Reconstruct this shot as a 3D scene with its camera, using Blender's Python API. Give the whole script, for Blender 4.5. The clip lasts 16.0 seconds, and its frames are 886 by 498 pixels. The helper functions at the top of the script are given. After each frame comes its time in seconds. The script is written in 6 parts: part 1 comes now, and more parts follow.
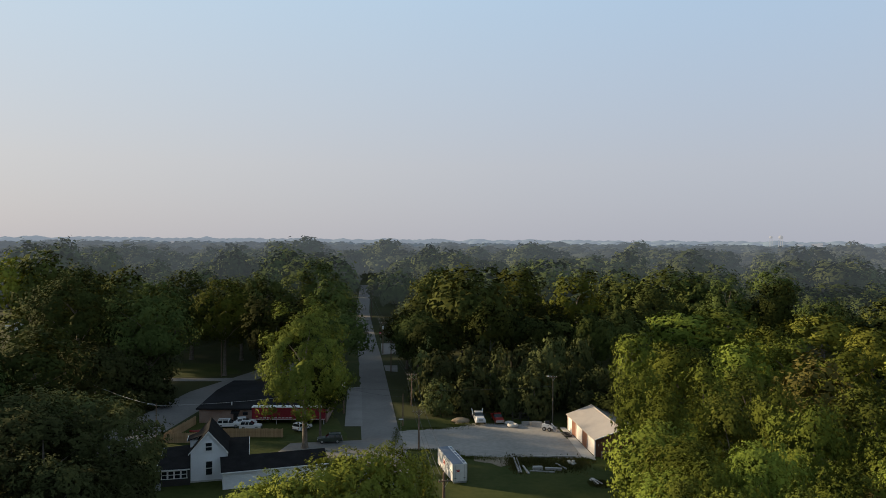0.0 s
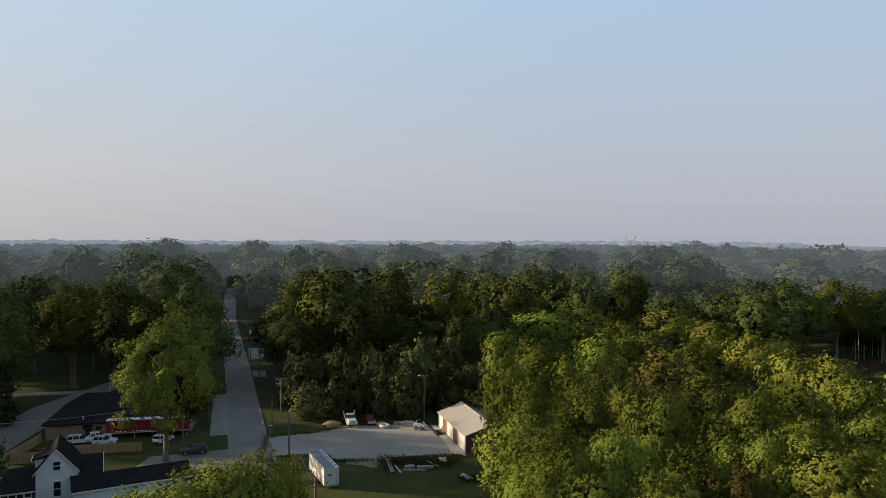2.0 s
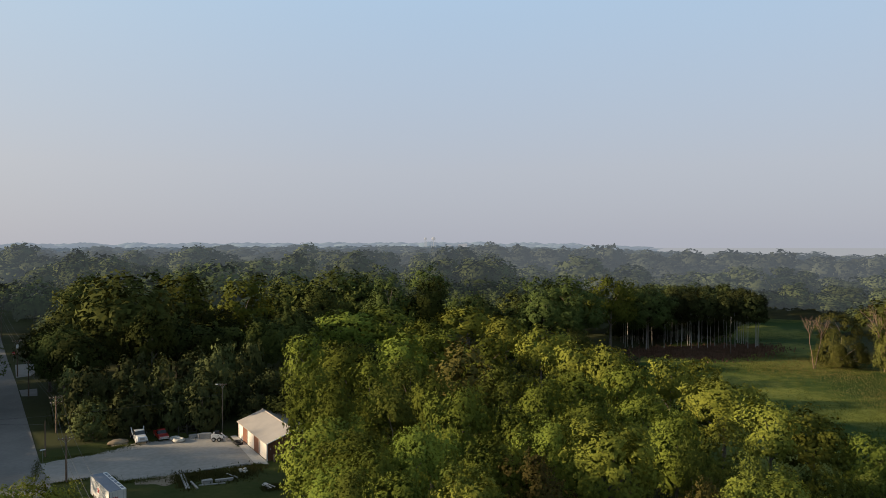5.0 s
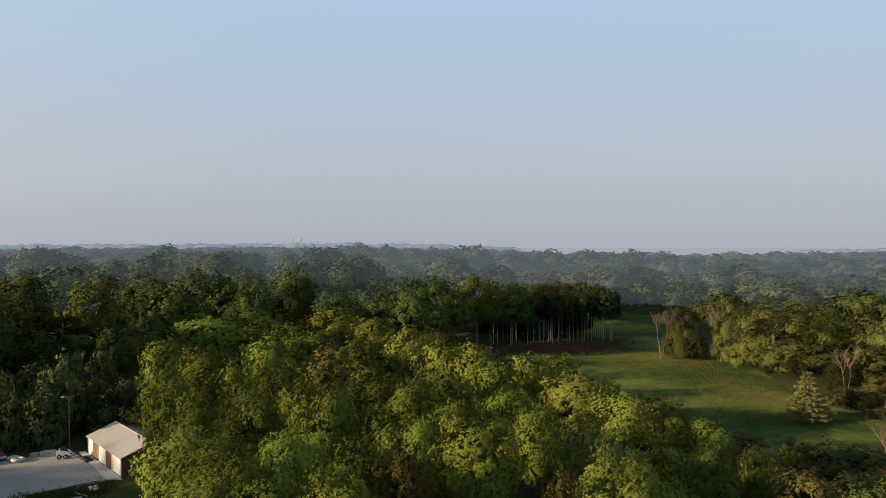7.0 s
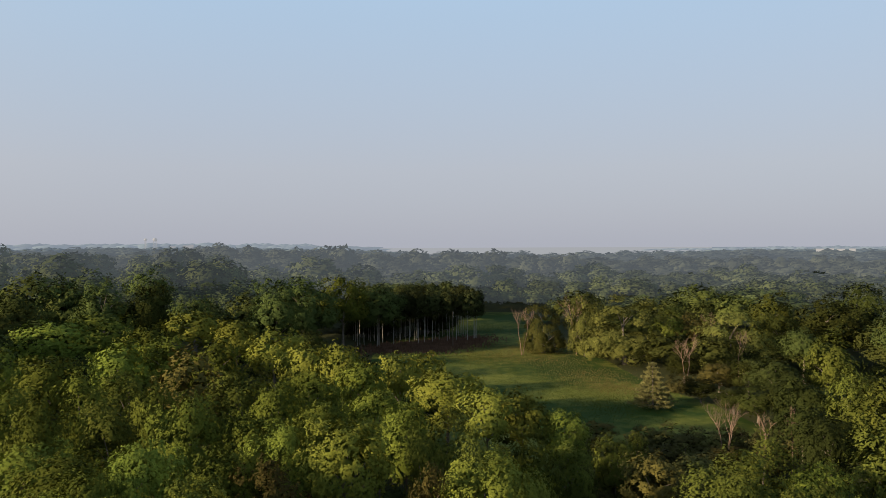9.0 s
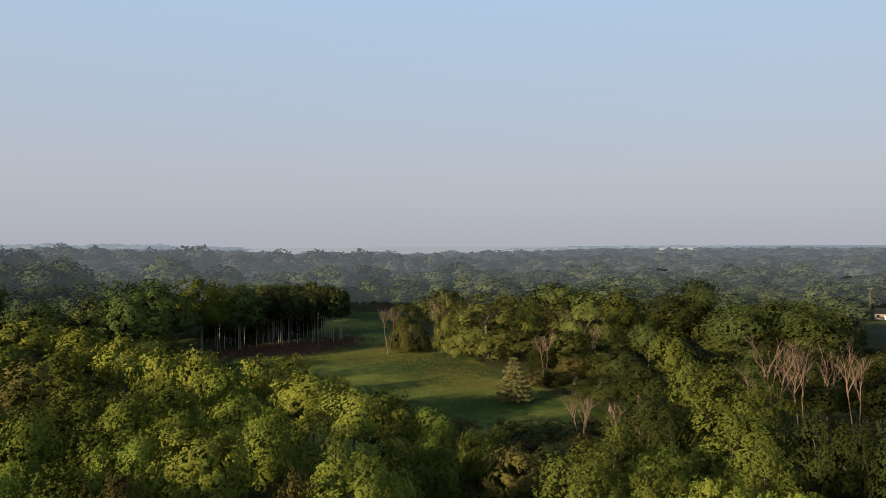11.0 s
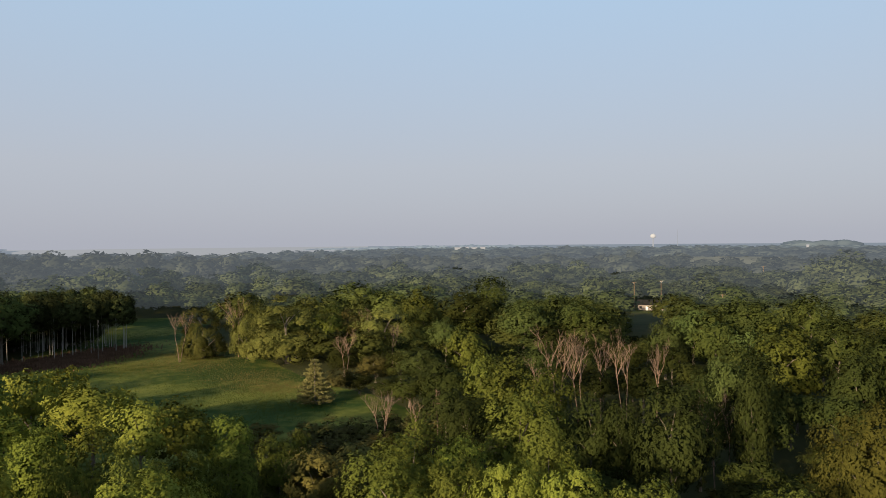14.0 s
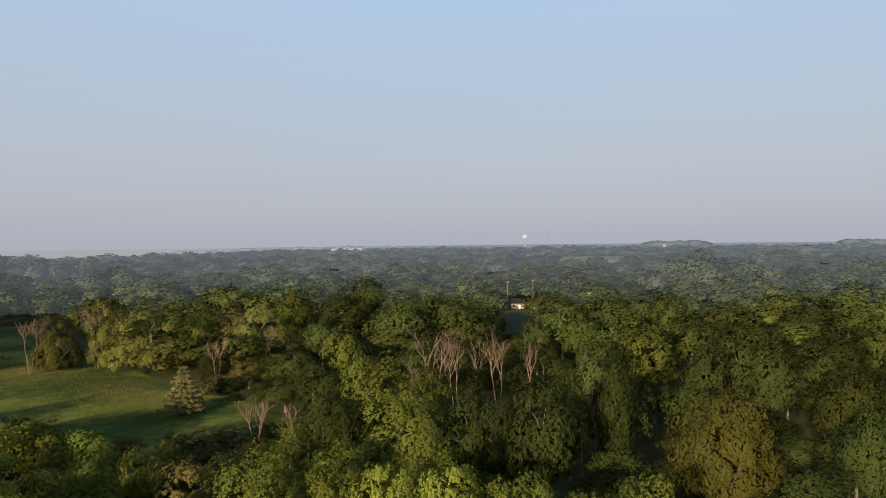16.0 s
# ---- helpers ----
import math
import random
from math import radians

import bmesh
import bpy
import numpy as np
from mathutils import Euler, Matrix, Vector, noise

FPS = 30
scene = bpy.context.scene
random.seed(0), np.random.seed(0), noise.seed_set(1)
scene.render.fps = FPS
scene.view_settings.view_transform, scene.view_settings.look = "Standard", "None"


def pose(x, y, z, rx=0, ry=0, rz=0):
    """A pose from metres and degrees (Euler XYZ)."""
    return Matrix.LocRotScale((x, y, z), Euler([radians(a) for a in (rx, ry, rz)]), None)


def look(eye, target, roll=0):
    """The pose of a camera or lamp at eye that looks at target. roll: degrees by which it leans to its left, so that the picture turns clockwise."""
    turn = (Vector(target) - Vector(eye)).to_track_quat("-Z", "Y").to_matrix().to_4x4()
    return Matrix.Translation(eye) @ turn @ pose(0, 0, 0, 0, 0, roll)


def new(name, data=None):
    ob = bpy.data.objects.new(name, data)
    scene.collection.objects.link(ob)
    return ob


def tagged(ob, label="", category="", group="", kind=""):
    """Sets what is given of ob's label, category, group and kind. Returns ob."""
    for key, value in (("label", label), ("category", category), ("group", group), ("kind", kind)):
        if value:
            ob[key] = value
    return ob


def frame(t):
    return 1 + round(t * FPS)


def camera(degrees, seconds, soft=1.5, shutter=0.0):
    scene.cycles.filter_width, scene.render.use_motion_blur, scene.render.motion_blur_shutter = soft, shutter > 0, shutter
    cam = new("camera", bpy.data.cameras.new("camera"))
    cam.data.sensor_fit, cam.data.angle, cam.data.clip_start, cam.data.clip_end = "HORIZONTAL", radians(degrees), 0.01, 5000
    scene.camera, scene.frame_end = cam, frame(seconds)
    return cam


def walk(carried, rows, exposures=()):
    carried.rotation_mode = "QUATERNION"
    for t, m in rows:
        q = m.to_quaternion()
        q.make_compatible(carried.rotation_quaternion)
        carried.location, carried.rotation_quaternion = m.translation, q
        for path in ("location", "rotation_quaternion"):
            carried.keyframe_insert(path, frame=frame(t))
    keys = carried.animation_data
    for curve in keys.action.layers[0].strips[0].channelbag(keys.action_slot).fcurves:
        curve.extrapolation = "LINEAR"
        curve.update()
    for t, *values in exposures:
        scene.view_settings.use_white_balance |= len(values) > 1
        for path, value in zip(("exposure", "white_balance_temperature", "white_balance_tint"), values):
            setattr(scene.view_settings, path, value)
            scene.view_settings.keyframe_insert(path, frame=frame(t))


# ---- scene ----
cam = camera(63.7, 16.0, soft=0.8)

# A drone hanging 38 m up over the tree tops turns slowly to its right: seconds, turn, tilt, lean.
EYE = 38.0
TURN = [
    (0.0, 0.00, -0.789, -0.397), (0.5, 2.54, -0.763, -0.326), (1.0, 5.11, -0.734, -0.260), (1.5, 7.72, -0.704, -0.199),
    (2.0, 10.35, -0.673, -0.143), (2.5, 12.96, -0.643, -0.091), (3.0, 15.62, -0.615, -0.043), (3.5, 18.24, -0.589, 0.001),
    (4.0, 20.87, -0.567, 0.041), (6.5, 33.98, -0.510, 0.198), (7.0, 36.62, -0.511, 0.223), (7.5, 39.25, -0.515, 0.246),
    (8.0, 41.94, -0.524, 0.267), (8.5, 44.64, -0.535, 0.288), (9.0, 47.34, -0.549, 0.307), (11.5, 60.74, -0.646, 0.404),
    (12.0, 63.37, -0.667, 0.424), (12.5, 65.99, -0.686, 0.446), (13.0, 68.67, -0.704, 0.469), (13.5, 71.33, -0.720, 0.494),
    (14.0, 74.01, -0.734, 0.521), (14.5, 76.53, -0.744, 0.551), (15.0, 78.97, -0.751, 0.582), (15.5, 81.44, -0.754, 0.617),
    (16.0, 83.86, -0.752, 0.655)]
walk(cam, [(t, pose(0, 0, EYE, 90 + tilt, lean, -turn)) for t, turn, tilt, lean in TURN], exposures=[(0.0, 0.0), (16.0, 0.0)])

# ---- daylight: low morning sun from the town's side, hazy sky ----
SUN_AZ, SUN_EL = -69.0, 14.0
world = bpy.data.worlds.new("hazy_morning")
scene.world = world
world.use_nodes = True
wn, wl = world.node_tree.nodes, world.node_tree.links
wn.clear()
w_out, w_bg, w_sky = wn.new("ShaderNodeOutputWorld"), wn.new("ShaderNodeBackground"), wn.new("ShaderNodeTexSky")
w_sky.sky_type, w_sky.sun_disc = "NISHITA", False
w_sky.sun_elevation, w_sky.sun_rotation = radians(SUN_EL), radians(SUN_AZ)
w_sky.air_density, w_sky.dust_density, w_sky.ozone_density = 1.0, 1.5, 2.0
w_bg.inputs["Strength"].default_value = 0.09
w_geo, w_sep, w_ramp, w_mix = wn.new("ShaderNodeTexCoord"), wn.new("ShaderNodeSeparateXYZ"), wn.new("ShaderNodeValToRGB"), wn.new("ShaderNodeMix")
w_mix.data_type = "RGBA"
# the haze layer over the land, thinning with height
w_ramp.color_ramp.elements[0].position, w_ramp.color_ramp.elements[0].color = 0.0, (0.9, 0.9, 0.9, 1)
w_ramp.color_ramp.elements[1].position, w_ramp.color_ramp.elements[1].color = 0.75, (0.8, 0.8, 0.8, 1)
mid_haze = w_ramp.color_ramp.elements.new(0.3)
mid_haze.color = (0.8, 0.8, 0.8, 1)
w_tone = wn.new("ShaderNodeValToRGB")
w_tone.color_ramp.elements[0].position, w_tone.color_ramp.elements[0].color = 0.0, (5.05, 5.25, 6.05, 1)
w_tone.color_ramp.elements[1].position, w_tone.color_ramp.elements[1].color = 0.40, (5.6, 8.0, 10.7, 1)
high_haze = w_tone.color_ramp.elements.new(0.8)
high_haze.color = (2.2, 2.9, 3.8, 1)
low_haze = w_tone.color_ramp.elements.new(0.10)
low_haze.color = (5.75, 6.1, 6.95, 1)
wl.new(w_geo.outputs["Generated"], w_sep.inputs[0])
wl.new(w_sep.outputs["Z"], w_ramp.inputs[0])
wl.new(w_sep.outputs["Z"], w_tone.inputs[0])
wl.new(w_ramp.outputs["Color"], w_mix.inputs["Factor"])
wl.new(w_sky.outputs["Color"], w_mix.inputs["A"])
# the haze is brighter and warmer towards the sun
w_dot, w_pow, w_glow = wn.new("ShaderNodeVectorMath"), wn.new("ShaderNodeMapRange"), wn.new("ShaderNodeMix")
w_dot.operation, w_glow.data_type, w_glow.blend_type = "DOT_PRODUCT", "RGBA", "MULTIPLY"
w_dot.inputs[1].default_value = (math.sin(radians(SUN_AZ)) * math.cos(radians(SUN_EL)), math.cos(radians(SUN_AZ)) * math.cos(radians(SUN_EL)), math.sin(radians(SUN_EL)))
w_pow.inputs["From Min"].default_value, w_pow.inputs["From Max"].default_value = -0.1, 1.0
w_pow.interpolation_type = "SMOOTHSTEP"
w_pow.inputs["To Min"].default_value, w_pow.inputs["To Max"].default_value = 0.0, 1.0
w_glow.inputs["B"].default_value = (1.22, 1.14, 1.03, 1)
wl.new(w_geo.outputs["Generated"], w_dot.inputs[0])
wl.new(w_dot.outputs["Value"], w_pow.inputs["Value"])
wl.new(w_pow.outputs["Result"], w_glow.inputs["Factor"])
wl.new(w_tone.outputs["Color"], w_glow.inputs["A"])
wl.new(w_glow.outputs["Result"], w_mix.inputs["B"])
wl.new(w_mix.outputs["Result"], w_bg.inputs["Color"])
wl.new(w_bg.outputs[0], w_out.inputs["Surface"])

sun_data = bpy.data.lights.new("sun", "SUN")
sun_data.energy, sun_data.angle, sun_data.color = 8.6, radians(1.5), (1.0, 0.79, 0.52)
sun = new("sun", sun_data)
a, e = radians(SUN_AZ), radians(SUN_EL)
sun.matrix_world = look((200 * math.sin(a) * math.cos(e), 200 * math.cos(a) * math.cos(e), 200 * math.sin(e)), (0, 0, 0))


# ---- materials ----
def material(name, base, rough=0.8, metal=0.0, second=None, scale=1.0, fine=0.0, bump=0.0, vary=0.0, island=0.0, spec=0.3, coords="Object", edge=0.14):
    """Base colour mottled with a second one at a coarse and a fine scale, with relief; vary: each object a little lighter or darker."""
    m = bpy.data.materials.new(name)
    m.use_nodes = True
    n, l = m.node_tree.nodes, m.node_tree.links
    bsdf = n["Principled BSDF"]
    bsdf.inputs["Roughness"].default_value, bsdf.inputs["Metallic"].default_value = rough, metal
    bsdf.inputs["Specular IOR Level"].default_value = spec
    bsdf.inputs["Base Color"].default_value = (*base, 1)
    out = None
    if second:
        tc, big, small = n.new("ShaderNodeTexCoord"), n.new("ShaderNodeTexNoise"), n.new("ShaderNodeTexNoise")
        big.inputs["Scale"].default_value, big.inputs["Detail"].default_value = scale, 4
        small.inputs["Scale"].default_value, small.inputs["Detail"].default_value = scale * 9, 3
        l.new(tc.outputs[coords], big.inputs["Vector"])
        l.new(tc.outputs[coords], small.inputs["Vector"])
        mix1, ramp, mixc = n.new("ShaderNodeMix"), n.new("ShaderNodeValToRGB"), n.new("ShaderNodeMix")
        mix1.data_type, mixc.data_type = "FLOAT", "RGBA"
        mix1.inputs["Factor"].default_value = 0.35 + fine
        l.new(big.outputs["Fac"], mix1.inputs["A"])
        l.new(small.outputs["Fac"], mix1.inputs["B"])
        ramp.color_ramp.elements[0].position, ramp.color_ramp.elements[1].position = 0.5 - edge, 0.5 + edge
        l.new(mix1.outputs["Result"], ramp.inputs[0])
        l.new(ramp.outputs["Color"], mixc.inputs["Factor"])
        mixc.inputs["A"].default_value, mixc.inputs["B"].default_value = (*base, 1), (*second, 1)
        out = mixc.outputs["Result"]
        if bump:
            b = n.new("ShaderNodeBump")
            b.inputs["Strength"].default_value, b.inputs["Distance"].default_value = bump, 0.05
            l.new(small.outputs["Fac"], b.inputs["Height"])
            l.new(b.outputs["Normal"], bsdf.inputs["Normal"])
    if vary or island:
        hsv = n.new("ShaderNodeHueSaturation")
        if out:
            l.new(out, hsv.inputs["Color"])
        else:
            hsv.inputs["Color"].default_value = (*base, 1)
        info, rng_map = n.new("ShaderNodeObjectInfo" if vary else "ShaderNodeNewGeometry"), n.new("ShaderNodeMapRange")
        rng_map.inputs["To Min"].default_value, rng_map.inputs["To Max"].default_value = 1 - (vary or island), 1 + (vary or island)
        l.new(info.outputs["Random" if vary else "Random Per Island"], rng_map.inputs["Value"])
        l.new(rng_map.outputs["Result"], hsv.inputs["Value"])
        out = hsv.outputs["Color"]
    if out:
        l.new(out, bsdf.inputs["Base Color"])
    return m


def foliage(name, dark, light, thin=0.1, tone=False, rough=0.85, even=False, grain=2.6):
    """Leaves: each spray of its own shade, each tree of its own, light shining through them."""
    m = bpy.data.materials.new(name)
    m.use_nodes = True
    n, l = m.node_tree.nodes, m.node_tree.links
    bsdf, out = n["Principled BSDF"], n["Material Output"]
    bsdf.inputs["Roughness"].default_value, bsdf.inputs["Specular IOR Level"].default_value = rough, 0.02
    geo, mixc, hsv, info = n.new("ShaderNodeNewGeometry"), n.new("ShaderNodeMix"), n.new("ShaderNodeHueSaturation"), n.new("ShaderNodeObjectInfo")
    mixc.data_type = "RGBA"
    tc, bough, blend = n.new("ShaderNodeTexCoord"), n.new("ShaderNodeTexNoise"), n.new("ShaderNodeMix")
    bough.inputs["Scale"].default_value, bough.inputs["Detail"].default_value = 0.3, 2
    blend.data_type, blend.clamp_result = "FLOAT", True
    blend.inputs["Factor"].default_value = 0.45
    spread = n.new("ShaderNodeMapRange")
    spread.inputs["From Min"].default_value, spread.inputs["From Max"].default_value = 0.33, 0.67
    l.new(tc.outputs["Object"], bough.inputs["Vector"])
    l.new(bough.outputs["Fac"], spread.inputs["Value"])
    speck, fleck = n.new("ShaderNodeTexNoise"), n.new("ShaderNodeMix")
    speck.inputs["Scale"].default_value, speck.inputs["Detail"].default_value = grain * 1.3, 2
    fleck.data_type = "FLOAT"
    l.new(tc.outputs["Object"], speck.inputs["Vector"])
    l.new(geo.outputs["Random Per Island"], fleck.inputs["A"])
    l.new(speck.outputs["Fac"], fleck.inputs["B"])
    fleck.inputs["Factor"].default_value = 0.35
    l.new(fleck.outputs["Result"], blend.inputs["A"])
    l.new(spread.outputs["Result"], blend.inputs["B"])
    l.new(blend.outputs["Result"], mixc.inputs["Factor"])
    mixc.inputs["A"].default_value, mixc.inputs["B"].default_value = (dark[0] * 0.74, dark[1] * 0.70, dark[2] * 0.72, 1), (light[0] * 1.06, light[1] * 1.0, light[2] * 1.0, 1)
    shade, hue = n.new("ShaderNodeMapRange"), n.new("ShaderNodeMapRange")
    shade.inputs["To Min"].default_value, shade.inputs["To Max"].default_value = 0.52, 1.42
    hue.inputs["To Min"].default_value, hue.inputs["To Max"].default_value = 0.485, 0.508
    if tone:
        own = n.new("ShaderNodeAttribute")
        own.attribute_name = "tone"
        source = own.outputs["Fac"]
        shade.inputs["To Min"].default_value, shade.inputs["To Max"].default_value = 0.5, 1.5
    else:
        source = info.outputs["Random"]
    if even:
        shade.inputs["To Min"].default_value, shade.inputs["To Max"].default_value = 0.95, 1.15
    l.new(source, shade.inputs["Value"])
    l.new(source, hue.inputs["Value"])
    l.new(mixc.outputs["Result"], hsv.inputs["Color"])
    l.new(shade.outputs["Result"], hsv.inputs["Value"])
    l.new(hue.outputs["Result"], hsv.inputs["Hue"])
    l.new(hsv.outputs["Color"], bsdf.inputs["Base Color"])
    if thin:
        trans, mixs = n.new("ShaderNodeBsdfTranslucent"), n.new("ShaderNodeMixShader")
        l.new(hsv.outputs["Color"], trans.inputs["Color"])
        mixs.inputs[0].default_value = thin
        l.new(bsdf.outputs[0], mixs.inputs[1])
        l.new(trans.outputs[0], mixs.inputs[2])
        l.new(mixs.outputs[0], out.inputs["Surface"])
    return m


M_LEAF = {
    "maple": foliage("maple_leaves", (0.055, 0.086, 0.015), (0.164, 0.206, 0.034)),
    "sunmaple": foliage("bright_maple_leaves", (0.060, 0.090, 0.018), (0.158, 0.194, 0.038), even=True),
    "thicket": foliage("thicket_leaves", (0.044, 0.060, 0.024), (0.094, 0.112, 0.040)),
    "ash": foliage("golden_ash_leaves", (0.029, 0.037, 0.009), (0.084, 0.088, 0.018), even=True),
    "oak": foliage("oak_leaves", (0.019, 0.029, 0.008), (0.056, 0.068, 0.016)),
    "lime": foliage("lime_leaves", (0.082, 0.108, 0.018), (0.210, 0.232, 0.040)),
    "biglime": foliage("bright_lime_leaves", (0.076, 0.110, 0.018), (0.198, 0.236, 0.040), even=True),
    "elm": foliage("elm_leaves", (0.033, 0.054, 0.016), (0.079, 0.106, 0.030)),
    "olive": foliage("olive_leaves", (0.047, 0.067, 0.013), (0.126, 0.150, 0.028)),
    "rust": foliage("rusty_leaves", (0.056, 0.055, 0.017), (0.118, 0.106, 0.029)),
    "willow": foliage("willow_leaves", (0.066, 0.086, 0.022), (0.165, 0.178, 0.045)),
    "poplar": foliage("poplar_leaves", (0.029, 0.042, 0.015), (0.072, 0.088, 0.030)),
    "pine": foliage("pine_needles", (0.110, 0.116, 0.042), (0.215, 0.208, 0.080), even=True),
    "alder": foliage("alder_leaves", (0.017, 0.026, 0.008), (0.044, 0.058, 0.015)),
    "shrub": foliage("shrub_leaves", (0.052, 0.062, 0.020), (0.119, 0.115, 0.037)),
}
M_WOODS = foliage("woods_leaves", (0.032, 0.046, 0.013), (0.088, 0.104, 0.026), tone=True, grain=1.2)


def distance(name, colour, haze_glow):
    """Far backdrop with the morning haze painted in: a dulled colour plus an emission for the haze's light."""
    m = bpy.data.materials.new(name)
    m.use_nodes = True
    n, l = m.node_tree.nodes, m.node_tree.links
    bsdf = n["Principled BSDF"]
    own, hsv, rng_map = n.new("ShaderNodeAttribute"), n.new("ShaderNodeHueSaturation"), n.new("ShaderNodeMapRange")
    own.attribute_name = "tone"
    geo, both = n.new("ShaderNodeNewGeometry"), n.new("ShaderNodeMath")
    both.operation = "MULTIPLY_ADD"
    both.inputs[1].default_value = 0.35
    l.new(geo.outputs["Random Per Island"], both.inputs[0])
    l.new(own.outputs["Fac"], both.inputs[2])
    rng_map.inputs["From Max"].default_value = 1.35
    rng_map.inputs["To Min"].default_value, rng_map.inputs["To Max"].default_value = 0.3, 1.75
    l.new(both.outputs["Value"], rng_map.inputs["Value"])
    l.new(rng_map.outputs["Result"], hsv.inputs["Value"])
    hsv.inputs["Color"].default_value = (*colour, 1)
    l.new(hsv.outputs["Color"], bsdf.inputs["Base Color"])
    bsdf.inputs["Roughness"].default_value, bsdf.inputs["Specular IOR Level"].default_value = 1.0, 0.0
    bsdf.inputs["Emission Color"].default_value, bsdf.inputs["Emission Strength"].default_value = (*haze_glow, 1), 1.0
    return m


# haze put into the materials as emission, stronger with each ring of woods
M_MIDWOODS = [distance("woods_thin_haze_glow", (0.052, 0.066, 0.021), (0.013, 0.016, 0.0175)), distance("woods_light_haze_glow", (0.050, 0.060, 0.024), (0.031, 0.036, 0.040)), distance("woods_full_haze_glow", (0.042, 0.050, 0.025), (0.052, 0.060, 0.067))]
M_FAR = [distance("haze_glow_near", (0.026, 0.030, 0.022), (0.084, 0.095, 0.106)), distance("haze_glow_middle", (0.026, 0.031, 0.026), (0.104, 0.120, 0.138)),
         distance("haze_glow_far", (0.04, 0.05, 0.05), (0.10, 0.122, 0.150)), distance("haze_glow_last", (0.03, 0.04, 0.04), (0.23, 0.265, 0.315))]
M_FARFIELD = distance("fields_mist_glow", (0.05, 0.06, 0.05), (0.36, 0.37, 0.40))
M_BARK = material("bark", (0.10, 0.08, 0.06), 0.9, second=(0.19, 0.16, 0.13), scale=2.0, bump=0.6)
M_PALEBARK = material("pale_bark", (0.30, 0.28, 0.25), 0.9, second=(0.42, 0.39, 0.35), scale=2.0, bump=0.4)
M_DEADWOOD = material("dead_wood", (0.17, 0.11, 0.08), 0.9, second=(0.24, 0.16, 0.12), scale=2.0, bump=0.3)
M_GROUND = material("rough_ground", (0.035, 0.042, 0.014), 0.95, spec=0.1, second=(0.06, 0.062, 0.024), scale=0.02, bump=0.5)
M_LAWN = material("lawn", (0.036, 0.050, 0.011), 0.95, second=(0.066, 0.072, 0.020), scale=0.12, bump=0.8, spec=0.1)
M_MEADOW = material("meadow_grass", (0.028, 0.056, 0.009), 0.95, second=(0.140, 0.150, 0.028), scale=0.03, fine=-0.1, bump=0.8, spec=0.1, edge=0.07)
M_ASPHALT = material("worn_asphalt", (0.17, 0.16, 0.15), 0.92, second=(0.215, 0.205, 0.19), scale=0.15, fine=0.1, bump=0.3)
M_CONCRETE = material("concrete", (0.20, 0.19, 0.178), 0.9, second=(0.25, 0.24, 0.225), scale=0.3, bump=0.2)
M_GRAVEL = material("gravel", (0.25, 0.235, 0.21), 0.95, second=(0.34, 0.315, 0.285), scale=0.12, fine=0.15, bump=0.8)
M_STONE = material("pale_stone", (0.42, 0.40, 0.36), 0.9, second=(0.52, 0.50, 0.46), scale=1.5, bump=0.5)
M_DIRT = material("bare_earth", (0.20, 0.15, 0.10), 0.95, second=(0.28, 0.23, 0.16), scale=0.5, bump=0.8)


# ---- helpers for building ----
def land(x, y):
    """The lie of the land: level round the drone, rising gently far off towards the town."""
    d, az = math.hypot(x, y), math.degrees(math.atan2(x, y))
    rise = min(1, max(0, (d - 260) / 600))
    rise = rise * rise * (3 - 2 * rise)
    side = min(1, max(0, (44 - az) / 16)) if az > -120 else 0
    return rise * (10 * side)


def polar(az, d):
    return d * math.sin(radians(az)), d * math.cos(radians(az))


def mesh_of(name, verts, faces, mats, smooth=False, index=None):
    me = bpy.data.meshes.new(name)
    me.from_pydata(verts, [], faces)
    for m in mats if isinstance(mats, (list, tuple)) else [mats]:
        me.materials.append(m)
    if index is not None:
        me.polygons.foreach_set("material_index", index)
    if smooth:
        me.polygons.foreach_set("use_smooth", [True] * len(me.polygons))
    me.update()
    return me


def big_mesh(name, verts, faces, mat):
    """A mesh from numpy arrays whose faces have all the same number of corners."""
    me = bpy.data.meshes.new(name)
    k = faces.shape[1]
    me.vertices.add(len(verts))
    me.vertices.foreach_set("co", np.ascontiguousarray(verts, dtype=np.float32).ravel())
    me.loops.add(faces.size)
    me.loops.foreach_set("vertex_index", np.ascontiguousarray(faces, dtype=np.int32).ravel())
    me.polygons.add(len(faces))
    me.polygons.foreach_set("loop_start", np.arange(0, faces.size, k, dtype=np.int32))
    me.materials.append(mat)
    me.update(calc_edges=True)
    return me


def part(name, bm, mat, parent, label="", smooth=False):
    """Links a bmesh (or a mesh) as one mesh object under a thing or a part."""
    if isinstance(bm, bmesh.types.BMesh):
        me = bpy.data.meshes.new(name)
        bm.to_mesh(me)
        bm.free()
        me.materials.append(mat)
        if smooth:
            me.polygons.foreach_set("use_smooth", [True] * len(me.polygons))
    else:
        me = bm
    ob = new(name, me)
    ob.parent = parent
    return tagged(ob, label)


def box(x0, x1, y0, y1, z0, z1, bevel=0.0, bm=None):
    """A box, bevelled if asked, added to bm or to a new bmesh."""
    one = bmesh.new()
    bmesh.ops.create_cube(one, size=1)
    for v in one.verts:
        v.co = ((x0 + x1) / 2 + v.co.x * (x1 - x0), (y0 + y1) / 2 + v.co.y * (y1 - y0), (z0 + z1) / 2 + v.co.z * (z1 - z0))
    if bevel:
        bmesh.ops.bevel(one, geom=one.edges[:], offset=bevel, segments=2, affect="EDGES", profile=0.5)
    return joined(one, bm)


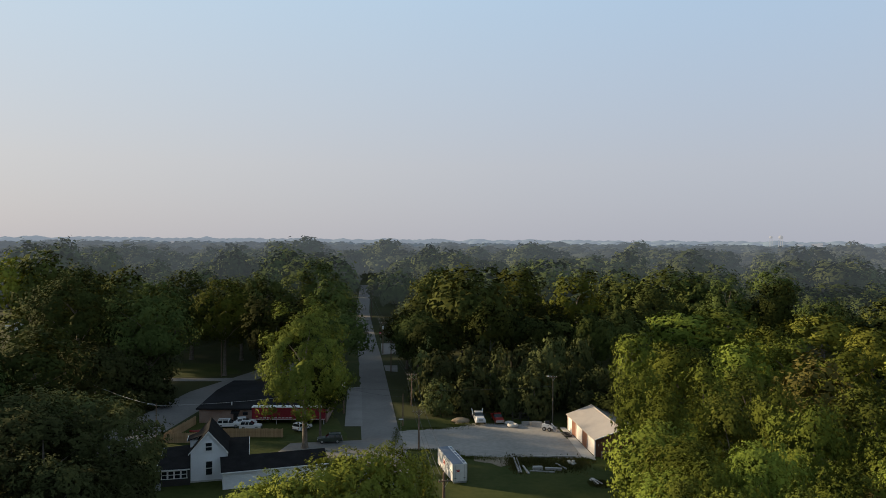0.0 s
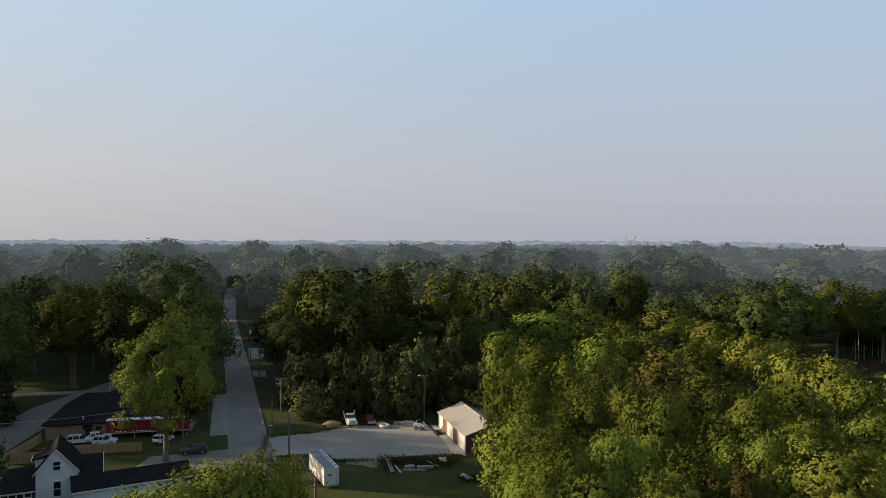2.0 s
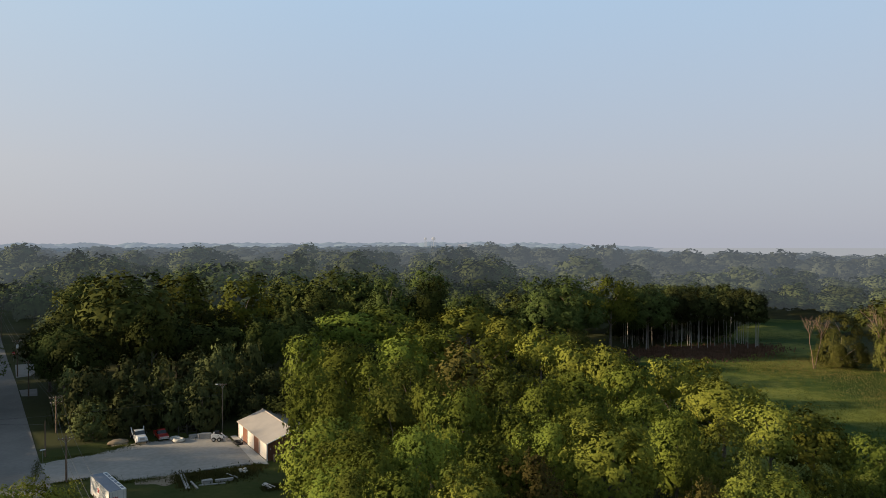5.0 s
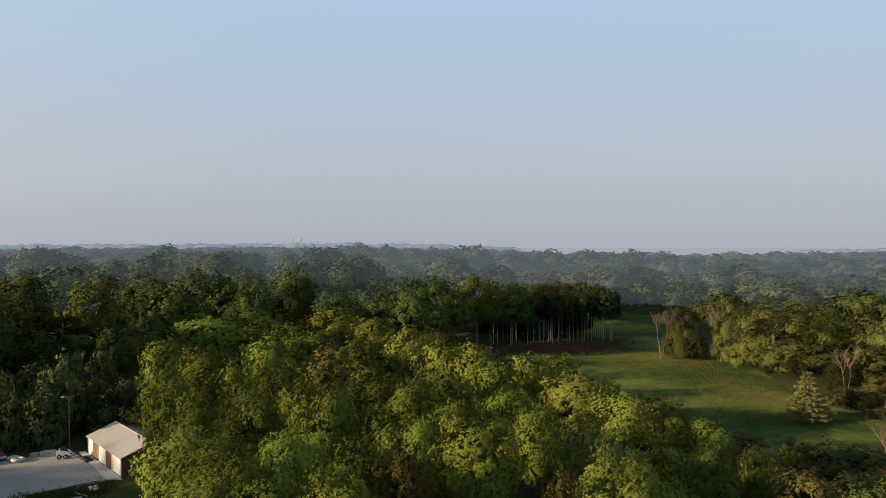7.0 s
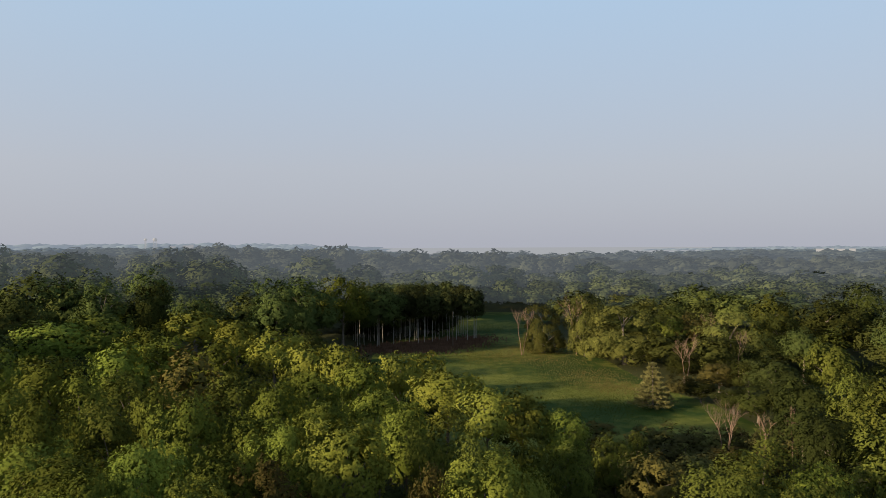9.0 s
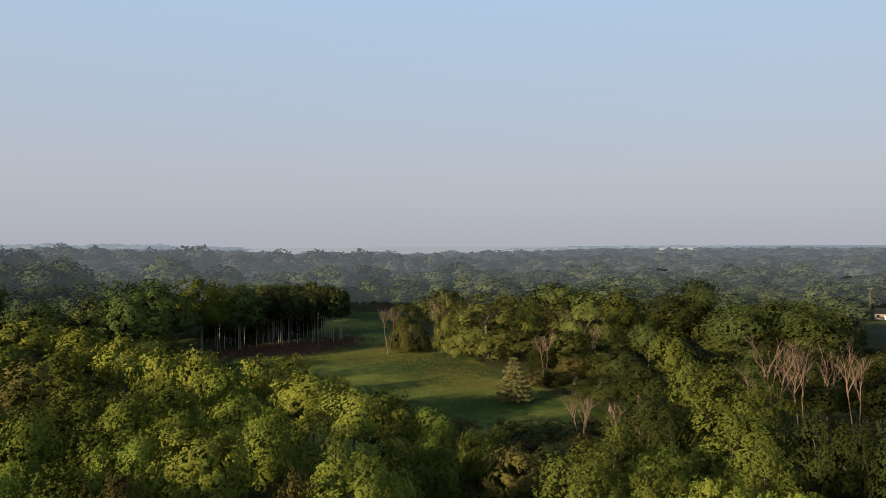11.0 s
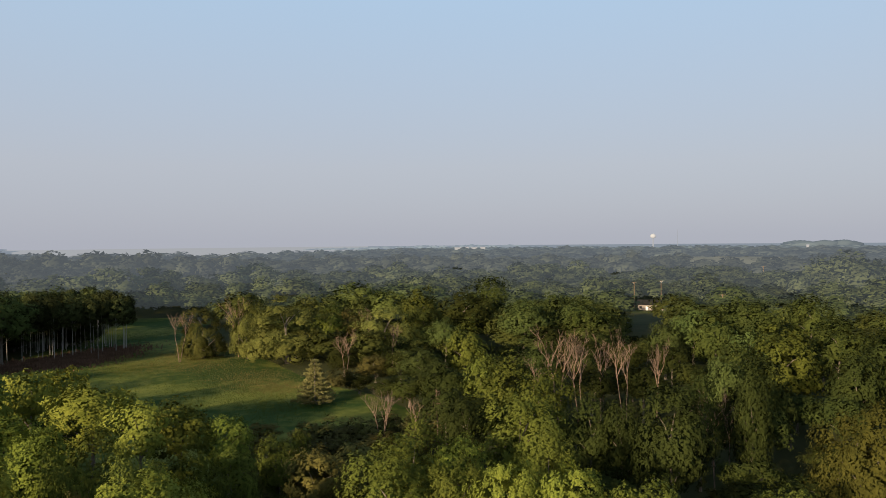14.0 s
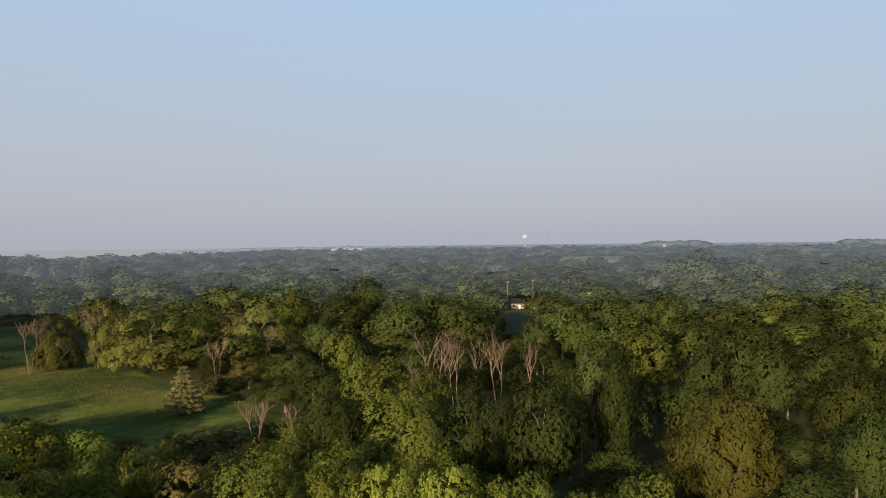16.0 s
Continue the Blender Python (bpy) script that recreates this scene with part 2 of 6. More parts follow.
def joined(one, bm):
    if bm is None:
        return one
    me = bpy.data.meshes.new("piece")
    one.to_mesh(me)
    one.free()
    bm.from_mesh(me)
    bpy.data.meshes.remove(me)
    return bm


def tube(points, radii, sides=6, bm=None):
    """A tapered tube along a line of points."""
    bm = bm or bmesh.new()
    rings = []
    for i, p in enumerate(points):
        p = Vector(p)
        way = (Vector(points[min(i + 1, len(points) - 1)]) - Vector(points[max(i - 1, 0)])).normalized()
        side = way.orthogonal().normalized() if abs(way.z) < 0.99 else Vector((1, 0, 0))
        other = way.cross(side)
        rings.append([bm.verts.new(p + (side * math.cos(k * math.tau / sides) + other * math.sin(k * math.tau / sides)) * radii[i]) for k in range(sides)])
    for a_ring, b_ring in zip(rings, rings[1:]):
        for k in range(sides):
            bm.faces.new((a_ring[k], a_ring[(k + 1) % sides], b_ring[(k + 1) % sides], b_ring[k]))
    bm.faces.new(rings[0][::-1])
    bm.faces.new(rings[-1])
    return bm


def prism(outline, z0, z1, bm=None):
    """An upright prism over a ground outline of (x, y)."""
    bm = bm or bmesh.new()
    low = [bm.verts.new((x, y, z0)) for x, y in outline]
    high = [bm.verts.new((x, y, z1)) for x, y in outline]
    k = len(outline)
    for i in range(k):
        bm.faces.new((low[i], low[(i + 1) % k], high[(i + 1) % k], high[i]))
    bm.faces.new(low[::-1])
    bm.faces.new(high)
    bmesh.ops.recalc_face_normals(bm, faces=bm.faces[:])
    return bm


def thing(name, label, category, x=0, y=0, z=0, turn=0, group="", kind=""):
    ob = new(name)
    ob.matrix_world = pose(x, y, z, 0, 0, turn)
    return tagged(ob, label, category, group, kind)


# ---- ground: one sheet out to the horizon ----
def build_ground():
    rings = [0] + [12 * 1.13 ** k for k in range(49)]
    n = 160
    verts, faces = [(0, 0, 0)], []
    for r in rings[1:]:
        for k in range(n):
            x, y = polar(k * 360 / n, r)
            verts.append((x, y, land(x, y)))
    for k in range(n):
        faces.append((0, 1 + (k + 1) % n, 1 + k))
    for i in range(len(rings) - 2):
        o = 1 + i * n
        for k in range(n):
            faces.append((o + k, o + (k + 1) % n, o + n + (k + 1) % n, o + n + k))
    ob = new("ground", mesh_of("ground", verts, faces, M_GROUND, smooth=True))
    tagged(ob, "dark green rough ground under the trees", "ground", kind="structure")


build_ground()


def strip(name, left, right, mat, lift, label, category, kind="structure", step=8.0):
    """A road or path between two edge lines, laid on the land."""
    verts, faces = [], []
    for line_l, line_r in zip(zip(left, left[1:]), zip(right, right[1:])):
        n = max(1, int(math.dist(*line_l) / step))
        for k in range(n + (line_l[1] == left[-1])):
            f = k / n
            for line in (line_l, line_r):
                x, y = (line[0][i] + (line[1][i] - line[0][i]) * f for i in (0, 1))
                verts.append((x, y, land(x, y) + lift))
    for i in range(0, len(verts) - 2, 2):
        faces.append((i, i + 1, i + 3, i + 2))
    me = mesh_of(name, verts, faces, mat)
    bm = bmesh.new()
    bm.from_mesh(me)
    bmesh.ops.recalc_face_normals(bm, faces=bm.faces[:])
    if sum(f.normal.z for f in bm.faces) < 0:
        bmesh.ops.reverse_faces(bm, faces=bm.faces[:])
    bm.to_mesh(me)
    bm.free()
    return tagged(new(name, me), label, category, kind=kind)


def sheet(name, outline, mat, lift, label, category, kind="structure"):
    """A flat patch of ground with a ragged outline."""
    rng = random.Random(len(outline) * 7 + int(outline[0][0] * 3))
    pts = []
    for p, q in zip(outline, outline[1:] + outline[:1]):
        loose = mat in (M_GRAVEL, M_DIRT)
        n = max(1, int(math.dist(p, q) / (0.8 if loose else 2.5)))
        for k in range(n):
            j = 0.0 if mat in (M_CONCRETE, M_STONE) else 0.5 if loose else 0.35 if k else 0.0
            pts.append((p[0] + (q[0] - p[0]) * k / n + rng.uniform(-j, j), p[1] + (q[1] - p[1]) * k / n + rng.uniform(-j, j)))
    bm = bmesh.new()
    face = bm.faces.new([bm.verts.new((x, y, land(x, y) + lift)) for x, y in pts])
    if face.normal.z < 0:
        face.normal_flip()
    bmesh.ops.triangulate(bm, faces=bm.faces[:])
    me = bpy.data.meshes.new(name)
    bm.to_mesh(me)
    bm.free()
    me.materials.append(mat)
    return tagged(new(name, me), label, category, kind=kind)


ROAD_L = [(-11.0, 60), (-13.0, 115), (-13.8, 124), (-16.4, 144), (-20.9, 181), (-26.3, 224), (-32, 268), (-44, 360), (-51, 430), (-60, 520)]
ROAD_R = [(-3.0, 60), (-5.0, 115), (-5.8, 124), (-8.9, 144), (-13.6, 181), (-19.0, 224), (-25, 268), (-37, 360), (-44, 430), (-53, 520)]
strip("road_1", ROAD_L, ROAD_R, M_ASPHALT, 0.06, "worn grey asphalt street running off between dark trees", "road")
strip("road_2", [(-66, 112), (-64, 149), (-62, 175), (-58, 188), (-52, 208), (-38, 226)], [(-56, 112), (-54, 140), (-53, 159), (-54, 176), (-48, 196), (-34, 217)], M_ASPHALT, 0.055,
      "grey asphalt side street in the shade of trees", "road")
strip("road_3", [(-110, 190), (-62, 192), (-50, 193)], [(-110, 186), (-62, 188), (-50, 189)], M_CONCRETE, 0.05, "pale concrete drive crossing dark lawns", "road")
strip("road_4", [(-13.5, 124), (-30, 121)], [(-14.5, 134), (-28, 131.5)], M_ASPHALT, 0.05, "short asphalt apron beside the street", "road")
sheet("lawn", [(-52, 100), (-52, 150), (-22, 150), (-13, 118), (-12, 100)], M_LAWN, 0.02, "mown green lawn round the white house", "lawn")
sheet("lawn", [(-9, 96), (-9, 148), (5, 152), (34, 149), (44, 124), (40, 90), (10, 84)], M_LAWN, 0.022, "mown dark green lawn round the gravel yard", "lawn")
sheet("gravel_yard", [(-6.5, 128), (-9.0, 140), (2.4, 143.2), (6, 146.5), (14, 146.5), (23, 145), (25.5, 126), (25, 123.5), (12, 123.5), (4.5, 124), (1, 127.5)], M_GRAVEL, 0.045,
      "pale grey gravel yard beside the metal barn", "gravel yard")
sheet("meadow", [(84, 46), (84, 88), (110, 124), (136, 154), (160, 180), (186, 198), (212, 206), (256, 228), (300, 245), (320, 206), (268, 188), (226, 166), (214, 150), (216, 133), (198, 111), (176, 88), (164, 66), (150, 50), (118, 38)],
      M_MEADOW, 0.03, "green and straw-coloured meadow among woods", "meadow")


# ---- trees ----
def ico_shape(level):
    bm = bmesh.new()
    bmesh.ops.create_icosphere(bm, subdivisions=level, radius=1)
    bm.verts.index_update()
    v, f = np.array([p.co[:] for p in bm.verts]), np.array([[p.index for p in q.verts] for q in bm.faces])
    bm.free()
    return v, f


ICO = {k: ico_shape(k) for k in (1, 2, 3)}
ICO_V, ICO_F = ICO[1]


def unit_vectors(rng, n):
    v = rng.normal(size=(n, 3))
    return v / np.linalg.norm(v, axis=1)[:, None]


def crown_arrays(rng, h, base, r, shape, lobe, puff, per_puff, leaf, droop=0.0, fill=0.6, core=0.22, low=-0.75, ragged=0.17):
    """A crown in triangles: boughs as rounded masses on the crown's outline, leaf clumps over each bough, leaves round each clump.
    Gives corners, faces, the way each corner faces, and the boughs' middles."""
    tall = h - base
    mid = {"dome": 0.22, "tall": 0.55}.get(shape, 0.42)
    power = {"dome": 2.3, "tall": 3.2}.get(shape, 2.3)
    centre = np.array([0, 0, base + tall * mid])

    def skin(u):
        k = (np.abs(u) ** power).sum(axis=1) ** (-1 / power)
        up = np.where(u[:, 2] > 0, tall * (1 - mid), tall * mid)
        return centre + np.stack([u[:, 0] * k * r, u[:, 1] * k * r, u[:, 2] * k * up], axis=1)

    half = tall / 2
    area = 4 * math.pi * (r * r + 2 * r * half) / 3 * 0.85
    n = max(7, int(area * 0.90 / (math.pi * lobe * lobe)))
    uz = 1 - (1 - low) * (np.arange(n) + rng.uniform(0.1, 0.9, n)) / n
    turn = np.arange(n) * 2.39996 + rng.uniform(0, 6) + rng.uniform(-0.25, 0.25, n)
    ring = np.sqrt(1 - uz * uz)
    u = np.stack([ring * np.cos(turn), ring * np.sin(turn), uz], axis=1)
    rl = lobe * rng.uniform(0.62, 1.3, n)
    edge = skin(u) - centre
    far = np.linalg.norm(edge, axis=1)
    c = centre + edge * (np.clip(1 - 0.85 * rl / far, 0.2, 1) * (1 - 0.1 + ragged * rng.normal(0, 1, n).clip(-2, 1.1)))[:, None]
    away = c - centre
    away /= np.linalg.norm(away, axis=1)[:, None] + 1e-6
    stretch = rng.uniform(0.95, 1.45, n)
    iv, jf = ICO[2 if core > 0.6 else 1]
    v_all, f_all, n_all, off = [centre + (skin(iv) - centre) * core], [jf], [iv], len(iv)

    def leaves_at(p, whose, way, size):
        """One three-cornered leaf at each point, turned loosely outwards."""
        nonlocal off
        k = len(p)
        out = (p - c[whose]) / rl[whose][:, None]
        face = way * 0.2 + out * 0.65 + away[whose] * 0.85 + np.array([0, 0, 0.16])
        face /= np.linalg.norm(face, axis=1)[:, None]
        nrm = face + unit_vectors(rng, k) * 0.6 + np.array([0, 0, 0.1])
        nrm /= np.linalg.norm(nrm, axis=1)[:, None]
        t1 = np.cross(nrm, unit_vectors(rng, k))
        t1 /= np.linalg.norm(t1, axis=1)[:, None]
        t2 = np.cross(nrm, t1)
        s = (size * rng.uniform(0.6, 1.35, k))[:, None]
        v_all.append(np.stack([p - t1 * s * 0.42 - t2 * s * 0.35, p + t1 * s * 0.42 - t2 * s * 0.35, p + t2 * s * 0.85], axis=1).reshape(-1, 3))
        f_all.append(np.arange(k * 3).reshape(-1, 3) + off)
        n_all.append(np.repeat(face * 0.85 + nrm * 0.2, 3, axis=0))
        off += 3 * k

    # leaf clumps over the outer side of each bough, where no other bough covers them, and coarser leaves within
    spots, whose, inner, inner_of = [], [], [], []
    for i in range(n):
        for lay, count, r0, r1 in ((0, 3.7 * rl[i] ** 2 / (puff * puff), 0.8, 1.06), (1, 10 * (rl[i] / fill) ** 2, 0.52, 0.74)):
            d = unit_vectors(rng, max(6, int(count)))
            d = d[d @ away[i] > -0.35]
            ahead = np.maximum(0, d @ away[i])[:, None] * away[i]
            p = c[i] + (d + ahead * (stretch[i] - 1)) * np.array([1, 1, 0.85]) * (rl[i] * rng.uniform(r0, r1, (len(d), 1)))
            gap = np.linalg.norm(p[:, None, :] - c[None], axis=2) / rl[None]
            gap[:, i] = 9
            p = p[gap.min(axis=1) > 0.7]
            (inner if lay else spots).append(p)
            (inner_of if lay else whose).append(np.full(len(p), i))
    spots, whose, inner, inner_of = np.concatenate(spots), np.concatenate(whose), np.concatenate(inner), np.concatenate(inner_of)
    leaves_at(inner, inner_of, unit_vectors(rng, len(inner)), fill)
    if per_puff:
        pick = np.repeat(np.arange(len(spots)), per_puff)
        way = unit_vectors(rng, len(pick))
        way = np.where(((way * (spots[pick] - c[whose[pick]])).sum(axis=1) < -0.2)[:, None], -way, way)
        size = (puff * rng.uniform(0.7, 1.25, len(spots)))[pick]
        p = spots[pick] + way * (size * rng.uniform(0.2, 0.9, len(pick)))[:, None]
        p[:, 2] -= droop * (rng.uniform(0, 1, len(pick)) ** 2) * r
        leaves_at(p, whose[pick], way, leaf)
    nn = np.concatenate(n_all)
    nn /= np.linalg.norm(nn, axis=1)[:, None] + 1e-9
    return np.concatenate(v_all), np.concatenate(f_all), nn, c


def leafy_mesh(name, v, f, nn, mat):
    """A smooth mesh whose leaves are shaded with the rounding of their bough."""
    me = big_mesh(name, v, f, mat)
    me.polygons.foreach_set("use_smooth", [True] * len(me.polygons))
    me.normals_split_custom_set_from_vertices(nn.astype(np.float32))
    return me


def crown_mesh(name, rng, h, base, r, mat, shape, lobe, puff, per_puff, leaf, droop=0.0, low=-0.75):
    v, f, nn, c = crown_arrays(rng, h, base, r, shape, lobe, puff, per_puff, leaf, droop, leaf * 1.55, low=low, core=0.82 if leaf > 1 else 0.22)
    return leafy_mesh(name, v, f, nn, mat), c


def trunk_mesh(name, rng, h, base, r, targets, mat, girth, limbs=7):
    """A tapered trunk that forks into limbs reaching into the clumps of the crown."""
    bm = bmesh.new()
    lean = rng.uniform(-0.5, 0.5, 2)
    top = base + (h - base) * 0.55
    line = [(lean[0] * f * f * 1.2, lean[1] * f * f * 1.2, top * f) for f in (0, 0.06, 0.3, 0.6, 1.0)]
    tube(line, [girth * 1.5, girth * 1.05, girth * 0.85, girth * 0.6, girth * 0.25], 8, bm)
    order = rng.permutation(len(targets))[:limbs]
    for i in order:
        tgt = targets[i]
        z0 = max(base * 0.7, min(top * 0.95, tgt[2] - np.hypot(tgt[0], tgt[1]) * 0.9))
        f = z0 / top
        start = np.array([lean[0] * f * f * 1.2, lean[1] * f * f * 1.2, z0])
        midp = start * 0.5 + tgt * 0.5 + np.array([0, 0, 0.4])
        tube([tuple(start), tuple(midp), tuple(tgt)], [girth * 0.42, girth * 0.28, girth * 0.07], 5, bm)
    me = bpy.data.meshes.new(name)
    bm.to_mesh(me)
    bm.free()
    me.materials.append(mat)
    return me


# height, crown's foot, crown's radius, outline, droop, girth: a type of tree at its usual size
KINDS = {
    "shadealder": (17, 1.5, 6.0, "round", 0.0, 0.3),
    "sunmaple": (26.5, 4.0, 8.8, "round", 0.0, 0.5),
    "tallmaple": (26.5, 7.0, 8.8, "round", 0.0, 0.5), "talloak": (26.5, 7.0, 8.8, "round", 0.0, 0.5), "biglime": (17, 8.5, 5.2, "round", 0.0, 0.3), "bigash": (20, 4.0, 9.5, "round", 0.0, 0.42), "elm": (18, 7.0, 6.2, "round", 0.0, 0.36), "alder": (17, 3.0, 6.0, "round", 0.0, 0.3),
    "maple": (17, 5.5, 5.6, "round", 0.0, 0.30), "oak": (18, 3.5, 6.2, "round", 0.0, 0.36), "lime": (16, 7.5, 5.0, "round", 0.0, 0.28),
    "olive": (17, 1.0, 5.6, "round", 0.0, 0.30), "rust": (13, 2.5, 4.2, "round", 0.0, 0.22), "willow": (20, 0.4, 9.0, "dome", 0.04, 0.45),
    "thicket": (9, 0.2, 4.4, "dome", 0.0, 0.14), "poplar": (22, 9.0, 3.6, "tall", 0.0, 0.10), "shrub": (4.5, 0.1, 2.4, "dome", 0.0, 0.08),
}
LABELS = {
    "shadealder": ("alder_tree", "dark alder in deep shade with a dense crown"),
    "sunmaple": ("maple_tree", "tall bright green maple beside the street"),
    "tallmaple": ("maple_tree", "tall dense maple in full leaf"), "talloak": ("oak_tree", "tall dark oak with a dense shaded crown"), "biglime": ("linden_tree", "bright yellow-green linden with dense leaves"), "bigash": ("ash_tree", "broad olive-gold ash with dense leaves"), "elm": ("elm_tree", "dusky green elm with a dense clumped crown"), "alder": ("alder_tree", "dark green alder in dense leaf"),
    "maple": ("maple_tree", "broad green maple with a clumped leafy crown"), "oak": ("oak_tree", "dark green oak with a dense rounded crown"),
    "lime": ("linden_tree", "bright yellow-green linden catching the morning sun"), "olive": ("ash_tree", "olive-green ash turning yellowish at the tips"),
    "rust": ("hawthorn_tree", "small tree with rusty brown-green leaves"), "willow": ("willow_tree", "wide pale green willow at the meadow's edge"),
    "thicket": ("alder_tree", "low dark alder bush leafy down to the ground"),
    "poplar": ("poplar_tree", "tall slender poplar with a bare pale trunk"), "shrub": ("shrub", "low leafy green shrub between the trees"),
}
# the size of a bough, as a share of the crown's radius
LOBES = {"maple": 0.40, "olive": 0.38, "lime": 0.40, "oak": 0.42, "alder": 0.40, "elm": 0.40, "sunmaple": 0.28, "willow": 0.25, "bigash": 0.25, "talloak": 0.27, "tallmaple": 0.27, "poplar": 0.36, "biglime": 0.3}
MODELS = {}


def tree_model(kind, level, variant, closed=False):
    """Level 0 is for trees close by, 1 and 2 for those further off, 3 for those out of view that cast shade."""
    key = (kind, level, variant, closed)
    if key not in MODELS:
        rng = np.random.default_rng(sum(map(ord, kind)) * 31 + variant * 7 + 1)
        h, base, r, shape, droop, girth = KINDS[kind]
        if closed:
            base = h * 0.38
        puff, per_puff, leaf = ((0.46, 10, 0.19), (0.58, 8, 0.255), (0.86, 7, 0.38), (2.2, 6, 1.2))[level]
        if kind == "shrub":
            puff, leaf = puff * 0.75, leaf * 0.75
        lobe = min(2.5, max(0.8, r * LOBES.get(kind, 0.32)))
        crown, c = crown_mesh(kind + "_crown", rng, h, base, r, M_LEAF[{"tallmaple": "maple", "talloak": "elm", "bigash": "ash", "thicket": "thicket", "shadealder": "thicket"}.get(kind, kind)], shape, lobe, puff, per_puff, leaf, droop, -0.35 if closed else -0.75)
        trunk = trunk_mesh(kind + "_trunk", rng, h, base, r, c * np.array([0.85, 0.85, 0.93]), M_PALEBARK if kind == "poplar" else M_BARK, girth, 3 if closed else 8 if level < 2 else 4)
        MODELS[key] = (trunk, crown, h, r)
    return MODELS[key]


PLANTED = []


def plant(kind, x, y, h=None, r=None, rng=random, level=None, label="", group="", closed=False):
    """One tree: trunk and crown under an empty at its foot."""
    d = math.hypot(x, y)
    level = level if level is not None else (0 if d < 84 else 1 if d < 122 else 2)
    trunk, crown, h0, r0 = tree_model(kind, level, rng.randrange(4), closed)
    h, r = h or h0 * rng.uniform(0.85, 1.12), r or r0 * rng.uniform(0.85, 1.2)
    name, text = LABELS[kind]
    ob = thing(name, label or text, "shrub" if kind == "shrub" else "tree", group=group)
    ob.matrix_world = pose(x, y, land(x, y) - 0.05, 0, 0, rng.uniform(0, 360)) @ Matrix.Diagonal((r / r0, r / r0, h / h0, 1))
    part("trunk", trunk, None, ob)
    part("crown", crown, None, ob)
    PLANTED.append((x, y, r))
    return ob


def inside(x, y, outline):
    hit = False
    for (x0, y0), (x1, y1) in zip(outline, outline[1:] + outline[:1]):
        if (y0 > y) != (y1 > y) and x < x0 + (y - y0) * (x1 - x0) / (y1 - y0):
            hit = not hit
    return hit


TOWN = [(-76, 112), (-75, 150), (-74, 184), (-104, 186), (-104, 208), (-62, 220), (-40, 234), (-33, 219), (-47, 192), (-51, 178), (-25, 178), (-29, 205), (-33, 235), (-37, 270), (-48, 360), (-56, 430), (-66, 520), (-48, 520), (-40, 430), (-33, 360), (-22, 270), (-15, 258), (-12.5, 203), (-9.5, 181),
        (-5, 160), (0, 152), (5, 151), (24, 149), (30, 144), (37, 140), (37, 122), (32, 100), (24, 60), (-4, 46), (-30, 60), (-44, 100)]
MEADOW = [(118, 76), (136, 102), (154, 131), (176, 164), (194, 182), (216, 196), (258, 222), (300, 240), (315, 215), (264, 192), (226, 170), (218, 150), (220, 133), (202, 110), (180, 86), (168, 62), (150, 52), (120, 58)]


def is_open(x, y, pad=0.0):
    return inside(x, y, TOWN) or inside(x, y, MEADOW)


def grove(seed, kinds, az0, az1, d0, d1, gap, h0, h1, spread=(0.95, 1.2), group="", level=None, keep=None):
    """Trees scattered over a sector, with no two crowns too close."""
    rng = random.Random(seed)
    for _ in range(int((az1 - az0) * radians(1) * (d1 * d1 - d0 * d0) / 2 / (gap * gap) * 24)):
        az, d = rng.uniform(az0, az1), math.sqrt(rng.uniform(d0 * d0, d1 * d1))
        x, y = polar(az, d)
        if is_open(x, y) or (keep and not keep(x, y)) or any((x - px) ** 2 + (y - py) ** 2 < (gap * 0.5 + pr * 0.72) ** 2 for px, py, pr in PLANTED):
            continue
        kind = rng.choice(kinds)
        h = rng.uniform(h0, h1) * (0.8 if kind == "rust" else 1)
        if 86.6 < az < 93 and d > 110:
            h = min(h, 38 * (1 - d / 389) - 3.5)
        if h < 4:
            continue
        plant(kind, x, y, h, gap * 0.62 * rng.uniform(*spread), rng, level, group=group, closed=group == "woods" and kind != "shrub" and not any(is_open(x * (d - k) / d, y * (d - k) / d) for k in (7, 14)))


rng_t = random.Random(5)


def tree_at(kind, az, d, h, r, label="", level=None):
    x, y = polar(az, d)
    return plant(kind, x, y, h, r, rng_t, level, label)


# trees that stand out: kind, bearing, distance, height, crown radius
tree_at("sunmaple", -10.9, 131, 26.8, 8.6, "tall sunlit maple beside the street", 1)
# dark trees round the white house, and bright lindens beside its garage
# the three elms stand beyond the view, added to shade the yard
for row in (("talloak", -9.7, 137, 17, 4.6), ("shadealder", -24.4, 98, 18.2, 6.0), ("shadealder", -29.6, 96, 19.2, 7.4), ("shadealder", -31.6, 104, 19.5, 7), ("shadealder", -34, 92, 18, 7), ("shadealder", -26.6, 110, 17.5, 6.5), ("shadealder", -29.5, 112, 18, 7),
            ("shadealder", -28.5, 84, 16, 5.5), ("shadealder", -25.2, 86, 14.5, 5), ("shadealder", -31.8, 86, 16, 6), ("shadealder", -35.5, 110, 20, 7), ("elm", -34.4, 136, 21, 7), ("elm", -36.5, 142, 22, 7), ("elm", -34.2, 152, 22, 7),
            ("biglime", -14.0, 68, 15.8, 5.0), ("biglime", -10.0, 66, 17.6, 5.2), ("biglime", -6.0, 66, 18.6, 5.0), ("biglime", -3.6, 67, 18.6, 3.8)):
    tree_at(*row)
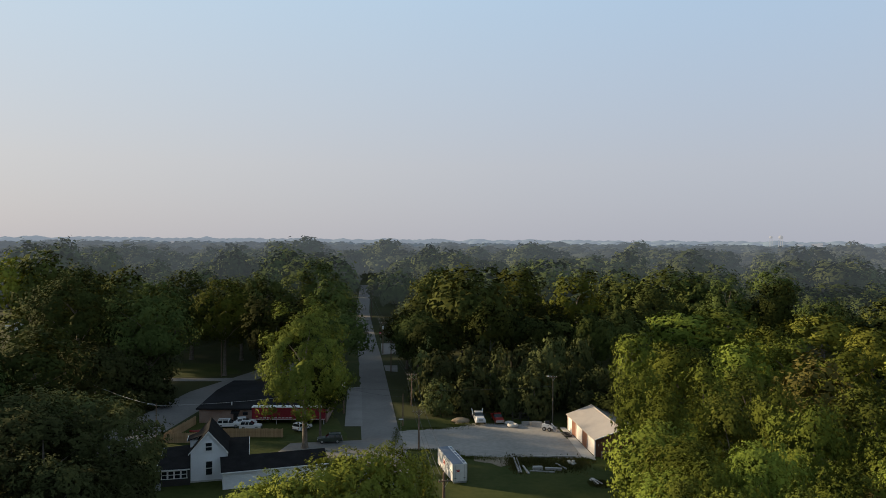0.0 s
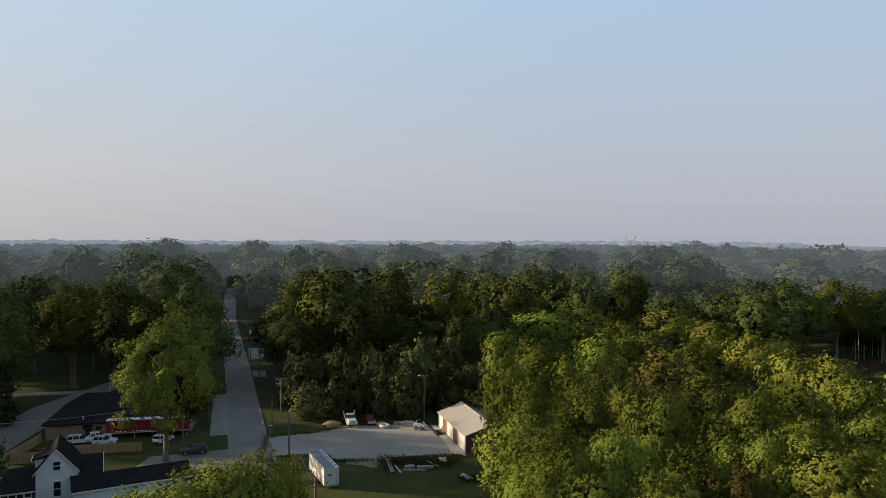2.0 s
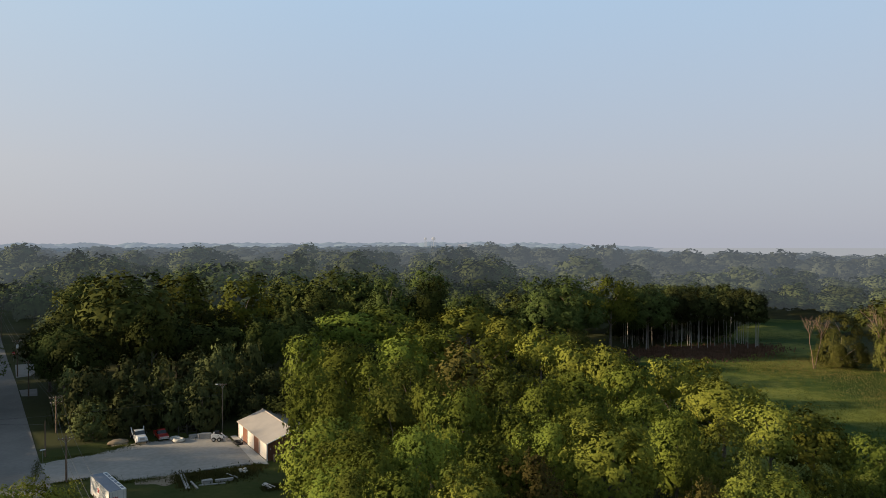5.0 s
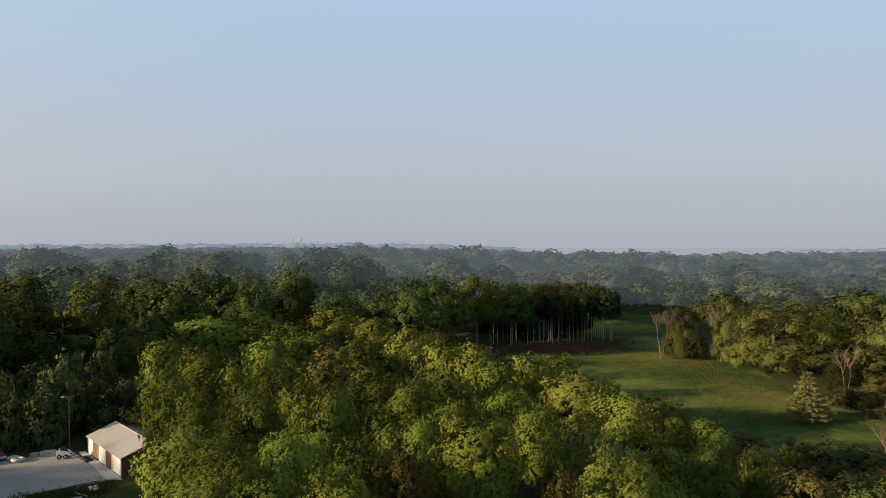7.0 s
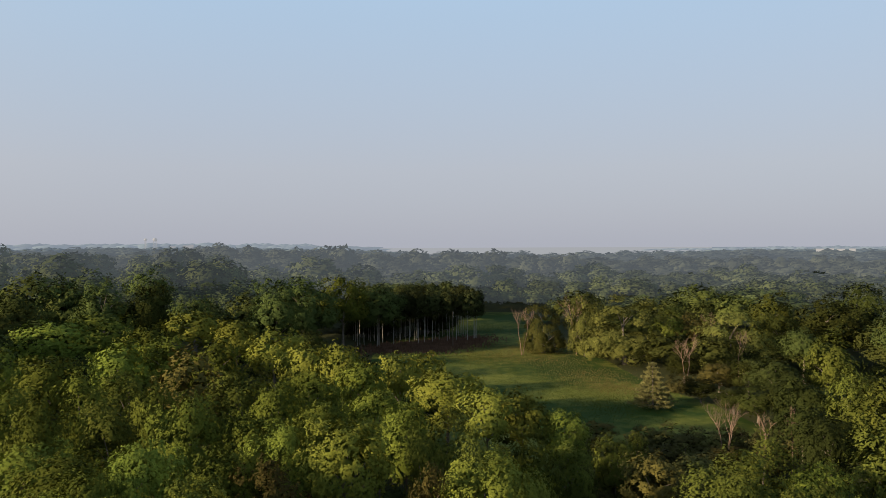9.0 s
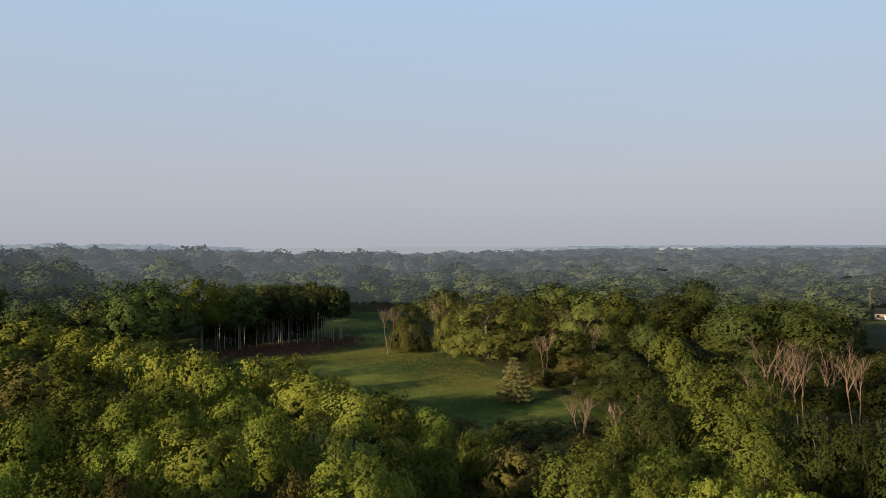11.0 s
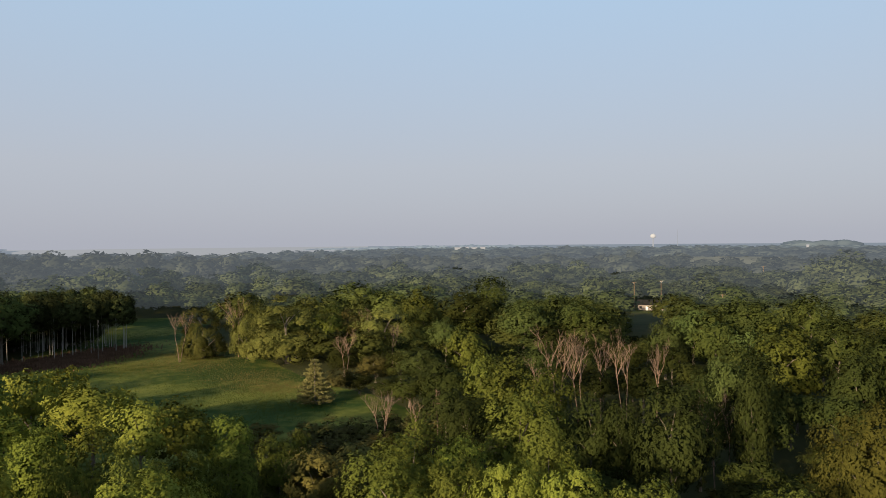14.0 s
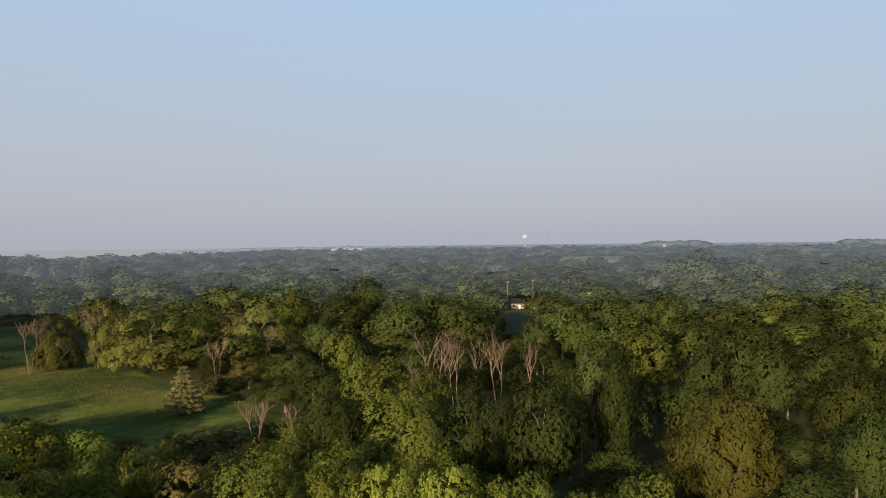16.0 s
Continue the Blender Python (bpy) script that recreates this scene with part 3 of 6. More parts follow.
# old trees over the side street; the six oaks are unseen, added to shade its lawn
for row in (("talloak", -37.0, 250, 23, 9), ("talloak", -41.0, 252, 23, 9), ("talloak", -37.2, 230, 23, 9), ("talloak", -39.0, 270, 23, 9), ("talloak", -42.5, 236, 23, 9), ("talloak", -35.6, 262, 23, 9), ("shadealder", -26.0, 166, 17, 6.5), ("shadealder", -23.6, 178, 16, 6), ("shadealder", -22.0, 190, 15, 5.5), ("shadealder", -25.0, 186, 18, 7)):
    tree_at(*row)
# tall trees along the street
for row in (("talloak", -27, 185, 31.6, 10.4), ("talloak", -22.3, 178, 27.6, 9.8), ("lime", -31.1, 250, 33, 8.8), ("tallmaple", -17, 205, 27, 8.4), ("talloak", -10.1, 225, 31, 10.5), ("talloak", -19.4, 235, 27.9, 10.5), ("talloak", -14.4, 215, 28.3, 9.9)):
    tree_at(*row)
# trees behind the gravel yard
for row in (("talloak", -1.9, 186, 19.6, 7.7), ("olive", 3.3, 196, 21.3, 6.2), ("maple", 10.6, 215, 28.8, 10.4), ("olive", 6.3, 262, 29.9, 12), ("olive", 2.2, 240, 25.4, 9.5), ("elm", 14.1, 196, 21.4, 4.5), ("talloak", 21.9, 238, 27, 9.1), ("oak", 25, 240, 27.6, 7.9), ("elm", 25, 330, 27, 10.9), ("elm", 28.2, 228, 22.8, 7.3), ("talloak", 18.9, 250, 28, 8.6), ("talloak", 16.6, 225, 24.5, 7.7), ("elm", 6.6, 190, 18.5, 7.5), ("elm", 12, 188, 19.1, 6.7)):
    tree_at(*row)
# the woods beside the barn, far side
for row in (("maple", 18.7, 206, 20, 9.5), ("maple", 21.7, 209, 19.5, 9.7), ("maple", 24.8, 182, 19.5, 6), ("lime", 27.9, 210, 19.5, 8.3), ("lime", 31.1, 185, 19.5, 6.2), ("lime", 34, 162, 19.5, 6.2), ("lime", 36.5, 142, 19, 5.2), ("lime", 39.2, 137, 19, 4.8), ("maple", 41, 123, 19, 4.5), ("lime", 43.7, 131, 18.5, 4.5), ("lime", 46, 138, 17.5, 3.9), ("maple", 26.1, 156, 19, 5.5), ("maple", 29.7, 150, 19, 5.3), ("maple", 23, 154, 19.5, 6)):
    tree_at(*row[:4], row[4] * 1.1)
# the woods beside the barn, middle
for row in (("maple", 18.3, 143, 20, 5.4), ("maple", 15.4, 154, 19, 4.6), ("maple", 20.4, 112, 20, 4.5), ("rust", 27.7, 135, 19.5, 5.5), ("olive", 23.2, 120, 19.5, 4.7), ("maple", 15.8, 114, 19, 4.2), ("maple", 17.8, 95, 20, 4), ("olive", 22.1, 92, 19.5, 4), ("maple", 27.4, 90, 20.5, 4.3), ("olive", 31.3, 113, 19.5, 5.4), ("maple", 25.2, 110, 19, 3.9), ("maple", 36.9, 114, 19, 5.2), ("maple", 34.2, 107, 18.5, 4.2), ("maple", 32.2, 89, 19, 3.9), ("maple", 37.8, 97, 18, 4.3), ("maple", 42.1, 101, 18.5, 4.6)):
    tree_at(*row[:4], row[4] * 1.1)
# the woods beside the barn, near side
for row in (("maple", 17.0, 86, 18.5, 5.2), ("maple", 19.6, 76, 19.5, 5.5), ("maple", 23.8, 74, 20, 4.7), ("olive", 19.1, 64, 18.5, 3.9), ("maple", 30.1, 72, 19.5, 4.3), ("olive", 27.4, 65, 19, 4.0), ("maple", 22.9, 64, 18.5, 3.9), ("rust", 33.1, 68, 18, 3.8), ("lime", 28.7, 62, 18.5, 3.9), ("maple", 34.7, 79, 18.5, 4.3), ("maple", 18.2, 70, 17.5, 4.7), ("maple", 20, 70, 18.5, 4.0)):
    tree_at(*row[:4], row[4] * 1.1)
# trees on the near side of the meadow
for row in (("biglime", 39.2, 77, 19.5, 6.0), ("olive", 47.4, 86, 17.5, 4.3), ("maple", 44.3, 93, 18, 4.6), ("biglime", 47.6, 116, 18, 6.8), ("lime", 50.8, 106, 17, 5.2), ("lime", 53.6, 109, 15.5, 5.6), ("maple", 57, 108, 13.5, 4.0), ("olive", 45.6, 78, 17.5, 2.6), ("olive", 50.1, 79, 17, 3.6), ("biglime", 50.8, 70, 17.5, 5.2), ("rust", 45.9, 66, 17.5, 2.6), ("olive", 57.6, 93, 12.5, 3.2), ("olive", 60.9, 103, 11, 3.2), ("rust", 63.7, 91, 12.5, 4.3), ("maple", 54.2, 87, 14.5, 3.6), ("olive", 62.5, 105, 11.5, 1.7), ("lime", 54, 73, 15, 3.1)):
    tree_at(*row)
# olive-green crowns close below
for row in (("olive", 69.6, 76, 17, 6.1), ("olive", 74.9, 74, 16.5, 3.8), ("olive", 71.4, 87, 16, 4.4), ("olive", 82.3, 82, 16, 3.8), ("biglime", 79.3, 70, 16.5, 3.8), ("biglime", 84, 69, 16.5, 3.8), ("olive", 89.9, 69, 16.5, 4.2), ("maple", 75, 87, 15, 3.8), ("olive", 99.1, 69, 16.5, 4.2), ("olive", 96, 64, 16.5, 3.8), ("alder", 111.3, 86, 13, 5.5)):
    tree_at(*row)
# the group before the dead trees
for row in (("olive", 78.9, 125, 17.5, 5.4), ("olive", 81.9, 117, 17.5, 5.2), ("olive", 80.4, 99, 18, 5.9), ("olive", 77, 143, 16, 3.8), ("alder", 75.6, 111, 14, 3.6), ("alder", 73.9, 148, 13, 4.6), ("alder", 85.6, 103, 16, 4.3), ("alder", 88, 102, 15.5, 3.3), ("alder", 91.7, 97, 19.5, 5.5), ("alder", 93.8, 113, 18, 3.2), ("alder", 97.4, 113, 18, 3.1), ("alder", 96.2, 135, 12, 4.6)):
    tree_at(*row)
# woods past the dead trees
for row in (("elm", 80.4, 220, 20, 8.8), ("elm", 82.8, 239, 20, 8.7), ("oak", 77.4, 281, 24, 10), ("oak", 75.7, 248, 21, 9.7), ("olive", 72.1, 253, 22, 7.2), ("olive", 75.7, 184, 17, 5.8), ("oak", 86.9, 318, 14.1, 8), ("elm", 93.3, 206, 18.6, 7), ("elm", 91.3, 200, 16, 5.5), ("oak", 94.9, 202, 19, 7), ("elm", 96.9, 228, 20, 8.1), ("elm", 97.1, 167, 18.5, 4.8), ("elm", 95.5, 138, 17, 4.2), ("elm", 84.8, 223, 19, 7.5), ("oak", 85.6, 218, 18, 8.1)):
    tree_at(*row)
# mixed woods and a broad golden ash
for row in (("oak", 97.2, 231, 20, 10.7), ("oak", 101.3, 244, 21, 7.7), ("olive", 99.6, 166, 20, 7.9), ("oak", 96.6, 153, 18, 5), ("alder", 98.2, 129, 18, 5), ("oak", 103, 187, 20, 7.7), ("alder", 106.1, 158, 20, 6.9), ("alder", 108.6, 148, 18.5, 5.1), ("alder", 104.1, 144, 18, 5.6), ("oak", 107.6, 195, 20, 8.5), ("oak", 111, 261, 19, 10), ("alder", 112.7, 185, 18, 7.1), ("oak", 115.4, 196, 19.5, 6), ("oak", 113.4, 128, 18.5, 5.8), ("alder", 116.4, 133, 18, 5.3), ("alder", 114.9, 104, 17, 5.1), ("bigash", 105.6, 95, 19.5, 8.3), ("alder", 111.6, 166, 16, 5.8)):
    tree_at(*row[:4], row[4] * 0.88)
# oaks beside the poplars
for row in (("talloak", 36.1, 236, 26.9, 11.7), ("tallmaple", 39.3, 250, 27.9, 9.2), ("talloak", 34.1, 232, 26.6, 9.4), ("talloak", 42.1, 262, 22.5, 9.5)):
    tree_at(*row)
for az in range(-35, -21):
    for d in (172, 190):
        tree_at("thicket", az + 0.4 * math.sin(d + az), d + 5 * math.sin(az * 2.3), 9 + 3 * math.sin(az * 1.7 + d), 5.2)
# slender poplars in a stand behind the meadow
rng_p = random.Random(11)
for k in range(90):
    f = rng_p.random()
    depth = rng_p.uniform(0, 40)
    x, y = 166 + 45 * f + depth * 0.55, 195 - 20 * f + depth * 0.8
    plant("poplar", x, y, rng_p.uniform(18.5, 21.5), rng_p.uniform(2.6, 3.8), rng_p, 2, group="poplar stand")
# dark undergrowth inside the poplar stand
for k in range(30):
    f, depth = rng_p.random(), rng_p.uniform(22, 46)
    plant("alder", 166 + 45 * f + depth * 0.55, 197 - 20 * f + depth * 0.8, rng_p.uniform(6, 10), rng_p.uniform(3.5, 5), rng_p, 2, group="poplar undergrowth", label="low dark alder beneath the poplars")
# how far the near woods reach, by bearing
REACH = ((-200, 300), (12, 218), (36, 218), (40, 172), (44, 140), (47, 122), (52, 106), (56, 93), (60, 86), (66, 82), (69, 92), (74, 130), (80, 235), (200, 240))


def in_reach(x, y):
    az, d = math.degrees(math.atan2(x, y)), math.hypot(x, y)
    if az < 20 and d > 120 and az < 12.5 + (d - 120) * 0.06:
        return False
    if 80 < az < 92.5 and 120 < d < 150:
        return False
    return d < np.interp(az, [p[0] for p in REACH], [p[1] for p in REACH])


grove(1, ("alder", "oak", "elm"), 16.5, 56, 56, 108, 7.5, 7, 11.5, group="woods", spread=(0.84, 1.14), keep=in_reach, level=1)
grove(2, ("elm", "oak", "maple", "alder"), 12, 48, 108, 218, 8.5, 8, 13.5, group="woods", spread=(0.84, 1.14), keep=in_reach, level=2)
grove(3, ("maple", "oak", "olive", "shrub"), 56, 79, 56, 100, 7.5, 4, 8.5, group="woods", keep=in_reach, level=2)
grove(16, ("alder", "oak", "alder"), 78, 118, 56, 112, 8.5, 4, 8.5, group="woods", spread=(0.7, 0.98), keep=in_reach, level=2)
grove(10, ("alder", "oak", "alder"), 79, 93, 108, 132, 7.5, 4, 8.5, group="woods", spread=(0.7, 0.95), level=2)
grove(4, ("oak", "alder", "oak", "alder"), 69, 118, 112, 235, 9.5, 6, 13, group="woods", spread=(0.75, 1.02), keep=in_reach, level=2)
grove(15, ("shrub",), 13.5, 20, 100, 124, 4.0, 3, 6, group="shrubs", spread=(0.9, 1.4), level=1)
grove(20, ("thicket",), -7, 15, 151, 172, 5.6, 8, 17, group="woods", spread=(1.0, 1.5), level=2)
grove(9, ("shrub",), -6, 13, 148.5, 152, 4.0, 2.5, 4.5, group="shrubs", spread=(0.9, 1.4), level=1)
grove(5, ("oak", "alder", "oak"), -8, 18, 150, 215, 9.5, 17, 22, group="woods")
grove(6, ("elm", "oak", "elm"), -40, -8, 110, 230, 13, 19, 27, group="woods", keep=lambda x, y: x > -0.585 * y or math.hypot(x, y) < 170)
# the next three groves lie out of view, added to cast shade
grove(7, ("oak", "maple"), -120, -38, 75, 190, 15, 16, 19, group="woods", level=3)
grove(21, ("oak", "maple"), 20, 140, 12, 58, 7.0, 15.5, 17.2, group="woods", level=3)
grove(22, ("oak", "maple"), -175, -64, 16, 75, 9, 21, 26, group="woods", level=3)
grove(18, ("oak", "alder", "shrub"), 66, 116, 60, 125, 10, 5, 8, group="woods", keep=in_reach, level=2)
grove(8, ("shrub", "shrub", "rust"), 58, 74, 84, 140, 5.5, 3, 6, group="shrubs", spread=(0.8, 1.3))


# ---- woods further off, past counting ----
CROWNS = {}


def by_road(x, y):
    """Too close to the long street for a crown."""
    return y < 520 and abs(x - np.interp(y, [p[1] for p in ROAD_L], [(p[0] + q[0]) / 2 for p, q in zip(ROAD_L, ROAD_R)])) < (14.5 if y < 320 else 10)


def crown_model(i, puff, per_puff, leaf, core):
    """One of six crowns 20 m tall and 14 m wide, from which the further woods are made."""
    key = (i, puff, per_puff, leaf, core)
    if key not in CROWNS:
        rng = np.random.default_rng(900 + i)
        CROWNS[key] = crown_arrays(rng, 20, 5, 7, "round", (2.3, 2.9, 2.0, 2.6, 2.2, 3.1)[i] * (1.0 if per_puff else 1.5), puff, per_puff, leaf, fill=leaf * 1.6 if per_puff else leaf, core=core, low=-0.4)[:3]
        v, f, nn = CROWNS[key]
        whole = v - np.array([0, 0, 9])
        CROWNS[key] = v, f, nn * 0.55 + whole / np.linalg.norm(whole, axis=1)[:, None] * 0.6
    return CROWNS[key]


def woods(name, seed, az0, az1, d0, d1, gap, h0, h1, puff, per_puff, leaf, mat, label, skip=None, core=0.4):
    """Many crowns joined into one mesh; each tree has a tone of its own."""
    rng = np.random.default_rng(seed)
    n = int(radians(az1 - az0) * (d1 * d1 - d0 * d0) / 2 / (gap * gap) * 3)
    az, d = rng.uniform(az0, az1, n), np.sqrt(rng.uniform(d0 * d0, d1 * d1, n))
    v_all, f_all, n_all, tone, off = [], [], [], [], 0
    stood = {}
    for a_one, d_one in zip(az, d):
        x, y = polar(a_one, d_one)
        i, j = int(x // gap), int(y // gap)
        near = [q for a_ in (-1, 0, 1) for b_ in (-1, 0, 1) for q in stood.get((i + a_, j + b_), ())]
        if (skip and skip(x, y)) or is_open(x, y) or by_road(x, y) or any((x - q[0]) ** 2 + (y - q[1]) ** 2 < (gap * 0.78) ** 2 for q in near):
            continue
        stood.setdefault((i, j), []).append((x, y))
        wave = 0.5 + 0.25 * math.sin(x * 0.061 + seed) + 0.25 * math.sin(y * 0.053 + x * 0.021 + seed * 2)
        h = (h0 + (h1 - h0) * rng.uniform(0, 1) ** 1.3) * (0.62 + 0.68 * wave)
        r = gap * rng.uniform(0.42, 0.66) * (0.6 + 0.5 * h / (h0 + h1) * 2)
        v, f, nn = crown_model(int(rng.integers(6)), puff, per_puff, leaf, core)
        a_ = rng.uniform(0, 6.28)
        spin = np.array([[math.cos(a_), math.sin(a_), 0], [-math.sin(a_), math.cos(a_), 0], [0, 0, 1]])
        size = np.array([r / 7, r / 7 * rng.uniform(0.85, 1.15), h / 20])
        v_all.append((v * size) @ spin + np.array([x, y, land(x, y)]))
        nn = (nn / size) @ spin
        n_all.append(nn / np.linalg.norm(nn, axis=1)[:, None])
        f_all.append(f + off)
        tone.append(np.full(len(f), min(1.0, max(0.0, 0.55 * rng.uniform(0, 1) + 0.45 * wave + rng.normal(0, 0.12)))))
        off += len(v)
    me = leafy_mesh(name, np.concatenate(v_all), np.concatenate(f_all), np.concatenate(n_all), mat)
    me.attributes.new("tone", "FLOAT", "FACE").data.foreach_set("value", np.concatenate(tone).astype(np.float32))
    return tagged(new(name, me), label, "woods", kind="stuff")


def past_reach(x, y):
    az, d = math.degrees(math.atan2(x, y)), math.hypot(x, y)
    return 38 < az < 78 and d < np.interp(az, [38, 38.01, 49.5, 50, 56, 60, 64, 70, 78], [0, 305, 305, 310, 330, 218, 208, 185, 160])


def glade(x, y):
    """Clearings in the further woods: the pale house's lawn and a field."""
    az, d = math.degrees(math.atan2(x, y)), math.hypot(x, y)
    return (87.5 < az < 92.0 and 210 < d < 412) or (92.4 < az < 99.7 and 850 < d < 1260) or past_reach(x, y)


def by_house(x, y):
    return x < -0.585 * y


woods("woods", 21, -36, 18, 192, 275, 15.5, 18, 28, 1.2, 4, 0.6, M_WOODS, "dense dark green woods along the street", by_house)
woods("woods", 22, 12, 48, 240, 290, 15.5, 16, 24, 1.2, 4, 0.6, M_WOODS, "dense green woods behind the yard", past_reach)
woods("woods", 23, 48, 118, 208, 300, 13, 10, 17, 1.2, 4, 0.6, M_WOODS, "mixed green woods beyond the meadow", glade)
# from here outwards the woods carry painted haze in their emission
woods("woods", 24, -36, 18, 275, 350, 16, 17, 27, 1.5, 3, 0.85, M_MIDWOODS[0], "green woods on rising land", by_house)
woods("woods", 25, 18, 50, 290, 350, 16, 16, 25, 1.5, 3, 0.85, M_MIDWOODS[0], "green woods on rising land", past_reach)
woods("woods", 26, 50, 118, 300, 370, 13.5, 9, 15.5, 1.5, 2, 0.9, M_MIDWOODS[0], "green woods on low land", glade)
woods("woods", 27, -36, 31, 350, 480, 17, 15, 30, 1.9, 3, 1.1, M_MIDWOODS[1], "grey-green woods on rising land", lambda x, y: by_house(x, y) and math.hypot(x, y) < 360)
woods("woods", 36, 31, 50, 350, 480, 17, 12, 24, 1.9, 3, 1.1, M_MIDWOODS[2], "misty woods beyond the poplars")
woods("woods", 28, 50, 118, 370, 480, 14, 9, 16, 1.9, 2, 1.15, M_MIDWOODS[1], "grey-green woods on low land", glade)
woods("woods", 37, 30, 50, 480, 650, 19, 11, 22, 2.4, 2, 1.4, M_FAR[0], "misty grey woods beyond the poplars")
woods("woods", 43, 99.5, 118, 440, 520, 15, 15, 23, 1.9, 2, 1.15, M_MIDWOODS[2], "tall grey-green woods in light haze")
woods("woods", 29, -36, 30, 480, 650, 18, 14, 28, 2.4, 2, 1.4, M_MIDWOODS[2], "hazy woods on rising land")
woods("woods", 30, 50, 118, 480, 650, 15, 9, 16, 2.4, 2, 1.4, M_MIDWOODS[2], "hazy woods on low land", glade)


# ---- the distance: wooded ridges and misty fields, one behind the other ----
def ridge(name, seed, az0, az1, d0, d1, count, h, r, mat, label, bare=None):
    """Far tree tops as small rounded crowns over a bank that hides the ground between them."""
    rng = np.random.default_rng(seed)
    v_all, f_all, tone, off = [], [], [], 0
    for _ in range(count):
        az, d = rng.uniform(az0, az1), math.sqrt(rng.uniform(d0 * d0, d1 * d1))
        if bare and bare(az, d):
            continue
        x, y = polar(az, d)
        swell = 1 + 0.10 * math.sin(az * 1.7 + seed) + 0.08 * math.sin(az * 4.3 + d * 0.01) + 0.05 * math.sin(az * 11 + seed)
        swell *= np.interp(az, [35, 43.5, 64.5, 72], [1, 0.4, 0.4, 1]) if d > 1350 else 1
        hh, rr = h * rng.uniform(0.75, 1.12) * swell * (0.82 if az > 46 else 1), r * rng.uniform(0.7, 1.5)
        jit = 1 + rng.uniform(-0.08, 0.08, (len(ICO_V), 1))
        v_all.append(ICO_V * jit * np.array([rr, rr, hh * 0.5]) + np.array([x, y, land(x, y) + hh * 0.5]))
        f_all.append(ICO_F + off)
        tone.append(np.full(len(ICO_F), rng.uniform(0, 1)))
        off += len(ICO_V)
    me = big_mesh(name, np.concatenate(v_all), np.concatenate(f_all), mat)
    me.attributes.new("tone", "FLOAT", "FACE").data.foreach_set("value", np.concatenate(tone).astype(np.float32))
    me.polygons.foreach_set("use_smooth", [True] * len(me.polygons))
    return tagged(new(name, me), label, "far woods", kind="stuff")


def crop(az, d):
    """The pale field in front of the water tower, and the misty fields beyond the meadow."""
    return (92.6 < az < 99.5 and 920 < d < 1250) or (44 < az < 64 and d > 1350)


# the haze over these far crowns is emission in their material
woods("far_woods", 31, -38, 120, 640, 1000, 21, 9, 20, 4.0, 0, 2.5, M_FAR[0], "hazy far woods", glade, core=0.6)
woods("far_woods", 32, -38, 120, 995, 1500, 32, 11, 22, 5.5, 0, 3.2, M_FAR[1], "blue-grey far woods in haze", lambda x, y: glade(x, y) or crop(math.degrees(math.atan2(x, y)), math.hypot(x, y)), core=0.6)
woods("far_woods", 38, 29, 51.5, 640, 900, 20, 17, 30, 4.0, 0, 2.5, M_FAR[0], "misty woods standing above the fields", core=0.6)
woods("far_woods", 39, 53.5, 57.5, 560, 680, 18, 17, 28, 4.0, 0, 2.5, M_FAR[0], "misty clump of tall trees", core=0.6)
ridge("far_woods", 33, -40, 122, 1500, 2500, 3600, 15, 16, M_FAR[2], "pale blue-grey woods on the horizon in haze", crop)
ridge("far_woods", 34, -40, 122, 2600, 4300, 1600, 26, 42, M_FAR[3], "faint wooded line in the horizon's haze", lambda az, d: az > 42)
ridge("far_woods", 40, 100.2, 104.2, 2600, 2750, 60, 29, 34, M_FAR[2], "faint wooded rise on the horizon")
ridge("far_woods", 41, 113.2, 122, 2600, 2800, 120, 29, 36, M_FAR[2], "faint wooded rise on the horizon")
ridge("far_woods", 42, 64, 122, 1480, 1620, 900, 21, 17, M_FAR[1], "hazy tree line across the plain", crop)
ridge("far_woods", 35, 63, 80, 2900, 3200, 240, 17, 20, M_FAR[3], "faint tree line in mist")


# ---- the town: materials ----
def siding(name, base, second, ribs, rough=0.6, upright=False, metal=0.0):
    """Boards or metal ribs as relief, with faint dirt."""
    m = material(name, base, rough, metal, second=second, scale=0.6)
    n, l = m.node_tree.nodes, m.node_tree.links
    tc, wave, bump = n.new("ShaderNodeTexCoord"), n.new("ShaderNodeTexWave"), n.new("ShaderNodeBump")
    wave.bands_direction, wave.wave_profile = ("DIAGONAL" if upright else "Z"), "SAW"
    wave.inputs["Scale"].default_value = ribs
    bump.inputs["Strength"].default_value, bump.inputs["Distance"].default_value = 0.7, 0.03
    l.new(tc.outputs["Object"], wave.inputs["Vector"])
    l.new(wave.outputs["Fac"], bump.inputs["Height"])
    l.new(bump.outputs["Normal"], n["Principled BSDF"].inputs["Normal"])
    return m


M_WHITE = siding("white_clapboard", (0.84, 0.84, 0.84), (0.77, 0.77, 0.77), 1.6)
M_TRIM = material("white_paint", (0.78, 0.78, 0.76), 0.5, second=(0.70, 0.70, 0.68), scale=1.0)
M_SHINGLE = siding("black_shingles", (0.016, 0.0155, 0.0155), (0.026, 0.025, 0.025), 1.8, 1.0)
M_SHINGLE.node_tree.nodes["Principled BSDF"].inputs["Specular IOR Level"].default_value = 0.05
M_TARROOF = material("tar_roof", (0.014, 0.0135, 0.0135), 1.0, spec=0.05, second=(0.024, 0.024, 0.026), scale=0.2, bump=0.2)
M_DARKWALL = material("dark_stained_wood", (0.035, 0.03, 0.028), 0.8, second=(0.05, 0.045, 0.04), scale=1.0)
M_BRICK = siding("weathered_brick", (0.27, 0.17, 0.13), (0.36, 0.26, 0.21), 3.2, 0.9)
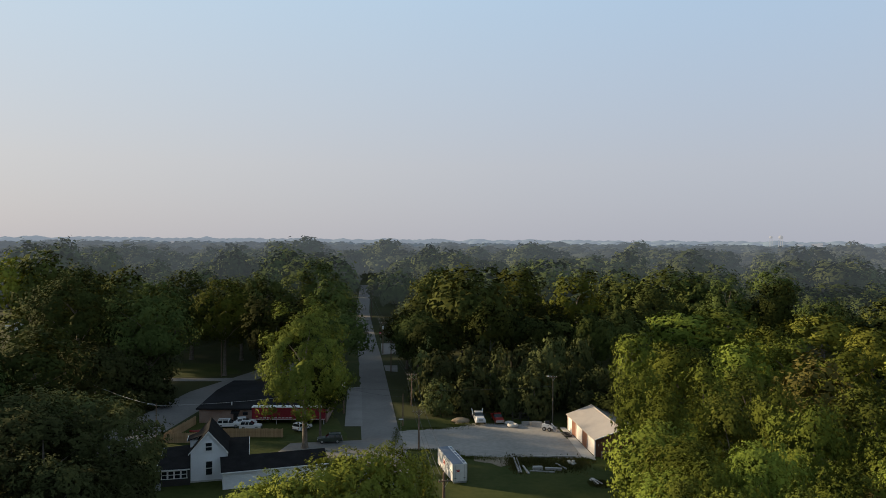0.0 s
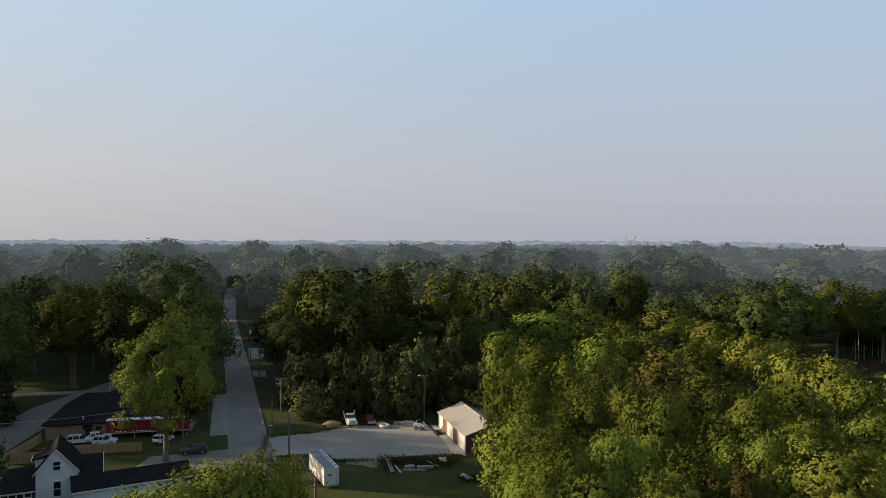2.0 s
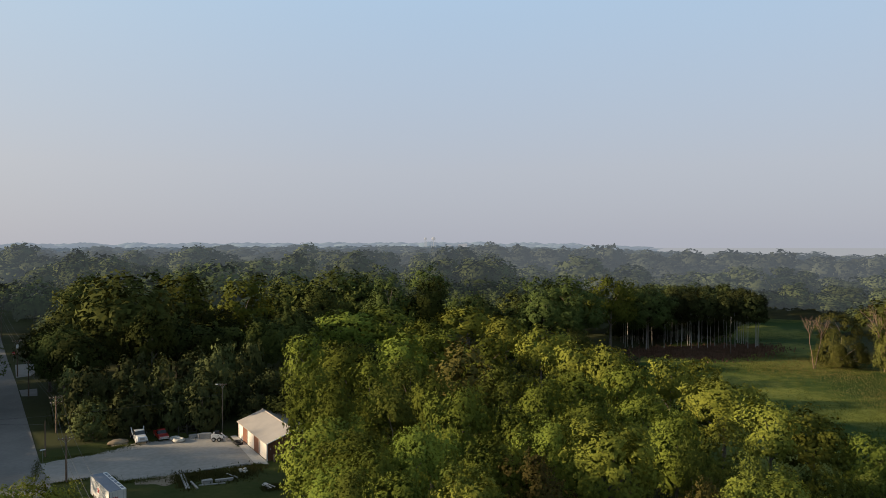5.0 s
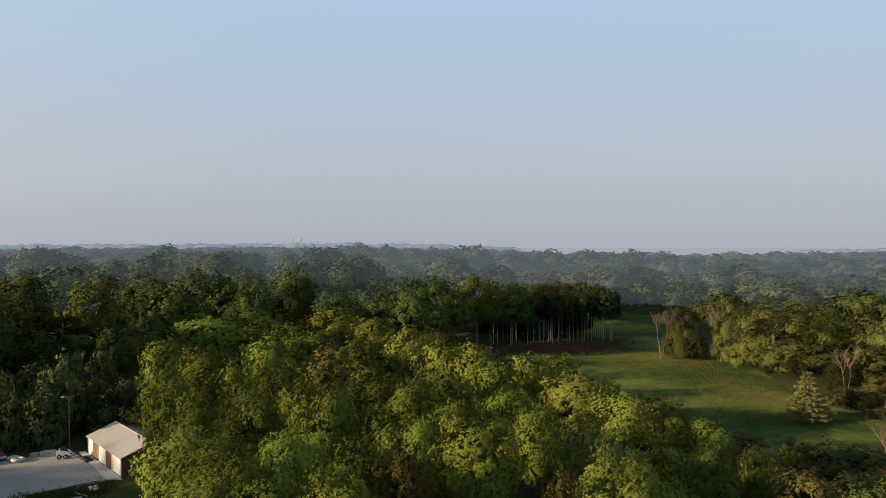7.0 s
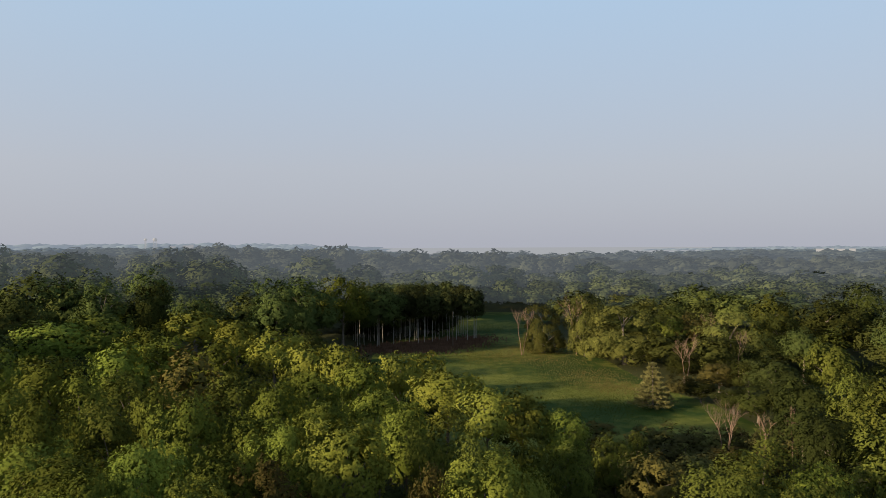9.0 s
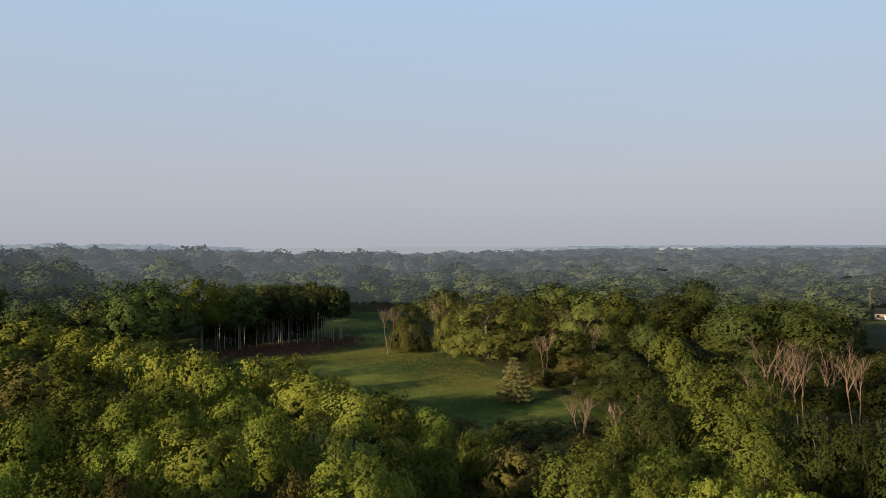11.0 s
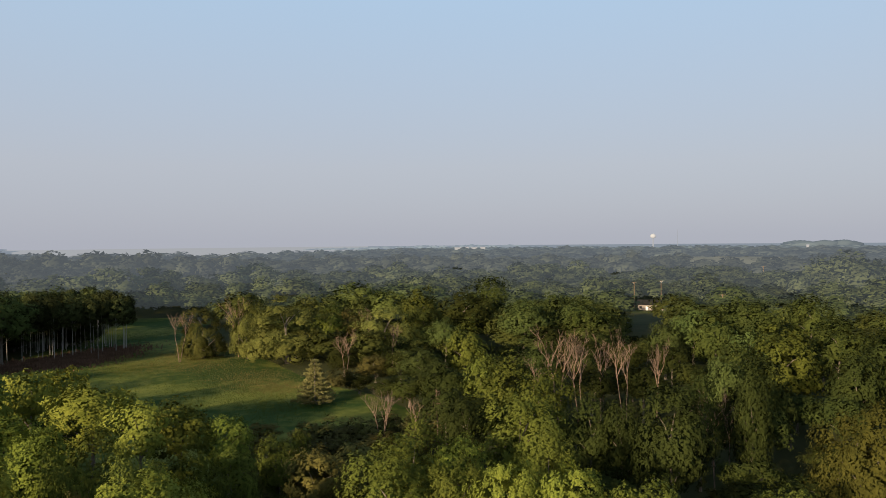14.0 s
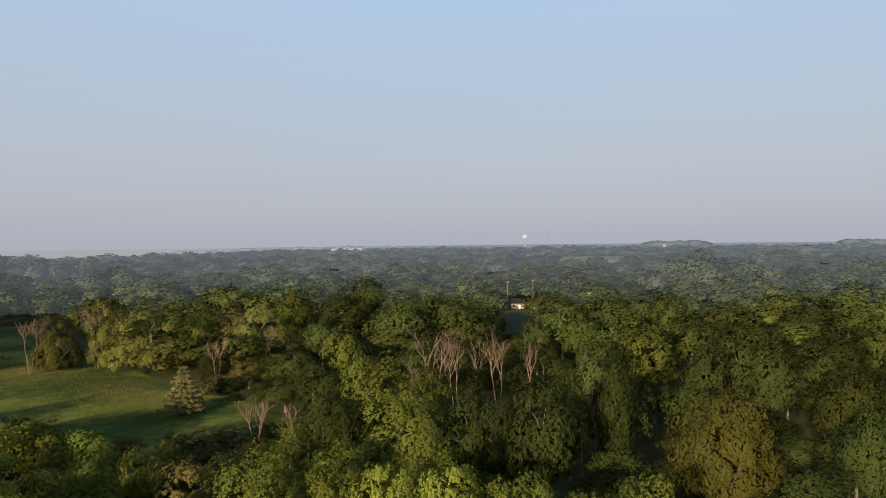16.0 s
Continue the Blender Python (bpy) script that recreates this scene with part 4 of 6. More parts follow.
M_REDMETAL = siding("red_metal", (0.24, 0.018, 0.03), (0.18, 0.012, 0.02), 0.9, 0.5, True)
M_BARNROOF = siding("tan_metal_roof", (0.36, 0.32, 0.285), (0.31, 0.28, 0.25), 0.9, 0.5, True)
M_BARNWALL = siding("brown_metal_wall", (0.20, 0.085, 0.05), (0.15, 0.065, 0.04), 1.6, 0.55, True)
M_DOOR = material("pale_door", (0.72, 0.66, 0.60), 0.55, second=(0.64, 0.58, 0.52), scale=0.8)
M_FENCE = material("fence_wood", (0.30, 0.19, 0.10), 0.85, second=(0.40, 0.27, 0.15), scale=1.5, bump=0.4, vary=0.15)
M_POLE = material("creosoted_pole", (0.13, 0.085, 0.055), 0.9, second=(0.20, 0.14, 0.10), scale=1.2, bump=0.4)
M_GREYWOOD = material("grey_timber", (0.30, 0.28, 0.26), 0.9, second=(0.40, 0.38, 0.35), scale=1.0, bump=0.4)
M_METAL = material("galvanised_steel", (0.45, 0.46, 0.47), 0.45, 0.8, second=(0.38, 0.39, 0.40), scale=1.0)
M_CABLE = material("cable", (0.05, 0.05, 0.05), 0.6)
M_PALECABLE = material("bare_cable", (0.42, 0.42, 0.42), 0.5)
M_RUBBER = material("rubber", (0.02, 0.02, 0.02), 0.85)
M_GLASS = material("dark_glass", (0.015, 0.018, 0.022), 0.06, spec=0.6)
M_LAMPGLASS = material("lamp_glass", (0.75, 0.74, 0.70), 0.15)
M_REDGLASS = material("red_glass", (0.35, 0.01, 0.01), 0.2)
M_TRAILER = material("trailer_white", (0.70, 0.69, 0.67), 0.5, second=(0.60, 0.59, 0.57), scale=0.8)
M_TRAILERROOF = material("trailer_roof", (0.17, 0.20, 0.25), 0.6, 0.1, second=(0.14, 0.165, 0.21), scale=0.6)
M_REDPAINT = material("red_print", (0.42, 0.03, 0.025), 0.5)
M_SIGNRED = material("sign_red", (0.50, 0.02, 0.03), 0.4)


def paint(name, colour):
    m = material(name, colour, 0.3, spec=0.5, second=tuple(c * 0.88 for c in colour), scale=1.0)
    m.node_tree.nodes["Principled BSDF"].inputs["Coat Weight"].default_value = 0.5
    return m


M_CARWHITE, M_CARRED, M_CARGREEN, M_CARBLACK = paint("white_car_paint", (0.72, 0.72, 0.72)), paint("red_car_paint", (0.30, 0.015, 0.012)), paint("dark_green_car_paint", (0.008, 0.025, 0.018)), paint("black_car_paint", (0.012, 0.012, 0.014))


# ---- buildings ----
def wall_boxes(x0, x1, z0, z1, y0, y1, holes, bm):
    """A wall from x0 to x1 with openings (x, x, z, z) cut right through it."""
    xs = sorted({x0, x1, *[h[0] for h in holes], *[h[1] for h in holes]})
    zs = sorted({z0, z1, *[h[2] for h in holes], *[h[3] for h in holes]})
    for xa, xb in zip(xs, xs[1:]):
        for za, zb in zip(zs, zs[1:]):
            if not any(h[0] <= xa and xb <= h[1] and h[2] <= za and zb <= h[3] for h in holes):
                box(xa, xb, y0, y1, za, zb, bm=bm)
    return bm


def window_in(parent, hole, y, trim=0.11):
    """A double-hung window: white frame with a meeting rail, two panes, a sill."""
    x0, x1, z0, z1 = hole
    bm = box(x0 - trim, x1 + trim, y - 0.05, y + 0.04, z1, z1 + trim)
    for a0, a1, b0, b1 in ((x0 - trim, x0, z0, z1), (x1, x1 + trim, z0, z1), (x0, x1, (z0 + z1) / 2 - 0.04, (z0 + z1) / 2 + 0.04)):
        box(a0, a1, y - 0.05, y + 0.04, b0, b1, bm=bm)
    w = part("window", bm, M_TRIM, parent)
    part("sill", box(x0 - trim - 0.05, x1 + trim + 0.05, y - 0.1, y + 0.04, z0 - 0.08, z0), M_TRIM, w)
    part("pane", box(x0, x1, y + 0.05, y + 0.07, z0, (z0 + z1) / 2), M_GLASS, w)
    part("pane", box(x0, x1, y + 0.03, y + 0.045, (z0 + z1) / 2, z1), M_GLASS, w)
    return w


def gable_roof(x0, x1, y0, y1, eave, ridge, thick=0.16, over=0.35):
    """Two slopes with the ridge along y, with overhang."""
    xm = (x0 + x1) / 2
    slope = (ridge - eave) / (xm - x0)
    bm = bmesh.new()
    for sx in (-1, 1):
        xe, ze = xm + sx * (xm - x0 + over), eave - over * slope
        pts = [(xm, y0 - over, ridge), (xe, y0 - over, ze), (xe, y1 + over, ze), (xm, y1 + over, ridge)]
        low = [bm.verts.new(p) for p in pts]
        high = [bm.verts.new((p[0], p[1], p[2] + thick)) for p in pts]
        for i in range(4):
            bm.faces.new((low[i], low[(i + 1) % 4], high[(i + 1) % 4], high[i]))
        bm.faces.new(low)
        bm.faces.new(high)
    bmesh.ops.recalc_face_normals(bm, faces=bm.faces[:])
    return bm


def slab(p00, p10, p11, p01, thick):
    """A sloping roof slab over four corners."""
    bm = bmesh.new()
    low, high = [bm.verts.new(p) for p in (p00, p10, p11, p01)], [bm.verts.new((p[0], p[1], p[2] + thick)) for p in (p00, p10, p11, p01)]
    for i in range(4):
        bm.faces.new((low[i], low[(i + 1) % 4], high[(i + 1) % 4], high[i]))
    bm.faces.new(low[::-1])
    bm.faces.new(high)
    bmesh.ops.recalc_face_normals(bm, faces=bm.faces[:])
    return bm


def gable_end(x0, x1, y0, y1, eave, ridge):
    bm = bmesh.new()
    a_ring = [bm.verts.new((x, y0, z)) for x, z in ((x0, eave), (x1, eave), ((x0 + x1) / 2, ridge))]
    b_ring = [bm.verts.new((x, y1, z)) for x, z in ((x0, eave), (x1, eave), ((x0 + x1) / 2, ridge))]
    for i in range(3):
        bm.faces.new((a_ring[i], a_ring[(i + 1) % 3], b_ring[(i + 1) % 3], b_ring[i]))
    bm.faces.new(a_ring[::-1])
    bm.faces.new(b_ring)
    bmesh.ops.recalc_face_normals(bm, faces=bm.faces[:])
    return bm


def rake(x0, x1, y, eave, ridge, over, w=0.2):
    """White boards along the edges of a gable."""
    xm = (x0 + x1) / 2
    s = (ridge - eave) / (xm - x0)
    bm = bmesh.new()
    for sx in (-1, 1):
        xe, ze = xm + sx * (xm - x0 + over), eave - over * s
        ring = [[bm.verts.new((x, yy, z)) for x, z in ((xe, ze - 0.02), (xm, ridge - 0.02), (xm, ridge + w), (xe, ze + w))] for yy in (y - 0.06, y)]
        for i in range(4):
            bm.faces.new((ring[0][i], ring[0][(i + 1) % 4], ring[1][(i + 1) % 4], ring[1][i]))
        bm.faces.new(ring[0])
        bm.faces.new(ring[1][::-1])
    bmesh.ops.recalc_face_normals(bm, faces=bm.faces[:])
    return bm


def build_house():
    h = thing("house", "white clapboard gabled house with black shingle roofs", "house", -38.8, 109.9, 0, 15)
    front = [(2.25, 3.15, 1.05, 3.15), (2.2, 3.1, 4.75, 6.0)]
    bm = wall_boxes(0, 5.2, 0.25, 4.75, 0, 0.2, [front[0]], bmesh.new())
    box(0, 0.2, 0.2, 8.3, 0.25, 4.75, bm=bm)
    box(5.0, 5.2, 0.2, 8.3, 0.25, 4.75, bm=bm)
    box(0, 5.2, 8.3, 8.5, 0.25, 4.75, bm=bm)
    part("wall", bm, M_WHITE, h)
    part("gable", gable_end(0.0, 5.2, 0, 0.2, 4.752, 7.75), M_WHITE, h)
    part("gable", gable_end(0.0, 5.2, 8.3, 8.5, 4.752, 7.75), M_WHITE, h)
    part("foundation", box(-0.04, 5.24, -0.04, 8.54, 0, 0.25), M_STONE, h, "grey stone foundation")
    part("roof", gable_roof(0, 5.2, 0, 8.5, 4.75, 7.75), M_SHINGLE, h, "black shingle gable roof")
    part("rake_board", rake(0, 5.2, -0.36, 4.75, 7.75, 0.37), M_TRIM, h)
    window_in(h, front[0], -0.02)
    window_in(h, (2.2, 3.1, 4.85, 6.05), -0.1)
    for x in (-0.03, 5.13):
        part("corner_board", box(x, x + 0.1, -0.03, 0.12, 0.25, 4.74), M_TRIM, h)
    part("downpipe", tube([(5.42, -0.25, 4.4), (5.42, -0.2, 2.6), (5.42, -0.2, 0.1)], [0.05, 0.05, 0.05]), M_TRIM, h)
    # shed dormer on one slope
    dorm = part("dormer", box(-0.25, 1.3, 2.2, 4.6, 4.9, 6.0), M_WHITE, h)
    part("dormer_roof", slab((-0.65, 1.9, 5.95), (1.75, 1.9, 6.75), (1.75, 4.9, 6.75), (-0.65, 4.9, 5.95), 0.12), M_SHINGLE, dorm)
    part("fascia", box(-0.72, -0.64, 1.9, 4.9, 5.9, 6.12), M_TRIM, dorm)
    part("pane", box(-0.275, -0.262, 2.7, 4.1, 5.15, 5.7), M_GLASS, dorm)
    # low sun-room at the side
    holes = [(-4.1 + k * 0.95, -4.1 + k * 0.95 + 0.72, 1.2, 2.3) for k in range(4)]
    bm = wall_boxes(-4.4, -0.01, 0.0, 2.6, -1.0, -0.85, holes, bmesh.new())
    box(-4.4, -4.25, -0.85, 6.5, 0, 2.6, bm=bm)
    box(-4.25, -0.01, 6.35, 6.5, 0, 2.6, bm=bm)
    part("sunroom_wall", bm, M_DARKWALL, h, "dark wooden sun-room wall")
    for k in holes:
        window_in(h, k, -1.02, 0.1)
    part("sunroom_roof", slab((-4.9, -1.45, 2.55), (-0.03, -1.45, 2.75), (-0.03, 6.6, 4.0), (-4.5, 6.6, 3.8), 0.14), M_SHINGLE, h, "low black shingle roof")
    part("gutter", box(-4.92, -0.03, -1.58, -1.46, 2.55, 2.68), M_TRIM, h)
    part("verge_board", slab((-4.98, -1.45, 2.52), (-4.9, -1.45, 2.52), (-4.5, 6.6, 3.78), (-4.58, 6.6, 3.78), 0.2), M_TRIM, h)
    # back wing
    part("back_wall", box(5.22, 8.3, 3.0, 9.0, 0, 2.7), M_WHITE, h)
    part("back_roof", slab((5.22, 2.6, 2.75), (8.7, 2.6, 2.75), (8.7, 9.4, 4.0), (5.22, 9.4, 4.0), 0.14), M_SHINGLE, h, "low black shingle roof")
    part("verge_board", slab((8.7, 2.6, 2.72), (8.78, 2.6, 2.72), (8.78, 9.4, 3.98), (8.7, 9.4, 3.98), 0.2), M_TRIM, h)
    ac = thing("air_conditioner", "grey outdoor air-conditioning unit beside the house", "air conditioner", -42.6, 106.6, 0, 15)
    part("case", box(-0.4, 0.4, -0.4, 0.4, 0, 0.85, 0.04), M_METAL, ac)
    part("fan_grille", tube([(0, 0, 0.85), (0, 0, 0.9)], [0.32, 0.3], 16), M_CABLE, ac)


def build_garage():
    g = thing("garage", "long low white garage with a black roof", "garage", -32.9, 106.9, 0, 18.8)
    bm = wall_boxes(0, 15.6, 0, 2.55, 0, 0.18, [], bmesh.new())
    box(0, 0.18, 0.18, 7.0, 0, 2.55, bm=bm)
    box(15.42, 15.6, 0.18, 7.0, 0, 2.55, bm=bm)
    box(0.18, 15.42, 6.82, 7.0, 0, 2.55, bm=bm)
    part("wall", bm, M_WHITE, g)
    part("roof", slab((-0.3, -0.4, 2.56), (15.9, -0.4, 2.56), (15.9, 3.5, 3.85), (-0.3, 3.5, 3.85), 0.14), M_SHINGLE, g, "black shingle roof")
    part("roof", slab((-0.3, 3.5, 3.85), (15.9, 3.5, 3.85), (15.9, 7.4, 2.56), (-0.3, 7.4, 2.56), 0.14), M_SHINGLE, g, "black shingle roof")
    part("gutter", box(-0.3, 15.9, -0.52, -0.41, 2.55, 2.7), M_TRIM, g)
    part("corner_board", box(-0.04, 0.1, -0.04, 0.1, 0, 2.54), M_TRIM, g)
    bm = gable_end(0.0, 7.0, 0, 0.18, 2.552, 3.84)
    bmesh.ops.rotate(bm, verts=bm.verts[:], cent=(0, 0, 0), matrix=Matrix.Rotation(radians(90), 3, "Z"))
    bmesh.ops.translate(bm, verts=bm.verts[:], vec=(0.18, 0, 0))
    part("gable", bm, M_WHITE, g)


def build_shop():
    s = thing("shop", "low brick workshop with black roof and red metal front", "workshop", -49.7, 145.6, 0, 1.5)
    holes = [(6.9, 8.0, 0.05, 2.1), (8.8, 9.9, 1.6, 2.3)]
    bm = wall_boxes(0, 11, 0, 2.9, 0, 0.25, holes, bmesh.new())
    box(0, 0.25, 0.25, 28, 0, 2.9, bm=bm)
    box(0.25, 26, 27.75, 28, 0, 2.9, bm=bm)
    box(25.75, 26, 0.25, 27.75, 0, 2.9, bm=bm)
    part("wall", bm, M_BRICK, s, "weathered pinkish brick wall")
    part("door", box(6.95, 7.95, 0.06, 0.14, 0.05, 2.05), M_DARKWALL, s)
    part("window", box(8.85, 9.85, 0.06, 0.12, 1.65, 2.25), M_GLASS, s)
    part("awning", slab((6.6, -0.9, 2.1), (8.3, -0.9, 2.1), (8.3, 0, 2.55), (6.6, 0, 2.55), 0.08), M_TARROOF, s)
    part("roof", slab((-0.5, -0.5, 2.92), (26.3, -0.5, 2.92), (26.3, 14, 3.6), (-0.5, 14, 3.6), 0.18), M_TARROOF, s, "flat-pitched black tar roof")
    part("roof", slab((-0.5, 14, 3.6), (26.3, 14, 3.6), (26.3, 28.5, 2.92), (-0.5, 28.5, 2.92), 0.18), M_TARROOF, s, "flat-pitched black tar roof")
    part("fascia", box(-0.5, 11.0, -0.6, -0.505, 2.85, 3.12), M_TARROOF, s)
    part("red_front", box(11.0, 25.8, -1.2, 0.25, 0.9, 3.45), M_REDMETAL, s, "dark red metal front")
    part("cap_strip", box(10.95, 25.9, -1.3, 0.3, 3.455, 3.6), M_TRIM, s, "white strip along the top")
    part("base_strip", box(10.98, 25.85, -1.27, -1.21, 1.05, 1.15), M_TRIM, s, "thin white line")
    for k in range(9):
        part("sign_bar", box(12.6 + k * 0.75, 13.1 + k * 0.75, -1.225, -1.205, 1.3, 1.42), M_TRIM, s)
    for k in range(4):
        part("post", box(11.1 + k * 4.8, 11.25 + k * 4.8, -1.15, -1.0, 0, 0.9), M_GREYWOOD, s)
    part("vent_pipe", tube([(6.1, 2.0, 2.9), (6.1, 2.0, 3.9)], [0.1, 0.1]), M_TRIM, s)


def build_barn():
    b = thing("barn", "tan-roofed metal pole barn with brown walls and three pale doors", "barn", 26.9, 124.5, 0, 5.3)
    L, W, eave, ridge = 18.2, 9.8, 3.05, 4.75
    doors = [(0.5, 4.6), (7.9, 11.9), (15.0, 17.7)]
    bm = bmesh.new()
    side = wall_boxes(0, L, 0, eave, -0.2, 0.0, [(d0, d1, 0.0, 2.75) for d0, d1 in doors], bmesh.new())
    bmesh.ops.rotate(side, verts=side.verts[:], cent=(0, 0, 0), matrix=Matrix.Rotation(radians(90), 3, "Z"))
    joined(side, bm)
    box(0.2, W, 0, 0.2, 0, eave, bm=bm)
    box(0.2, W, L - 0.2, L, 0, eave, bm=bm)
    box(W - 0.2, W, 0.2, L - 0.2, 0, eave, bm=bm)
    part("wall", bm, M_BARNWALL, b)
    part("gable", gable_end(0, W, 0, 0.2, eave + 0.002, ridge), M_BARNWALL, b)
    part("gable", gable_end(0, W, L - 0.2, L, eave + 0.002, ridge), M_BARNWALL, b)
    part("roof", gable_roof(0, W, 0, L, eave, ridge, 0.1, 0.25), M_BARNROOF, b, "tan ribbed metal roof")
    part("ridge_cap", tube([(W / 2, -0.25, ridge + 0.1), (W / 2, L + 0.25, ridge + 0.1)], [0.12, 0.12], 6), M_BARNROOF, b)
    part("rake_trim", rake(0, W, -0.26, eave, ridge, 0.26, 0.12), M_TRIM, b)
    for d0, d1 in doors:
        bm = bmesh.new()
        for k in range(4):
            box(0.05, 0.1, d0 + 0.05, d1 - 0.05, k * 0.68 + 0.03, k * 0.68 + 0.69, 0.012, bm=bm)
        d = part("door", bm, M_DOOR, b, "pale sectional door")
        part("door_frame", box(-0.04, 0.02, d0 - 0.12, d0, 0, 2.85), M_TRIM, d)
        part("door_frame", box(-0.04, 0.02, d1, d1 + 0.12, 0, 2.85), M_TRIM, d)
        part("handle", box(0.0, 0.05, (d0 + d1) / 2 - 0.15, (d0 + d1) / 2 + 0.15, 0.85, 0.9), M_METAL, d)
    for x in (-0.06, W - 0.08):
        part("corner_trim", box(x, x + 0.14, -0.05, 0.1, 0, eave - 0.06), M_TRIM, b)
    part("roof_light", box(0.6, 0.65, -0.06, -0.01, 1.9, 2.2), M_LAMPGLASS, b)
    ap = sheet("barn_apron", [(23.9, 143.9), (25.0, 143.9), (26.8, 124.3), (26.7, 122.6), (24.7, 124.0)], M_STONE, 0.06, "pale concrete apron along the barn doors", "apron")
    for k, (x, y, w) in enumerate(((28.3, 123.6, 0.9), (29.4, 123.7, 0.8), (30.4, 123.5, 0.7))):
        t = thing("storage_bin", "dark bin against the barn's gable wall", "bin", x, y, 0, 5, group="bins at the barn")
        part("body", box(-w / 2, w / 2, -0.4, 0.4, 0, 1.1, 0.05), M_RUBBER, t)
        part("lid", box(-w / 2 - 0.03, w / 2 + 0.03, -0.43, 0.43, 1.1, 1.18, 0.03), M_CABLE, t)


build_house()
build_garage()
build_shop()
build_barn()


# ---- vehicles ----
def wheel(parent, x, y, r, w=0.22):
    bm = bmesh.new()
    bmesh.ops.create_cone(bm, cap_ends=True, segments=16, radius1=r, radius2=r, depth=w, matrix=Matrix.Translation((x, y, r)) @ Matrix.Rotation(radians(90), 4, "X"))
    bmesh.ops.bevel(bm, geom=[e for e in bm.edges if len(e.link_faces) == 2 and any(len(f.verts) > 4 for f in e.link_faces)], offset=0.04, segments=1, affect="EDGES")
    wh = part("wheel", bm, M_RUBBER, parent)
    bm = bmesh.new()
    bmesh.ops.create_cone(bm, cap_ends=True, segments=12, radius1=r * 0.6, radius2=r * 0.55, depth=w + 0.02, matrix=Matrix.Translation((x, y, r)) @ Matrix.Rotation(radians(90), 4, "X"))
    part("rim", bm, M_METAL, wh)


def profile_body(points, half, tuck=0.0, bm=None):
    """A body from its side outline (x, z), of that half width; tuck narrows it towards the top."""
    zs = [z for _, z in points]
    z0, z1 = min(zs), max(zs)
    one = bmesh.new()
    rings = []
    for s in (-1, 1):
        rings.append([one.verts.new((x, s * (half - tuck * (z - z0) / (z1 - z0)), z)) for x, z in points])
    k = len(points)
    for i in range(k):
        one.faces.new((rings[0][i], rings[0][(i + 1) % k], rings[1][(i + 1) % k], rings[1][i]))
    one.faces.new(rings[0][::-1])
    one.faces.new(rings[1])
    bmesh.ops.recalc_face_normals(one, faces=one.faces[:])
    bmesh.ops.bevel(one, geom=one.edges[:], offset=0.05, segments=2, affect="EDGES", profile=0.6)
    return joined(one, bm)


def lamps_and_wheels(c, L, half, z, r, x_front, x_back):
    for s in (-1, 1):
        part("headlight", box(L / 2 - 0.07, L / 2 + 0.01, s * (half - 0.2) - 0.14, s * (half - 0.2) + 0.14, z, z + 0.15, 0.02), M_LAMPGLASS, c)
        part("tail_light", box(-L / 2 - 0.01, -L / 2 + 0.06, s * (half - 0.12) - 0.08, s * (half - 0.12) + 0.08, z, z + 0.25, 0.02), M_REDGLASS, c)
        for x in (x_front, x_back):
            wheel(c, x, s * (half - 0.12), r)


def build_suv(label, m, x, y, turn, L=4.6, group="", rack=True, name="car"):
    c = thing(name, label, "car", x, y, 0.06, turn, group=group)
    h = L / 2
    part("body", profile_body([(-h, 0.35), (-h, 1.0), (-h + 0.15, 1.08), (h - 1.35, 1.05), (h - 0.15, 0.92), (h, 0.75), (h, 0.35)], 0.9, 0.06), m, c)
    part("window_band", profile_body([(-h + 0.12, 1.03), (-h + 0.3, 1.56), (h - 2.1, 1.57), (h - 1.4, 1.03)], 0.85, 0.14), M_GLASS, c)
    part("roof_panel", box(-h + 0.3, h - 2.05, -0.7, 0.7, 1.55, 1.66, 0.04), m, c)
    for px in (-h + 0.25, -h + 1.15, h - 2.35):
        for s in (-1, 1):
            part("pillar", tube([(px, s * 0.87, 1.02), (px + 0.08, s * 0.73, 1.6)], [0.06, 0.06], 5), m, c)
    if rack:
        for s in (-1, 1):
            part("roof_rail", box(-h + 0.5, h - 2.3, s * 0.62 - 0.02, s * 0.62 + 0.02, 1.68, 1.74), M_RUBBER, c)
    part("bumper", box(h - 0.06, h + 0.09, -0.84, 0.84, 0.36, 0.6, 0.04), M_CABLE, c)
    part("bumper", box(-h - 0.09, -h + 0.06, -0.84, 0.84, 0.36, 0.6, 0.04), M_CABLE, c)
    lamps_and_wheels(c, L, 0.9, 0.66, 0.36, h - 0.85, -h + 0.85)
    return c


